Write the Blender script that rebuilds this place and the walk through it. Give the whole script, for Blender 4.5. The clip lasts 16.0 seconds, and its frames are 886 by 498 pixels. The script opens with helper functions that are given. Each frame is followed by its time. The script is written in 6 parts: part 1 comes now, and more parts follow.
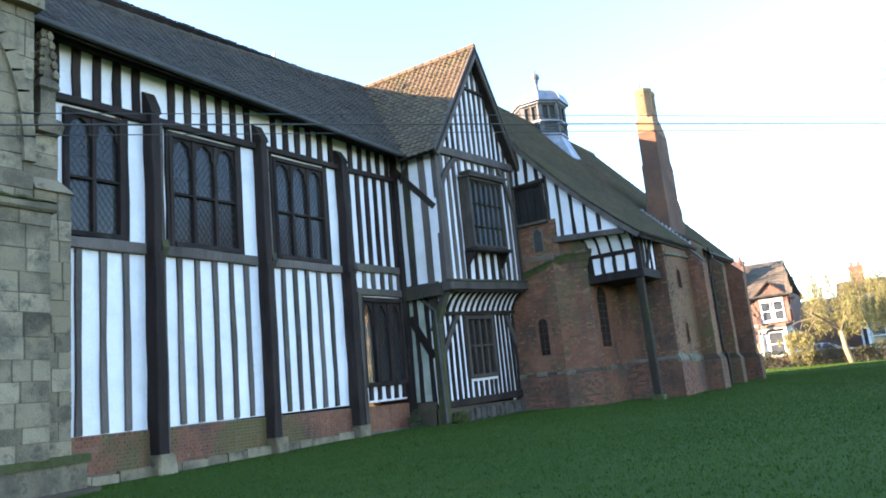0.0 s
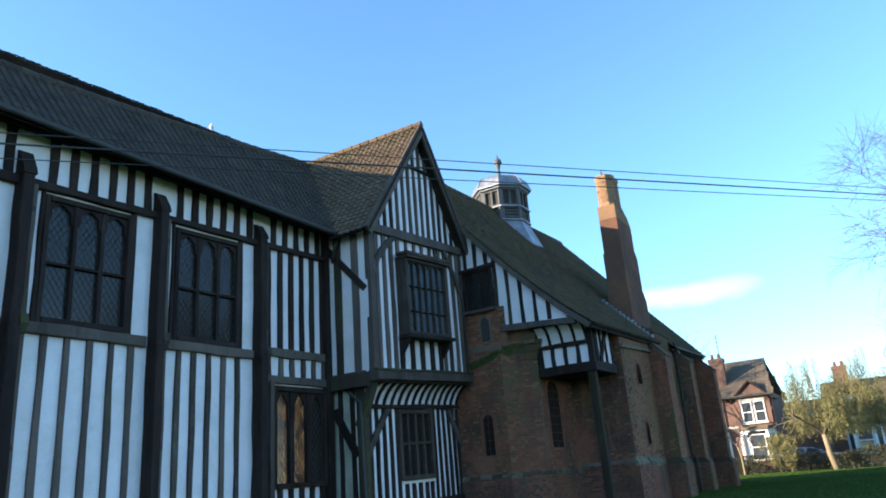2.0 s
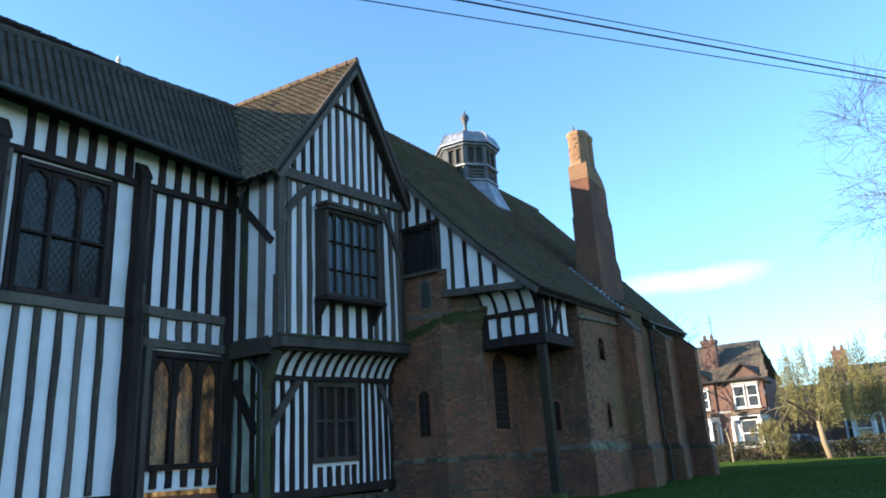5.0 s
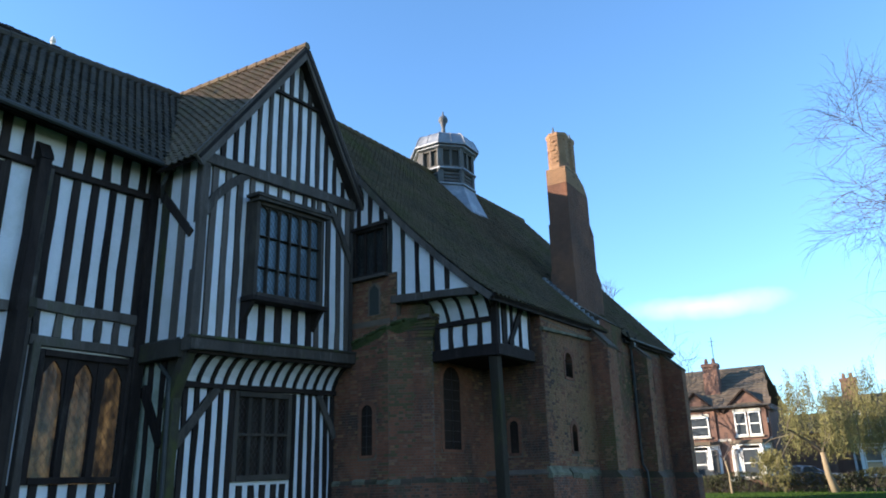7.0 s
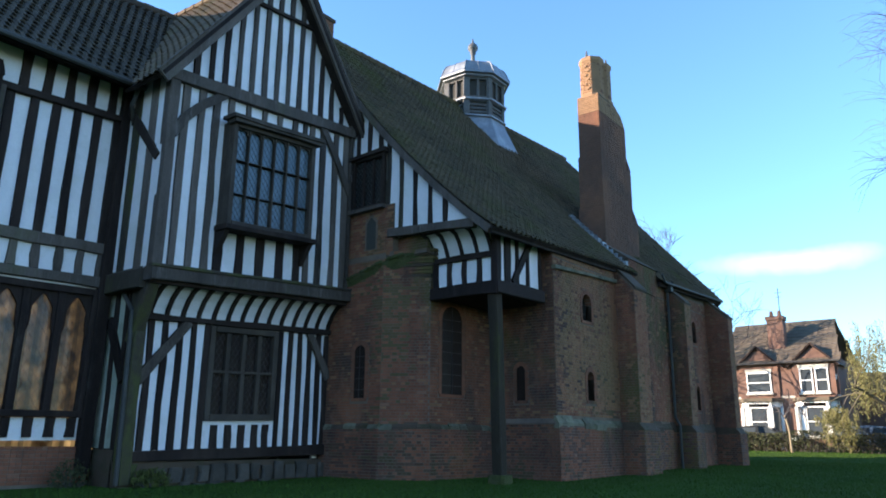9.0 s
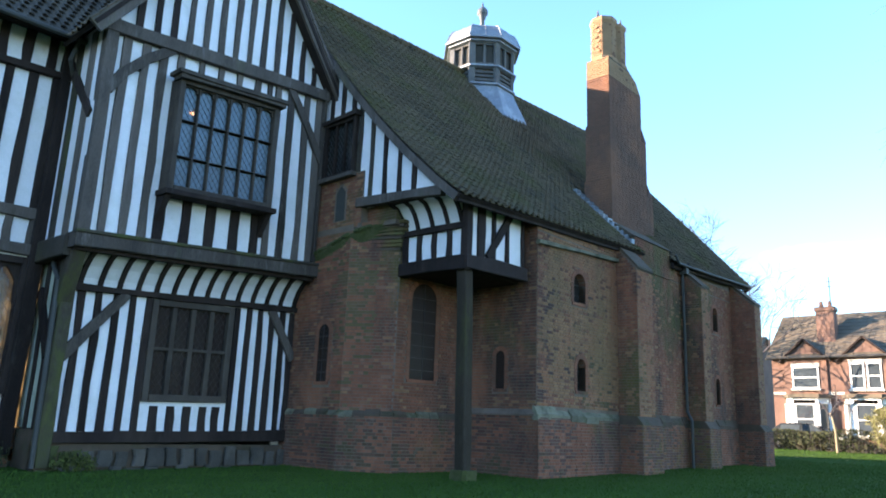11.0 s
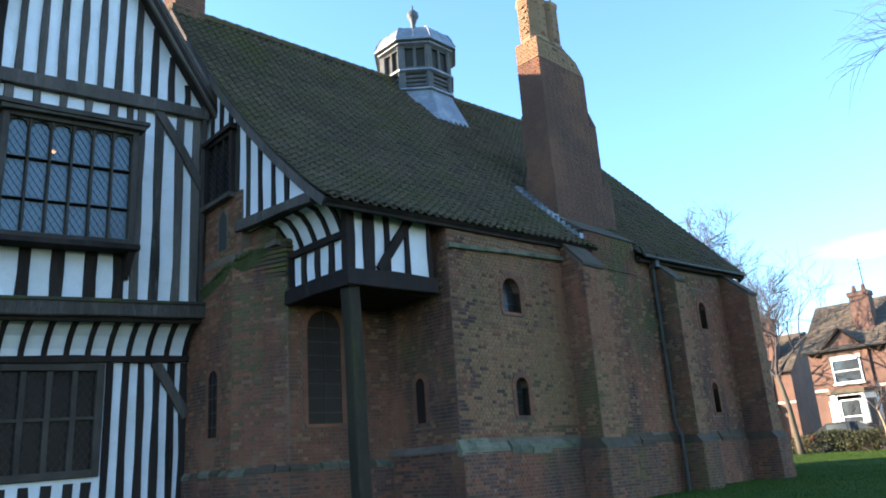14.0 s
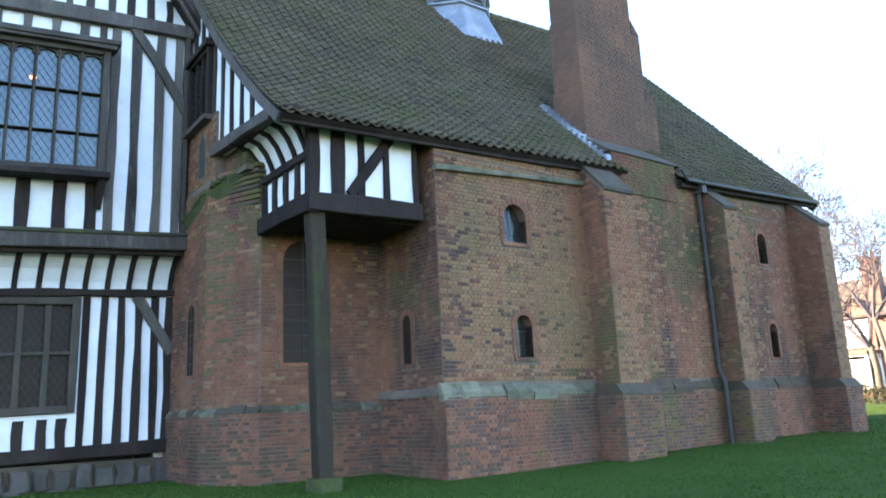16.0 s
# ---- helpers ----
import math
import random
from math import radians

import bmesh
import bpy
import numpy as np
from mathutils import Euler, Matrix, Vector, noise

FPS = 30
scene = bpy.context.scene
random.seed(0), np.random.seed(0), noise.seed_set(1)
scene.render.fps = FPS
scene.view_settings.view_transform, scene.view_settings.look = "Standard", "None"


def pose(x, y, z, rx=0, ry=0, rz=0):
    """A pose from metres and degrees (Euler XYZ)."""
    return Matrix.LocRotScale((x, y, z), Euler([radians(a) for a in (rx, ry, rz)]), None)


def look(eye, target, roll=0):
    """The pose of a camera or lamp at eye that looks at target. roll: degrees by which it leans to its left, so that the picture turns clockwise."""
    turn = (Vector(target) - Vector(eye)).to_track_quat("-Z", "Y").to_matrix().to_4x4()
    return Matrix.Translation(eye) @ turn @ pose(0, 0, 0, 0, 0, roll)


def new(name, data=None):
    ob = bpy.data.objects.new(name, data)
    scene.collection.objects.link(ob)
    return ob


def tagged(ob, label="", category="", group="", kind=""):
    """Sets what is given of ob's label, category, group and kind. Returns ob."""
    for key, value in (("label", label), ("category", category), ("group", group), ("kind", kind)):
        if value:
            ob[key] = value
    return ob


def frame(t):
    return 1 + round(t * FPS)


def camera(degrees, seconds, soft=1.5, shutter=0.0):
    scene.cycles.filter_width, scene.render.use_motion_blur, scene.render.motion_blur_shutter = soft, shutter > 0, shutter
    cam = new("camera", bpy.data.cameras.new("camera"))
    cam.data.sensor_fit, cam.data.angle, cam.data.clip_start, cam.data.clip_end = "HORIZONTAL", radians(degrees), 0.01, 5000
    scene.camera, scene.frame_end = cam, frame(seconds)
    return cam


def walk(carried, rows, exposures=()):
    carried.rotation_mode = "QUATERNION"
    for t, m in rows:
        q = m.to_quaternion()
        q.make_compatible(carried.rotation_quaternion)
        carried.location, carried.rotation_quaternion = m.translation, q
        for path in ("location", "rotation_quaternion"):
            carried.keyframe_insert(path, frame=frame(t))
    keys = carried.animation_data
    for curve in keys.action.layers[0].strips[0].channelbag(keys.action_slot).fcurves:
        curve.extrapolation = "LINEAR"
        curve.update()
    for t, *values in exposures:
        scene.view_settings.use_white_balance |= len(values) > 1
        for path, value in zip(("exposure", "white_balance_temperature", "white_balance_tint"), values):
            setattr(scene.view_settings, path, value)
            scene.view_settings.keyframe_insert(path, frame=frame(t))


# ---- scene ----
cam = camera(61.2, 16.0, 1.8)
METRES, EYE, TILT, LEAN, TURN = 20.0, 1.15, 0.0, 0.0, -59.4
ROWS = [
    (0.0, 0.0, 0.0, 0.0, 1.08, 11.04, 5.52),
    (0.5, 0.024, 0.0153, 0.0015, 0.65, 14.24, 6.65),
    (1.0, 0.0415, 0.0402, 0.0009, -0.4, 15.86, 3.77),
    (1.5, 0.0609, 0.0639, 0.0006, -1.15, 16.75, 2.16),
    (2.0, 0.0826, 0.0864, 0.0024, 0.14, 17.94, 4.35),
    (2.5, 0.0995, 0.1116, 0.0019, -0.73, 18.23, 3.24),
    (3.0, 0.1158, 0.1383, 0.0008, 2.9, 16.51, 4.45),
    (3.5, 0.1328, 0.1615, 0.0027, 5.08, 18.14, 4.86),
    (4.0, 0.1536, 0.1892, 0.0028, 3.55, 16.85, 5.47),
    (4.5, 0.1709, 0.2124, 0.0043, 0.81, 16.15, 3.68),
    (7.0, 0.2758, 0.3282, 0.0033, 1.3, 18.01, 1.52),
    (7.5, 0.2978, 0.3492, 0.0039, 2.2, 17.53, 2.11),
    (8.0, 0.3208, 0.3722, 0.0032, 3.23, 16.31, 1.21),
    (10.5, 0.4213, 0.4917, 0.0012, 10.52, 13.1, -1.71),
    (11.0, 0.4439, 0.5156, 0.0071, 10.66, 13.34, -2.09),
    (11.5, 0.4658, 0.5416, 0.0074, 7.73, 13.57, -1.74),
    (12.0, 0.4867, 0.5676, 0.0087, 7.59, 14.06, 1.91),
    (12.5, 0.5028, 0.5933, 0.0074, 7.44, 15.3, 3.28),
    (13.0, 0.5194, 0.6177, 0.0075, 11.04, 16.5, 3.92),
    (13.5, 0.5346, 0.6417, 0.0086, 13.1, 17.13, 3.97),
    (14.0, 0.5547, 0.6666, 0.0088, 15.46, 16.32, 3.89),
    (14.5, 0.5703, 0.6922, 0.0105, 16.52, 15.62, 3.01),
    (15.0, 0.5884, 0.7188, 0.0093, 18.87, 16.34, 3.08),
    (15.5, 0.6051, 0.7439, 0.0073, 22.71, 16.12, 3.1),
    (16.0, 0.6221, 0.7718, 0.0098, 22.85, 12.24, 2.51),
]
EXPOSURES = ((0, 2.85, 7600, 24), (0.5, 2.4, 7400, 20), (1, 1.9, 7000, 15), (1.5, 1.6, 6700, 13), (2.5, 1.6, 6600, 13), (4.5, 1.65, 6600, 13), (7, 1.36, 6450, 15), (8, 1.45, 6450, 15), (10.5, 2.12, 6750, 17), (11, 2.36, 6820, 17), (11.5, 2.5, 6850, 17), (12, 2.33, 6830, 15), (13, 2.02, 6800, 14), (14.5, 2.27, 6950, 18), (15, 2.57, 7080, 20), (15.5, 2.82, 7120, 19), (16, 3.36, 7500, 25))
walk(cam, [(t, pose(0, 0, EYE, TILT, LEAN, TURN) @ pose(METRES * x, METRES * y, METRES * z, 90 + pitch, roll, yaw)) for t, x, y, z, yaw, pitch, roll in ROWS], EXPOSURES)

# ---- world, sun ----
SUN_EL, SUN_AZ = 16.0, 50.0         # degrees; the sun stands behind the building, low, towards -x +y
SKY_TONE = (0.74, 0.98, 1.08)
world = bpy.data.worlds.new("sky_world")
scene.world = world
world.use_nodes = True
wn, wl = world.node_tree.nodes, world.node_tree.links
wn.clear()
sky = wn.new("ShaderNodeTexSky")
sky.sky_type = "NISHITA"
sky.sun_disc = False
sky.sun_elevation = radians(SUN_EL)
sky.sun_rotation = radians(-(90 - SUN_AZ))
sky.air_density, sky.dust_density, sky.ozone_density = 1.0, 0.1, 3.0
bg = wn.new("ShaderNodeBackground")
bg.inputs["Strength"].default_value = 0.15
wout = wn.new("ShaderNodeOutputWorld")
# a low bank of thin cloud in the east
coord = wn.new("ShaderNodeTexCoord")
sep = wn.new("ShaderNodeMapping")
sep.vector_type = "TEXTURE"
sep.inputs["Location"].default_value = (0.955, 0.205, 0.215)
sep.inputs["Scale"].default_value = (0.1, 0.1, 0.016)
wl.new(coord.outputs["Generated"], sep.inputs[0])
dist = wn.new("ShaderNodeVectorMath")
dist.operation = "LENGTH"
wl.new(sep.outputs[0], dist.inputs[0])
wisp = wn.new("ShaderNodeTexNoise")
wisp.inputs["Scale"].default_value, wisp.inputs["Detail"].default_value = 14.0, 6.0
wl.new(coord.outputs["Generated"], wisp.inputs["Vector"])
puff = wn.new("ShaderNodeMath")
puff.operation = "MULTIPLY_ADD"
puff.inputs[1].default_value = 1.6
wl.new(wisp.outputs["Fac"], puff.inputs[0])
wl.new(dist.outputs["Value"], puff.inputs[2])
fade = wn.new("ShaderNodeMapRange")
fade.inputs["From Min"].default_value, fade.inputs["From Max"].default_value = 1.9, 0.8
fade.inputs["To Max"].default_value = 0.42
wl.new(puff.outputs[0], fade.inputs[0])
tone = wn.new("ShaderNodeVectorMath")
tone.operation = "MULTIPLY"
tone.inputs[1].default_value = SKY_TONE
wl.new(sky.outputs[0], tone.inputs[0])
cloudy = wn.new("ShaderNodeMix")
cloudy.data_type = "RGBA"
cloudy.inputs[7].default_value = (5.4, 5.8, 6.3, 1)
wl.new(fade.outputs[0], cloudy.inputs[0])
wl.new(tone.outputs[0], cloudy.inputs[6])
wl.new(cloudy.outputs[2], bg.inputs[0])
wl.new(bg.outputs[0], wout.inputs[0])

sun = new("sun", bpy.data.lights.new("sun", "SUN"))
sun.data.energy, sun.data.angle, sun.data.color = 5.0, radians(0.5), (1.0, 0.87, 0.67)
a, e = radians(SUN_AZ), radians(SUN_EL)
sun_dir = Vector((-math.cos(a) * math.cos(e), math.sin(a) * math.cos(e), math.sin(e)))
sun.matrix_world = look(sun_dir * 100, (0, 0, 0))


# ---- materials ----
def material(name, base, rough=0.8, var=0.25, scale=3.0, fine=40.0, bump=0.15, tint=None, tint_amount=0.0, tint_scale=1.2,
             metal=0.0, island=0.0, spec=0.3, stretch=(1, 1, 1), bump_dist=0.02, stains=(), odd=None):
    """Base colour varied at a broad and a fine scale, with an optional second colour in patches, and relief."""
    m = bpy.data.materials.new(name)
    m.use_nodes = True
    n, l = m.node_tree.nodes, m.node_tree.links
    b = n["Principled BSDF"]
    b.inputs["Roughness"].default_value, b.inputs["Metallic"].default_value = rough, metal
    b.inputs["Specular IOR Level"].default_value = spec
    place = n.new("ShaderNodeNewGeometry")
    mp = n.new("ShaderNodeMapping")
    mp.inputs["Scale"].default_value = stretch
    l.new(place.outputs["Position"], mp.inputs[0])

    def noise_tex(s, detail=4.0, rough_n=0.6):
        t = n.new("ShaderNodeTexNoise")
        t.inputs["Scale"].default_value, t.inputs["Detail"].default_value, t.inputs["Roughness"].default_value = s, detail, rough_n
        l.new(mp.outputs[0], t.inputs["Vector"])
        return t.outputs["Fac"]

    def math_node(op, x, y):
        q = n.new("ShaderNodeMath")
        q.operation = op
        for i, v in enumerate((x, y)):
            if isinstance(v, (int, float)):
                q.inputs[i].default_value = v
            else:
                l.new(v, q.inputs[i])
        return q.outputs[0]

    broad, grain = noise_tex(scale), noise_tex(fine, 3.0)
    value = math_node("ADD", math_node("MULTIPLY", broad, 1.3), math_node("MULTIPLY", grain, 0.7))
    if island:
        geo, info = n.new("ShaderNodeNewGeometry"), n.new("ShaderNodeObjectInfo")
        r = math_node("FRACT", math_node("ADD", geo.outputs["Random Per Island"], info.outputs["Random"]), 0.0)
        value = math_node("ADD", value, math_node("MULTIPLY", math_node("SUBTRACT", r, 0.5), island))
    ramp = n.new("ShaderNodeMapRange")
    ramp.inputs["From Min"].default_value, ramp.inputs["From Max"].default_value = 0.5, 1.5
    ramp.inputs["To Min"].default_value, ramp.inputs["To Max"].default_value = 1 - var, 1 + var
    ramp.clamp = False
    l.new(value, ramp.inputs[0])
    mul = n.new("ShaderNodeVectorMath")
    mul.operation = "SCALE"
    mul.inputs[0].default_value = base
    l.new(ramp.outputs[0], mul.inputs["Scale"])
    colour = mul.outputs[0]
    if odd:
        # some pieces of another colour
        pick = n.new("ShaderNodeMapRange")
        pick.inputs["From Min"].default_value, pick.inputs["From Max"].default_value = 1 - odd[1] - 0.04, 1 - odd[1] + 0.04
        l.new(math_node("FRACT", math_node("MULTIPLY", r, 7.31), 0.0), pick.inputs[0])
        other = n.new("ShaderNodeMix")
        other.data_type = "RGBA"
        l.new(pick.outputs[0], other.inputs[0])
        l.new(colour, other.inputs[6])
        other.inputs[7].default_value = (*odd[0], 1)
        colour = other.outputs[2]
    for s_colour, s_amount, s_scale, s_low, s_high in stains:
        area = n.new("ShaderNodeMapRange")
        area.inputs["From Min"].default_value, area.inputs["From Max"].default_value = s_low, s_high
        area.inputs["To Max"].default_value = s_amount
        l.new(noise_tex(s_scale, 7.0, 0.72), area.inputs[0])
        lay = n.new("ShaderNodeMix")
        lay.data_type = "RGBA"
        l.new(area.outputs[0], lay.inputs[0])
        l.new(colour, lay.inputs[6])
        lay.inputs[7].default_value = (*s_colour, 1)
        colour = lay.outputs[2]
    if tint:
        patches = n.new("ShaderNodeMapRange")
        patches.inputs["From Min"].default_value, patches.inputs["From Max"].default_value = 0.48, 0.68
        patches.inputs["To Max"].default_value = tint_amount
        l.new(noise_tex(tint_scale, 6.0, 0.7), patches.inputs[0])
        mix = n.new("ShaderNodeMix")
        mix.data_type = "RGBA"
        l.new(patches.outputs[0], mix.inputs[0])
        l.new(colour, mix.inputs[6])
        mix.inputs[7].default_value = (*tint, 1)
        colour = mix.outputs[2]
    l.new(colour, b.inputs["Base Color"])
    if bump:
        bp = n.new("ShaderNodeBump")
        bp.inputs["Strength"].default_value, bp.inputs["Distance"].default_value = bump, bump_dist
        l.new(math_node("ADD", broad, grain), bp.inputs["Height"])
        l.new(bp.outputs[0], b.inputs["Normal"])
    return m


def glass_material(name, tint, rough=0.04, film_share=0.1, film_colour=(0.16, 0.18, 0.21), ior=1.5):
    m = bpy.data.materials.new(name)
    m.use_nodes = True
    n, l = m.node_tree.nodes, m.node_tree.links
    n.clear()
    out, mix, tr, gl, fr = (n.new("ShaderNode" + k) for k in ("OutputMaterial", "MixShader", "BsdfTransparent", "BsdfGlossy", "Fresnel"))
    tr.inputs[0].default_value = (*tint, 1)
    gl.inputs["Roughness"].default_value = rough
    fr.inputs[0].default_value = ior
    tc, nz, bp = n.new("ShaderNodeTexCoord"), n.new("ShaderNodeTexNoise"), n.new("ShaderNodeBump")
    nz.inputs["Scale"].default_value = 9.0
    bp.inputs["Strength"].default_value, bp.inputs["Distance"].default_value = 0.25, 0.02
    l.new(tc.outputs["Object"], nz.inputs["Vector"])
    l.new(nz.outputs["Fac"], bp.inputs["Height"])
    l.new(bp.outputs[0], gl.inputs["Normal"])
    l.new(fr.outputs[0], mix.inputs[0])
    # diffuse film puts the tone of reflections and dark rooms into the pane
    film_bsdf, film = n.new("ShaderNodeBsdfDiffuse"), n.new("ShaderNodeMixShader")
    film_bsdf.inputs[0].default_value = (*film_colour, 1)
    film.inputs[0].default_value = film_share
    l.new(tr.outputs[0], film.inputs[1])
    l.new(film_bsdf.outputs[0], film.inputs[2])
    l.new(film.outputs[0], mix.inputs[1])
    l.new(gl.outputs[0], mix.inputs[2])
    l.new(mix.outputs[0], out.inputs[0])
    return m


PLASTER = material("limewashed_plaster", (0.8, 0.725, 0.745), 0.9, 0.12, 1.2, 30, 0.3, (0.6, 0.56, 0.5), 0.4, 1.4, stains=(((0.42, 0.42, 0.33), 0.5, 3.5, 0.6, 0.78), ((0.5, 0.44, 0.36), 0.5, 9.0, 0.62, 0.75)))
# green-stained, and darkened well below the other plaster to paint in shade
PLASTER_MOSS_SHADE = material("shaded_green_stained_plaster", (0.34, 0.34, 0.27), 0.9, 0.3, 1.5, 30, 0.2, (0.5, 0.48, 0.43), 0.7, 1.5)
TIMBER = material("dark_weathered_oak", (0.026, 0.016, 0.014), 0.85, 0.5, 3.0, 60, 0.5, (0.065, 0.043, 0.034), 0.6, 1.3, island=0.5, spec=0.18, stretch=(1, 1, 0.25), stains=(((0.1, 0.085, 0.072), 0.4, 2.2, 0.58, 0.72),))
TIMBER_GREY = material("silvered_oak", (0.115, 0.086, 0.074), 0.88, 0.6, 3.0, 60, 0.6, (0.04, 0.027, 0.022), 0.75, 1.5, island=0.7, spec=0.2, stretch=(1, 1, 0.2), stains=(((0.2, 0.165, 0.15), 0.55, 7.0, 0.54, 0.68), ((0.09, 0.09, 0.045), 0.4, 1.1, 0.56, 0.66)))
TIMBER_MID = material("brown_window_oak", (0.062, 0.045, 0.037), 0.85, 0.4, 3.0, 60, 0.4, (0.11, 0.085, 0.07), 0.6, 2.5, island=0.4, spec=0.2, stretch=(1, 1, 0.4))
TIMBER_POST = material("algae_green_post_oak", (0.04, 0.028, 0.02), 0.9, 0.45, 2.0, 50, 0.6, (0.026, 0.019, 0.015), 0.5, 2.5, stretch=(1, 1, 0.3), spec=0.15, stains=(((0.075, 0.072, 0.022), 0.7, 0.9, 0.465, 0.59), ((0.1, 0.075, 0.055), 0.5, 5.0, 0.54, 0.68)))
RUBBLE = material("dark_rubble_stone", (0.085, 0.068, 0.058), 0.92, 0.45, 2.0, 40, 0.9, (0.04, 0.034, 0.028), 0.7, 1.6, island=0.6)
TIMBER_GREEN = material("algae_stained_oak", (0.05, 0.036, 0.028), 0.9, 0.5, 2.0, 50, 0.6, (0.04, 0.034, 0.026), 0.6, 2.5, stretch=(1, 1, 0.4), stains=(((0.075, 0.077, 0.02), 0.75, 0.7, 0.46, 0.58), ((0.1, 0.08, 0.062), 0.5, 5.0, 0.55, 0.68),))
BRICK = material("red_brick", (0.21, 0.074, 0.043), 0.9, 0.32, 0.9, 60, 0.5, island=0.5, bump_dist=0.01, stretch=(1, 1, 0.6), odd=((0.25, 0.12, 0.08), 0.04), stains=(((0.045, 0.032, 0.03), 0.85, 0.5, 0.47, 0.6), ((0.29, 0.11, 0.06), 0.6, 0.8, 0.5, 0.62), ((0.085, 0.085, 0.026), 0.75, 0.42, 0.5, 0.6), ((0.24, 0.16, 0.125), 0.4, 3.2, 0.58, 0.7), ((0.07, 0.042, 0.034), 0.3, 3.0, 0.56, 0.68)))
BRICK_BUFF = material("buff_brick", (0.25, 0.122, 0.064), 0.9, 0.28, 0.9, 60, 0.5, island=0.5, bump_dist=0.01, stretch=(1, 1, 0.6), odd=((0.17, 0.09, 0.055), 0.05), stains=(((0.1, 0.06, 0.04), 0.4, 0.55, 0.5, 0.66), ((0.27, 0.1, 0.055), 0.75, 0.9, 0.49, 0.6), ((0.11, 0.095, 0.036), 0.35, 0.5, 0.53, 0.66), ((0.27, 0.18, 0.12), 0.4, 3.0, 0.58, 0.72)))
# soot stains on a base darkened for the shaded body of the stack
BRICK_SOOT_SHADE = material("sooty_shaded_chimney_brick", (0.165, 0.078, 0.052), 0.92, 0.3, 0.9, 50, 0.5, island=0.22, bump_dist=0.012, stains=(((0.07, 0.05, 0.042), 0.5, 0.7, 0.46, 0.66), ((0.3, 0.12, 0.06), 0.4, 0.9, 0.52, 0.66)))
BRICK_ORANGE = material("orange_dressed_brick", (0.23, 0.085, 0.05), 0.9, 0.25, 2.0, 60, 0.4, (0.08, 0.052, 0.04), 0.6, 1.5, island=0.4, bump_dist=0.006)
BRICK_DAMP = material("damp_darkened_brick", (0.12, 0.055, 0.042), 0.92, 0.35, 0.9, 60, 0.5, island=0.5, bump_dist=0.01, stains=(((0.06, 0.06, 0.022), 0.6, 0.6, 0.5, 0.62), ((0.22, 0.17, 0.14), 0.4, 2.2, 0.57, 0.68)))
BRICK_ALGAE = material("algae_greened_brick", (0.14, 0.082, 0.044), 0.93, 0.35, 0.9, 60, 0.5, island=0.4, bump_dist=0.01, stains=(((0.09, 0.085, 0.03), 0.55, 0.8, 0.46, 0.62),))
# paler tan puts the low sun on the stack's top into the colour
CHIMNEY_SUNLIT = material("sunlit_tan_chimney_brick", (0.3, 0.17, 0.095), 0.92, 0.2, 0.9, 50, 0.5, (0.2, 0.13, 0.085), 0.4, 2.0, island=0.22, bump_dist=0.012)
MORTAR = material("lime_mortar", (0.165, 0.115, 0.088), 0.95, 0.35, 2.0, 50, 0.4, (0.075, 0.056, 0.045), 0.75, 0.8)
STONE = material("weathered_limestone", (0.24, 0.175, 0.115), 0.9, 0.5, 1.2, 40, 0.9, (0.05, 0.042, 0.032), 0.75, 1.1, island=0.9, stains=(((0.28, 0.2, 0.125), 0.7, 0.8, 0.49, 0.6), ((0.065, 0.062, 0.028), 0.3, 0.6, 0.52, 0.66), ((0.03, 0.028, 0.024), 0.7, 3.0, 0.54, 0.66)))
PLINTH_STONE = material("grey_green_plinth_stone", (0.165, 0.145, 0.1), 0.9, 0.45, 2.0, 40, 0.8, (0.055, 0.047, 0.03), 0.8, 1.8, island=0.6, stains=(((0.055, 0.055, 0.022), 0.8, 1.6, 0.5, 0.6), ((0.2, 0.16, 0.12), 0.5, 3.0, 0.55, 0.65)))
TILE = material("weathered_pantile", (0.1, 0.07, 0.042), 0.9, 0.35, 0.7, 30, 0.5, (0.078, 0.07, 0.022), 0.8, 0.6, island=0.3, odd=((0.065, 0.05, 0.034), 0.06), spec=0.15)
TILE_DARK = material("dark_pantile", (0.07, 0.055, 0.044), 0.85, 0.35, 0.8, 30, 0.5, (0.11, 0.08, 0.05), 0.5, 1.3, island=0.6, spec=0.2)
TILE_RED = material("brown_pantile", (0.12, 0.078, 0.048), 0.85, 0.35, 0.8, 30, 0.5, (0.095, 0.088, 0.034), 0.6, 1.0, island=0.6)
LEAD = material("grey_lead_sheet", (0.2, 0.21, 0.235), 0.5, 0.3, 2.0, 30, 0.25, (0.42, 0.42, 0.43), 0.6, 1.8, metal=0.35, spec=0.5)
LEAD_DARK = material("tarnished_lead", (0.085, 0.088, 0.095), 0.6, 0.3, 2.0, 30, 0.2, (0.2, 0.2, 0.2), 0.5, 2.0, metal=0.2)
MOSS = material("green_moss", (0.055, 0.06, 0.018), 0.95, 0.5, 5.0, 60, 0.8, (0.1, 0.085, 0.045), 0.7, 3.0)
MOSSY_BRICK = material("moss_stained_brick", (0.085, 0.056, 0.04), 0.92, 0.4, 2.0, 40, 0.6, (0.045, 0.046, 0.018), 0.7, 2.5)
IRON = material("painted_iron_pipe", (0.055, 0.05, 0.047), 0.65, 0.3, 3, 40, 0.2)
GRASS = material("lawn_soil_and_grass", (0.038, 0.07, 0.014), 0.95, 0.3, 0.35, 9, 0.35, (0.054, 0.084, 0.018), 0.6, 0.15, bump_dist=0.05, spec=0.05)
BLADES = material("grass_blades", (0.042, 0.08, 0.015), 0.9, 0.25, 0.4, 20, 0.0, (0.06, 0.09, 0.02), 0.6, 0.3, island=0.25, spec=0.05)
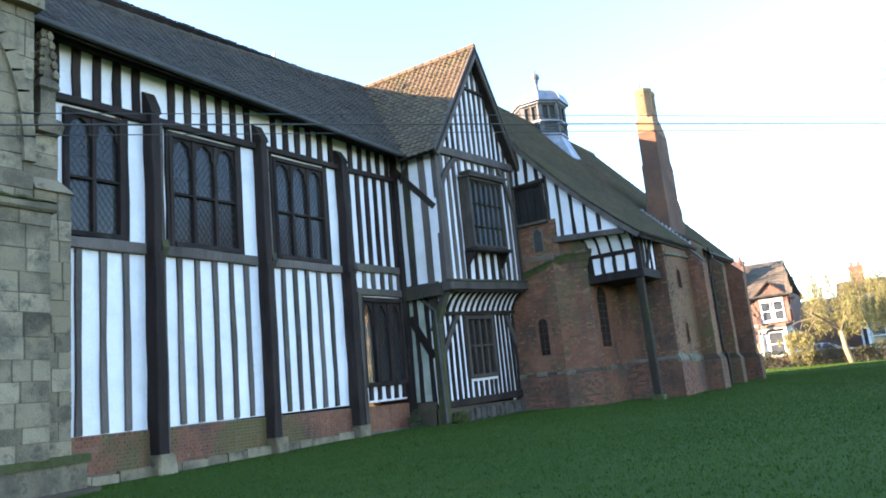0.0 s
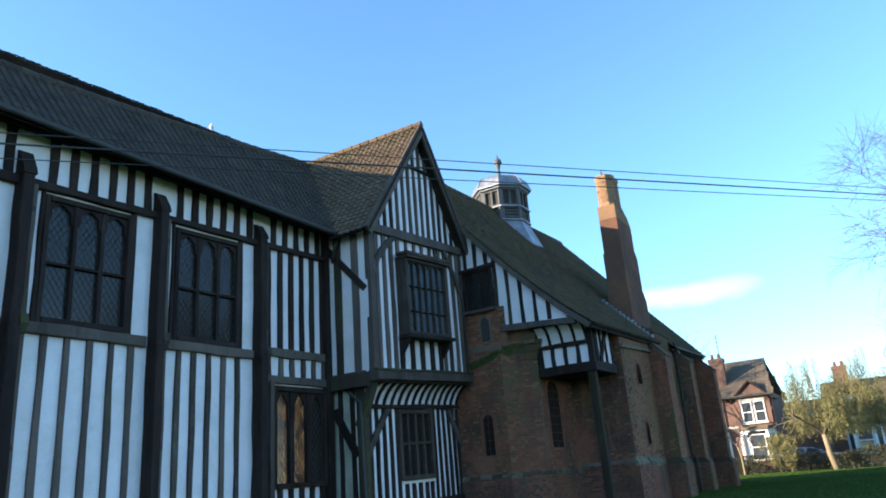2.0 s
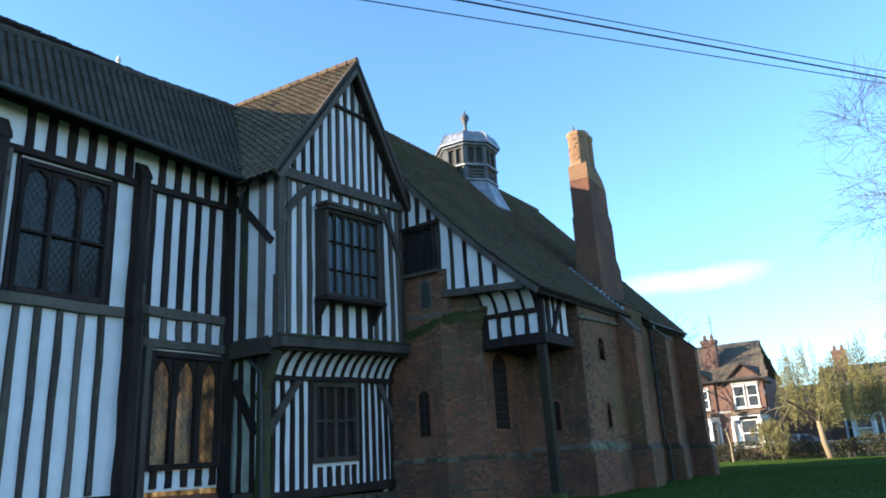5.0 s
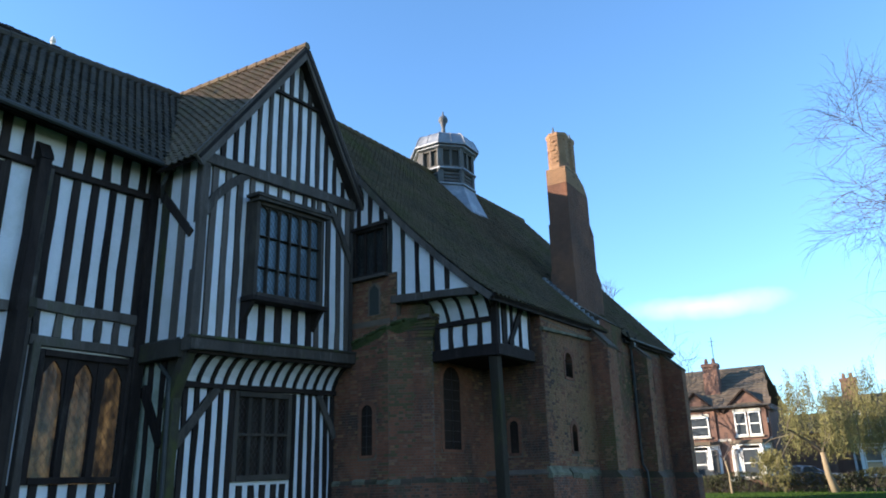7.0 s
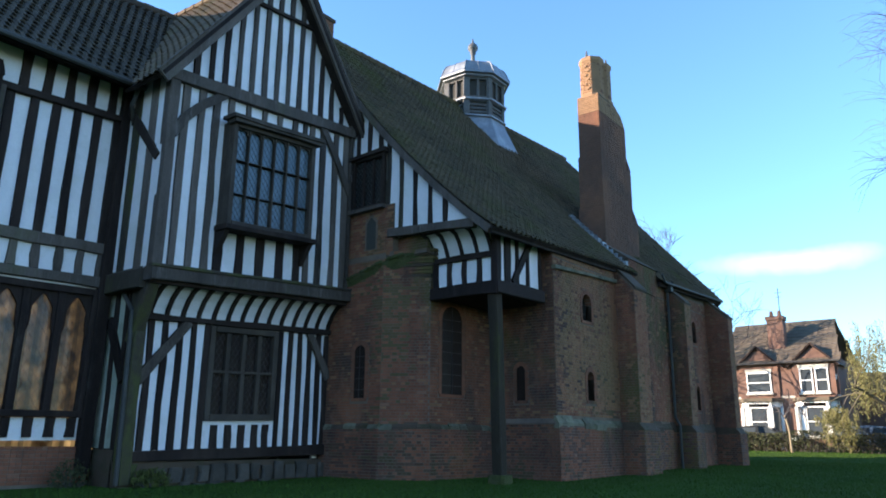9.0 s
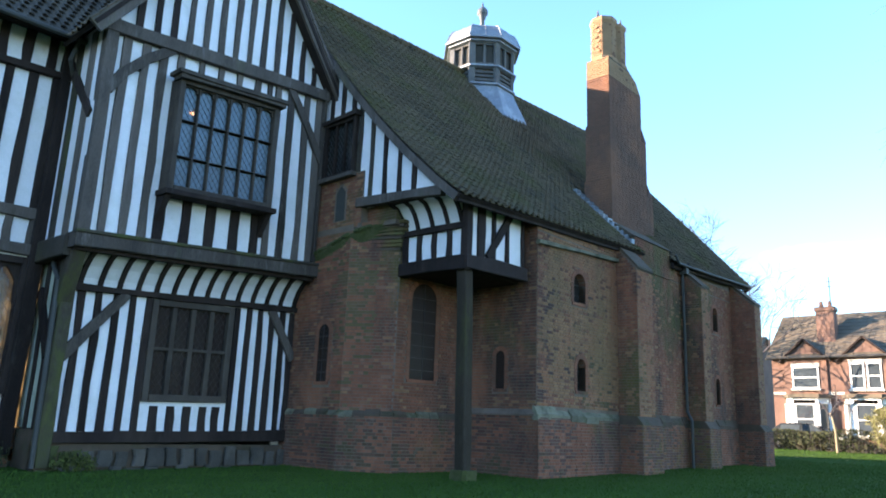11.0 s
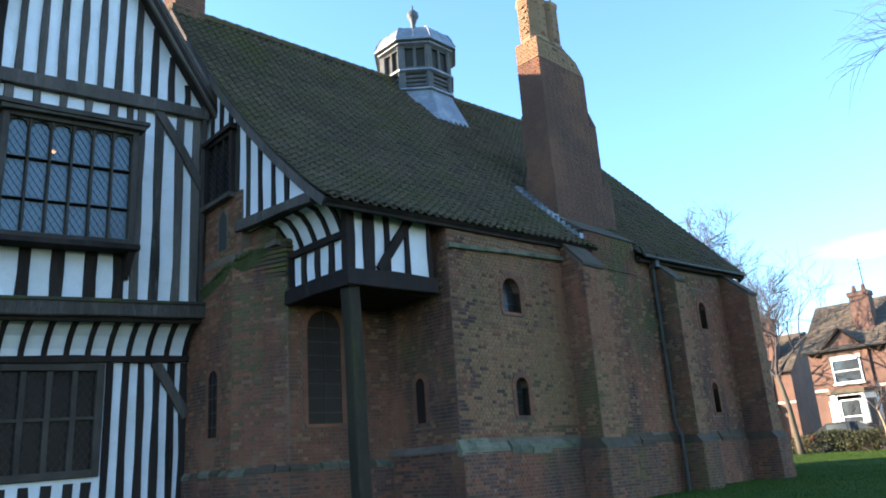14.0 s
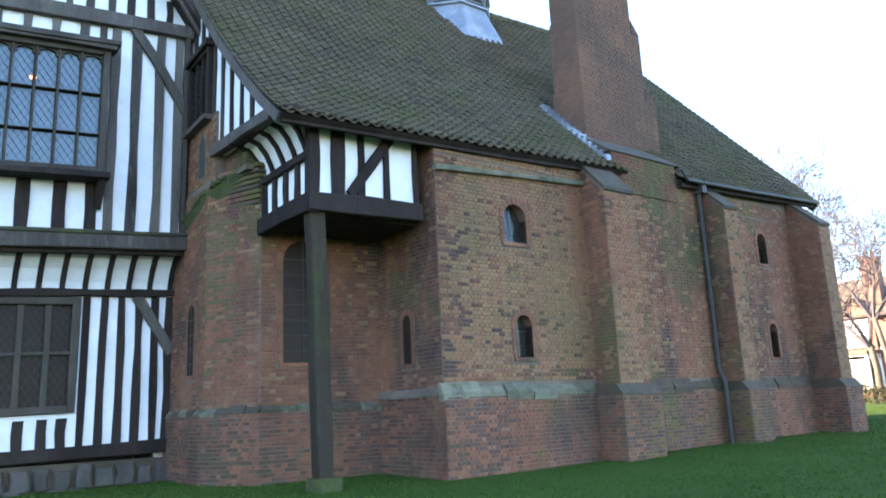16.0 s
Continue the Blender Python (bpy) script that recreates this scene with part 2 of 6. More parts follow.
# near-black fill: the shade of rooms and recesses is put into its colour
SHADE_FILL = material("dark_shade_fill", (0.05, 0.045, 0.04), 0.9, 0.2, 1.0, 10, 0.0)
GLASS = glass_material("old_window_glass", (0.5, 0.5, 0.5), 0.08, 0.35, (0.085, 0.075, 0.072), 1.36)
# pale blue film stands in for reflected sky
GLASS_SKY_FILM = glass_material("sky_tinted_window_glass", (0.5, 0.56, 0.6), 0.08, 0.6, (0.22, 0.285, 0.35))
# dark red-brown film paints dim panes with little reflection
GLASS_DARK_FILM = glass_material("dark_film_old_glass", (0.35, 0.3, 0.28), 0.2, 0.6, (0.055, 0.032, 0.027), 1.13)
LEADING = material("window_lead", (0.04, 0.04, 0.042), 0.6, 0.3, 5, 40, 0.0)


# ---- builders ----
BASE = {}


class Shape:
    """Vertices and faces gathered for one mesh."""

    def __init__(self):
        self.v, self.f = [], []

    def add(self, verts, faces):
        k = len(self.v)
        self.v += [tuple(p) for p in verts]
        self.f += [tuple(k + i for i in q) for q in faces]
        return self

    def box(self, x0, y0, z0, x1, y1, z1):
        return self.add([(x, y, z) for z in (z0, z1) for y in (y0, y1) for x in (x0, x1)],
                        [(0, 2, 3, 1), (4, 5, 7, 6), (0, 1, 5, 4), (1, 3, 7, 5), (3, 2, 6, 7), (2, 0, 4, 6)])

    def prism(self, ring, shift):
        """A closed outline pushed along a vector."""
        n, d = len(ring), Vector(shift)
        low = [Vector(p) for p in ring]
        return self.add([*low, *(p + d for p in low)],
                        [tuple(range(n))[::-1], tuple(range(n, 2 * n))] + [(i, (i + 1) % n, n + (i + 1) % n, n + i) for i in range(n)])

    def bar(self, p0, p1, w, d, side, cuts=1, rough=0.0, chamfer=0.0, rng=random):
        """A squared bar from p0 to p1: w across along `side`, d deep along the third direction."""
        p0, p1 = Vector(p0), Vector(p1)
        ax = (p1 - p0).normalized()
        s = Vector(side)
        s = (s - ax * s.dot(ax)).normalized()
        t = ax.cross(s)
        c = chamfer
        if c:
            prof = [(-w / 2 + c, -d / 2), (w / 2 - c, -d / 2), (w / 2, -d / 2 + c), (w / 2, d / 2 - c),
                    (w / 2 - c, d / 2), (-w / 2 + c, d / 2), (-w / 2, d / 2 - c), (-w / 2, -d / 2 + c)]
        else:
            prof = [(-w / 2, -d / 2), (w / 2, -d / 2), (w / 2, d / 2), (-w / 2, d / 2)]
        n, vs, fs = len(prof), [], []
        for i in range(cuts + 1):
            o = p0.lerp(p1, i / cuts) + s * rng.uniform(-rough, rough) + t * rng.uniform(-rough, rough) * 0.3
            k = 1 + rng.uniform(-rough, rough) * 2 / max(w, 0.05)
            vs += [o + s * (q[0] * k) + t * q[1] for q in prof]
        for i in range(cuts):
            fs += [(i * n + j, i * n + (j + 1) % n, (i + 1) * n + (j + 1) % n, (i + 1) * n + j) for j in range(n)]
        fs += [tuple(range(n))[::-1], tuple(range(cuts * n, cuts * n + n))]
        return self.add(vs, fs)

    def tube(self, pts, radii, sides=8):
        pts = [Vector(p) for p in pts]
        radii = radii if isinstance(radii, (list, tuple)) else [radii] * len(pts)
        vs, fs = [], []
        for i, p in enumerate(pts):
            ax = (pts[min(i + 1, len(pts) - 1)] - pts[max(i - 1, 0)]).normalized()
            s = ax.cross(Vector((0.3, 0.2, 1)) if abs(ax.z) < 0.9 else Vector((1, 0, 0))).normalized()
            t = ax.cross(s)
            vs += [p + (s * math.cos(k * math.tau / sides) + t * math.sin(k * math.tau / sides)) * radii[i] for k in range(sides)]
        for i in range(len(pts) - 1):
            fs += [(i * sides + j, i * sides + (j + 1) % sides, (i + 1) * sides + (j + 1) % sides, (i + 1) * sides + j) for j in range(sides)]
        fs += [tuple(range(sides))[::-1], tuple(range(len(vs) - sides, len(vs)))]
        return self.add(vs, fs)

    def lathe(self, cx, cy, rings, sides=8, turn=0.0):
        """Rings of (radius, z) round an upright axis."""
        vs = [(cx + r * math.cos(turn + k * math.tau / sides), cy + r * math.sin(turn + k * math.tau / sides), z) for r, z in rings for k in range(sides)]
        fs = [(i * sides + j, i * sides + (j + 1) % sides, (i + 1) * sides + (j + 1) % sides, (i + 1) * sides + j)
              for i in range(len(rings) - 1) for j in range(sides)]
        fs += [tuple(range(sides))[::-1], tuple(range(len(vs) - sides, len(vs)))]
        return self.add(vs, fs)


def thing(name, base, label, category, group="", kind=""):
    """An Empty at the thing's base; its parts hang under it."""
    ob = new(name)
    ob.location = base
    ob.empty_display_size = 0.2
    BASE[ob] = Vector(base)
    return tagged(ob, label, category, group, kind)


def part(name, shape, mat, parent, label="", smooth=False, warp=None, kind=""):
    o = BASE[parent]
    me = bpy.data.meshes.new(name)
    vs = [warp(*p) for p in shape.v] if warp else shape.v
    me.from_pydata([(p[0] - o.x, p[1] - o.y, p[2] - o.z) for p in vs], [], shape.f)
    me.materials.append(mat)
    if smooth:
        me.polygons.foreach_set("use_smooth", [True] * len(me.polygons))
    ob = new(name, me)
    ob.parent = parent
    BASE[ob] = o
    return tagged(ob, label, kind=kind)


def single(name, shape, mat, label, category, kind="", group="", smooth=False):
    """A thing that is one mesh, with its origin at its base."""
    lo = [min(p[i] for p in shape.v) for i in range(3)]
    hi = [max(p[i] for p in shape.v) for i in range(3)]
    o = Vector(((lo[0] + hi[0]) / 2, (lo[1] + hi[1]) / 2, lo[2]))
    me = bpy.data.meshes.new(name)
    me.from_pydata([(p[0] - o.x, p[1] - o.y, p[2] - o.z) for p in shape.v], [], shape.f)
    me.materials.append(mat)
    if smooth:
        me.polygons.foreach_set("use_smooth", [True] * len(me.polygons))
    ob = new(name, me)
    ob.location = o
    return tagged(ob, label, category, group, kind)


def pierced(x0, x1, z0, z1, holes, y0, y1):
    """An upright slab in the x-z plane with rectangular holes (x0, x1, z0, z1) right through it."""
    s = Shape()
    xs = sorted({x0, x1, *(v for h in holes for v in h[:2] if x0 < v < x1)})
    zs = sorted({z0, z1, *(v for h in holes for v in h[2:] if z0 < v < z1)})
    solid = lambda i, j: 0 <= i < len(xs) - 1 and 0 <= j < len(zs) - 1 and not any(
        h[0] < (xs[i] + xs[i + 1]) / 2 < h[1] and h[2] < (zs[j] + zs[j + 1]) / 2 < h[3] for h in holes)
    for i in range(len(xs) - 1):
        for j in range(len(zs) - 1):
            if not solid(i, j):
                continue
            xa, xb, za, zb = xs[i], xs[i + 1], zs[j], zs[j + 1]
            s.add([(xa, y0, za), (xb, y0, za), (xb, y0, zb), (xa, y0, zb)], [(0, 1, 2, 3)])
            s.add([(xa, y1, za), (xb, y1, za), (xb, y1, zb), (xa, y1, zb)], [(3, 2, 1, 0)])
            if not solid(i - 1, j):
                s.add([(xa, y0, za), (xa, y0, zb), (xa, y1, zb), (xa, y1, za)], [(0, 1, 2, 3)])
            if not solid(i + 1, j):
                s.add([(xb, y0, za), (xb, y0, zb), (xb, y1, zb), (xb, y1, za)], [(3, 2, 1, 0)])
            if not solid(i, j - 1):
                s.add([(xa, y0, za), (xb, y0, za), (xb, y1, za), (xa, y1, za)], [(3, 2, 1, 0)])
            if not solid(i, j + 1):
                s.add([(xa, y0, zb), (xb, y0, zb), (xb, y1, zb), (xa, y1, zb)], [(0, 1, 2, 3)])
    return s


def ground_z(x, y):
    near = -0.12 + 0.012 * max(-20, min(x, 75)) + 0.013 * (max(-25, min(y, 25)) + 3)
    return near + 0.02 * math.sin(x * 0.5) * math.sin(y * 0.6 + 1)


# ---- repeated pieces: tiles, bricks, timbers, windows ----
def merge(parent, name, mat, verts, faces, copies, label=""):
    """One joined mesh of many placed copies (4x4 arrays) of the same small piece."""
    if not copies:
        return None
    o = BASE[parent]
    v = np.array([(*p, 1.0) for p in verts])
    ms = np.array(copies)
    allv = np.einsum("nij,kj->nki", ms, v)[:, :, :3].reshape(-1, 3) - np.array(o)
    k, off = len(verts), np.arange(len(copies)) * len(verts)
    f = (np.array(faces)[None] + off[:, None, None]).reshape(-1, len(faces[0]))
    me = bpy.data.meshes.new(name)
    me.from_pydata(allv.tolist(), [], f.tolist())
    me.materials.append(mat)
    ob = new(name, me)
    ob.parent = parent
    BASE[ob] = o
    return tagged(ob, label, kind="stuff")


def scatter(parent, name, mat, verts, faces, copies):
    """The same piece as objects of their own that share one mesh."""
    me = bpy.data.meshes.new(name)
    me.from_pydata(verts, [], faces)
    me.materials.append(mat)
    o = BASE[parent]
    for m in copies:
        ob = new(name, me)
        ob.parent = parent
        ob.matrix_basis = Matrix.Translation(-o) @ Matrix(m)


PW, PL = 0.21, 0.205
_wave = [(0.0, 0.03), (0.034, 0.045), (0.072, 0.028), (0.114, 0.0), (0.168, -0.004), (0.21, 0.026)]
PANTILE_V = [(u, -0.02, h + 0.026) for u, h in _wave] + [(u, PL + 0.03, h - 0.005) for u, h in _wave] + [(u, -0.02, h) for u, h in _wave]
PANTILE_F = [(i, i + 1, 7 + i, 6 + i) for i in range(5)] + [(12 + i, 13 + i, i + 1, i) for i in range(5)]


def tile_roof(parent, corners, mat, keep=None, sag=None, pick=None, label="", seed=1):
    """A pantiled slope between four corners (eave start, eave end, ridge start, ridge end) over a boarded slab."""
    rng = random.Random(seed)
    a, b, c, d = (Vector(p) for p in corners)
    sag = sag or (lambda u, v: 0.0)

    def at(u, v):
        p = a.lerp(b, u).lerp(c.lerp(d, u), v)
        p.z -= sag(u, v)
        return p

    courses = round(((c - a).length + (d - b).length) / 2 / PL)
    near, far = [], []
    n = round(((b - a).length + (d - c).length) / 2 / PW)
    for j in range(courses):
        v = j / courses
        wide = (at(1, v) - at(0, v)).length / n
        for i in range(n):
            u = i / n
            p = at(u, v)
            if keep and not keep(p):
                continue
            x = at(u + 1e-3, v) - at(u, v)
            y = at(u, v + 1e-3) - at(u, v)
            x.normalize()
            z = x.cross(y).normalized()
            y = z.cross(x)
            q = p + z * rng.uniform(0.0, 0.012) + y * rng.uniform(-0.012, 0.012)
            tw = rng.uniform(-0.02, 0.02)
            x = (x + y * tw + z * rng.uniform(-0.02, 0.02)).normalized()
            x *= wide / PW
            m = [[x[k], y[k], z[k], q[k]] for k in range(3)] + [[0, 0, 0, 1]]
            (near if pick and pick(p) and len(near) < 300 else far).append(m)
    merge(parent, "tiles", mat, PANTILE_V, PANTILE_F, far, label)
    if near:
        scatter(parent, "tile", mat, PANTILE_V, PANTILE_F, near)
    s, nu, nv = Shape(), 24, 8
    nrm = (b - a).cross(c - a).normalized()
    for side in (0.01, 0.09):
        s.v += [tuple(at(i / nu, j / nv) - nrm * side) for j in range(nv + 1) for i in range(nu + 1)]
    k = (nu + 1) * (nv + 1)
    cell = lambda i, j, o: o + j * (nu + 1) + i
    for j in range(nv):
        for i in range(nu):
            if keep and not keep(at((i + 0.5) / nu, (j + 0.5) / nv)):
                continue
            q = (cell(i, j, 0), cell(i + 1, j, 0), cell(i + 1, j + 1, 0), cell(i, j + 1, 0))
            s.f += [q, tuple(x + k for x in q)[::-1]]
            for e0, e1, edge in ((q[0], q[1], j == 0), (q[1], q[2], i == nu - 1), (q[2], q[3], j == nv - 1), (q[3], q[0], i == 0)):
                if edge:
                    s.f.append((e0, e0 + k, e1 + k, e1))
    part("roof_boarding", s, TIMBER, parent)


CO, BL, BH = 0.068, 0.215, 0.107


def brick_face(parent, origin, along, length, z0, z1, choose, mats, skip=None, pick=None, seed=3):
    """Courses of long and short bricks on an upright face. along: its level direction, with the face's outside to the right hand."""
    rng = random.Random(seed)
    u, o = Vector(along).normalized(), Vector(origin)
    n = Vector((u.y, -u.x, 0))
    sets = {}

    def lay(xa, xb, z, h):
        p = o + u * xa
        p.z = z + 0.0055
        out = rng.uniform(0.006, 0.016)
        m = [[u.x * (xb - xa), n.x * out, 0, p.x], [u.y * (xb - xa), n.y * out, 0, p.y], [0, 0, h, p.z], [0, 0, 0, 1]]
        k = choose((xa + xb) / 2, z, rng)
        sets.setdefault((k, bool(pick and pick((xa + xb) / 2, z))), []).append(m)

    row = 0
    z = z0
    while z < z1 - 0.02:
        h = min(CO, z1 - z) - 0.011
        w0 = BL if row % 2 == 0 else BH
        x = -rng.uniform(0, 0.01) - (0.0 if row % 2 == 0 else w0 / 2)
        while x < length - 0.015:
            xa, xb = max(x, 0) + 0.005, min(x + w0, length) - 0.005
            x += w0
            if xb - xa < 0.03:
                continue
            if skip and skip((xa + xb) / 2, z + h / 2, (xb - xa) / 2):
                # cut the brick back to what clears the opening
                e = (xb - xa) / 6
                free = [not skip(xa + e * (i + 0.5), z + h / 2, e / 2) for i in range(6)]
                left, right = free.index(False) if False in free else 6, free[::-1].index(False) if False in free else 0
                if left:
                    lay(xa, xa + e * left, z, h)
                if right:
                    lay(xb - e * right, xb, z, h)
                continue
            lay(xa, xb, z, h)
        z += CO
        row += 1
    c = 0.06
    verts = [(0, -0.3, 0), (1, -0.3, 0), (1, -0.3, 1), (0, -0.3, 1), (0, 0.7, 0), (1, 0.7, 0), (1, 0.7, 1), (0, 0.7, 1),
             (c / 3, 1, c), (1 - c / 3, 1, c), (1 - c / 3, 1, 1 - c), (c / 3, 1, 1 - c)]
    faces = [(8, 9, 10, 11), (4, 5, 9, 8), (5, 6, 10, 9), (6, 7, 11, 10), (7, 4, 8, 11), (0, 1, 5, 4), (1, 2, 6, 5), (2, 3, 7, 6), (3, 0, 4, 7)]
    faces = [f[::-1] for f in faces]
    for (k, close), ms in sets.items():
        if close:
            scatter(parent, "brick", mats[k], verts, faces, ms[:300])
            ms = ms[300:]
        merge(parent, "brickwork", mats[k], verts, faces, ms)


RNG = random.Random(11)


def timber(parent, name, p0, p1, w, d, mat=None, side=(1, 0, 0), warp=None, rough=0.012, label=""):
    n = max(2, int((Vector(p1) - Vector(p0)).length / 0.7))
    s = Shape().bar(p0, p1, w, d, side, n, rough, min(w, d) * 0.08, RNG)
    return part(name, s, mat or TIMBER, parent, label, warp=warp)


def curved_timber(parent, name, pts, w, d, mat, side, warp=None):
    """One bent timber of oblong section, swept along the points."""
    pts = [Vector(q) for q in pts]
    s, n = Shape(), len(pts)
    for i, q in enumerate(pts):
        ax = (pts[min(i + 1, n - 1)] - pts[max(i - 1, 0)]).normalized()
        u = Vector(side)
        u = (u - ax * u.dot(ax)).normalized()
        t = ax.cross(u)
        s.v += [tuple(q + u * (w / 2 * a) + t * (d / 2 * b)) for a, b in ((-1, -1), (1, -1), (1, 1), (-1, 1))]
    for i in range(n - 1):
        s.f += [(4 * i + j, 4 * i + (j + 1) % 4, 4 * i + 4 + (j + 1) % 4, 4 * i + 4 + j) for j in range(4)]
    s.f += [(3, 2, 1, 0), (4 * n - 4, 4 * n - 3, 4 * n - 2, 4 * n - 1)]
    return part(name, s, mat, parent, warp=warp)


def pane_sheet(ring, out):
    """A sheet of glass whose face looks out."""
    a, b, c = (Vector(q) for q in ring[:3])
    return Shape().add(ring if (b - a).cross(c - b).dot(Vector(out)) > 0 else ring[::-1], [tuple(range(len(ring)))])


def lattice(frame_part, axes, u0, u1, z0, z1, warp, step=0.13, wide=0.0045):
    """Diamond leading over a light. axes(u, z, out) gives the place."""
    s = Shape()
    W, H = u1 - u0, z1 - z0
    k = 1.45
    for sign in (1, -1):
        c = -H / k
        while c < W + H / k:
            ends = []
            for z in (0.0, H):
                ends.append((c + sign * (z - (0 if sign > 0 else H)) / k if sign > 0 else c + (H - z) / k, z))
            (ua, za), (ub, zb) = ends
            if abs(ub - ua) < 1e-9:
                c += step
                continue
            lo, hi = 0.0, 1.0
            ta, tb = (0 - ua) / (ub - ua), (W - ua) / (ub - ua)
            lo, hi = max(lo, min(ta, tb)), min(hi, max(ta, tb))
            if hi - lo > 0.02:
                pa = (u0 + ua + (ub - ua) * lo, z0 + za + (zb - za) * lo)
                pb = (u0 + ua + (ub - ua) * hi, z0 + za + (zb - za) * hi)
                a, b = Vector(axes(*pa, 0.004)), Vector(axes(*pb, 0.004))
                out = Vector(axes(*pa, 0.01)) - Vector(axes(*pa, 0.0))
                s.bar(a, b, wide, 0.008, (b - a).cross(out), 1)
            c += step
    if s.v:
        part("leading", s, LEADING, frame_part, "dark diamond lead lattice", warp=warp, kind="stuff")


def lights_window(parent, axes, u0, u1, z0, z1, lights, rows, warp=None, arched=0.0, mat=None, mull=0.09, border=0.11, depth=0.16,
                  diamonds=True, name="window", label="", cusps=True, step=0.13, glass=None, bar=0.06):
    """A mullioned window: frame, mullions, transoms, arched heads, panes and leading. rows: heights of the transoms."""
    mat = mat or TIMBER
    A = lambda u, z, o=0.0: axes(u, z, o)
    out = (Vector(A(u0, z0, 1.0)) - Vector(A(u0, z0, 0.0)))
    uu = (Vector(A(u0 + 1, z0)) - Vector(A(u0, z0)))
    fr = Shape()
    b = border
    fr.bar(A(u0 + b / 2, z0, -0.02), A(u0 + b / 2, z1, -0.02), b, depth, uu, 3, 0.006, 0.012, RNG)
    fr.bar(A(u1 - b / 2, z0, -0.02), A(u1 - b / 2, z1, -0.02), b, depth, uu, 3, 0.006, 0.012, RNG)
    fr.bar(A(u0 + b, z1 - b / 2, -0.02), A(u1 - b, z1 - b / 2, -0.02), b, depth, (0, 0, 1), 2, 0.004, 0.012, RNG)
    fr.bar(A(u0 + b, z0 + b / 2, -0.02), A(u1 - b, z0 + b / 2, -0.02), b, depth + 0.03, (0, 0, 1), 2, 0.004, 0.012, RNG)
    win = part(name, fr, mat, parent, label, warp=warp)
    ui, uj, zi, zj = u0 + b, u1 - b, z0 + b, z1 - b
    wid = (uj - ui - (lights - 1) * mull) / lights
    zs = [zi, *rows, zj]
    for k in range(lights):
        ul = ui + k * (wid + mull)
        ur = ul + wid
        if k < lights - 1:
            part("mullion", Shape().bar(A(ur + mull / 2, zi, -0.03), A(ur + mull / 2, zj, -0.03), mull, depth * 0.7, uu, 3, 0.004, 0.012, RNG), mat, win, warp=warp)
        for za, zb in zip(zs, zs[1:]):
            top = zb - (0.03 if zb != zj else 0)
            low = za + (0.03 if za != zi else 0)
            g = pane_sheet([A(ul, low, -0.062), A(ur, low, -0.062), A(ur, top, -0.062), A(ul, top, -0.062)], out)
            pane = part("pane", g, glass or GLASS, win, warp=warp)
            pane.visible_shadow = False
            if diamonds:
                lattice(win, lambda u, z, o: A(u, z, o - 0.055), ul, ur, low, top, warp, step)
        if arched:
            um, r = (ul + ur) / 2, wid / 2
            for sgn in (-1, 1):
                curve = []
                for q in range(11):
                    f = q / 10
                    x = um + sgn * r * (1 - f ** 2.2)
                    z = zj - arched * (1 - math.sin(f * math.pi / 2) * 0.93)
                    if cusps and 0.1 < f < 0.95:
                        x -= sgn * r * 0.16 * abs(math.sin(f * math.pi * 2))
                    curve.append((x, z))
                poly = [(um, zj), (um + sgn * r, zj), *curve]
                part("tracery", Shape().prism([A(x, z, 0.0) for x, z in (poly if sgn > 0 else poly[::-1])], -out * 0.05), mat, win, warp=warp)
    for z in rows:
        part("transom", Shape().bar(A(ui, z, -0.03), A(uj, z, -0.03), bar, depth * 0.7, (0, 0, 1), 3, 0.003, 0.01, RNG), mat, win, warp=warp)
    return win


# ---- the long timber-framed wing ----
WING_Y = 12.6


def steps_between(value, table):
    for (a, fa), (b, fb) in zip(table, table[1:]):
        if value <= b:
            return fa + (fb - fa) * max(0.0, (value - a) / (b - a))
    return table[-1][1]


def wing_warp(x, y, z):
    k = steps_between(z, [(0.3, 0.0), (1.1, 0.012), (4.6, 0.022), (7.35, 0.05), (8.5, 0.012), (20, 0.012)])
    return (x + 0.014 * max(0.0, (x - 10) / 9) * (z - 1), y, z + k * (x - 9.5) if z > 0.35 else z)


wing = thing("timber_framed_wing", (13.0, 14.0, 0.2), "long black and white timber-framed hall wing on a low brick plinth", "building")
W0, W1 = 2.0, 18.72
WIN_Z = (4.7, 7.22)
wing_holes = [(7.85, 9.12, *WIN_Z), (10.2, 12.16, *WIN_Z), (13.3, 15.26, *WIN_Z), (16.42, 18.5, 1.45, 3.9)]
part("wall", pierced(W0, W1, 1.05, 8.6, wing_holes, WING_Y + 0.02, WING_Y + 0.2), PLASTER, wing, "white limewashed infill panels", warp=wing_warp)
wa = lambda u, z, o=0.0: (u, WING_Y - o, z)
# sill, middle rail, upper rail, wall plate
for xa, xb in ((W0, 9.55), (10.0, 12.6), (13.15, 15.7)):
    timber(wing, "rail", wa(xa, 4.58), wa(xb, 4.58), 0.22, 0.2, TIMBER_GREY, (0, 0, 1), wing_warp)
timber(wing, "rail", wa(16.2, 4.72), wa(W1, 4.72), 0.2, 0.16, TIMBER_GREY, (0, 0, 1), wing_warp)
timber(wing, "rail", wa(16.2, 4.05), wa(W1, 4.05), 0.2, 0.18, TIMBER_GREY, (0, 0, 1), wing_warp)
timber(wing, "rail", wa(W0, 7.36, 0.02), wa(W1, 7.36, 0.02), 0.16, 0.18, TIMBER, (0, 0, 1), wing_warp)
timber(wing, "wall_plate", wa(W0, 8.52, 0.02), wa(W1, 8.52, 0.02), 0.2, 0.2, TIMBER, (0, 0, 1), wing_warp)
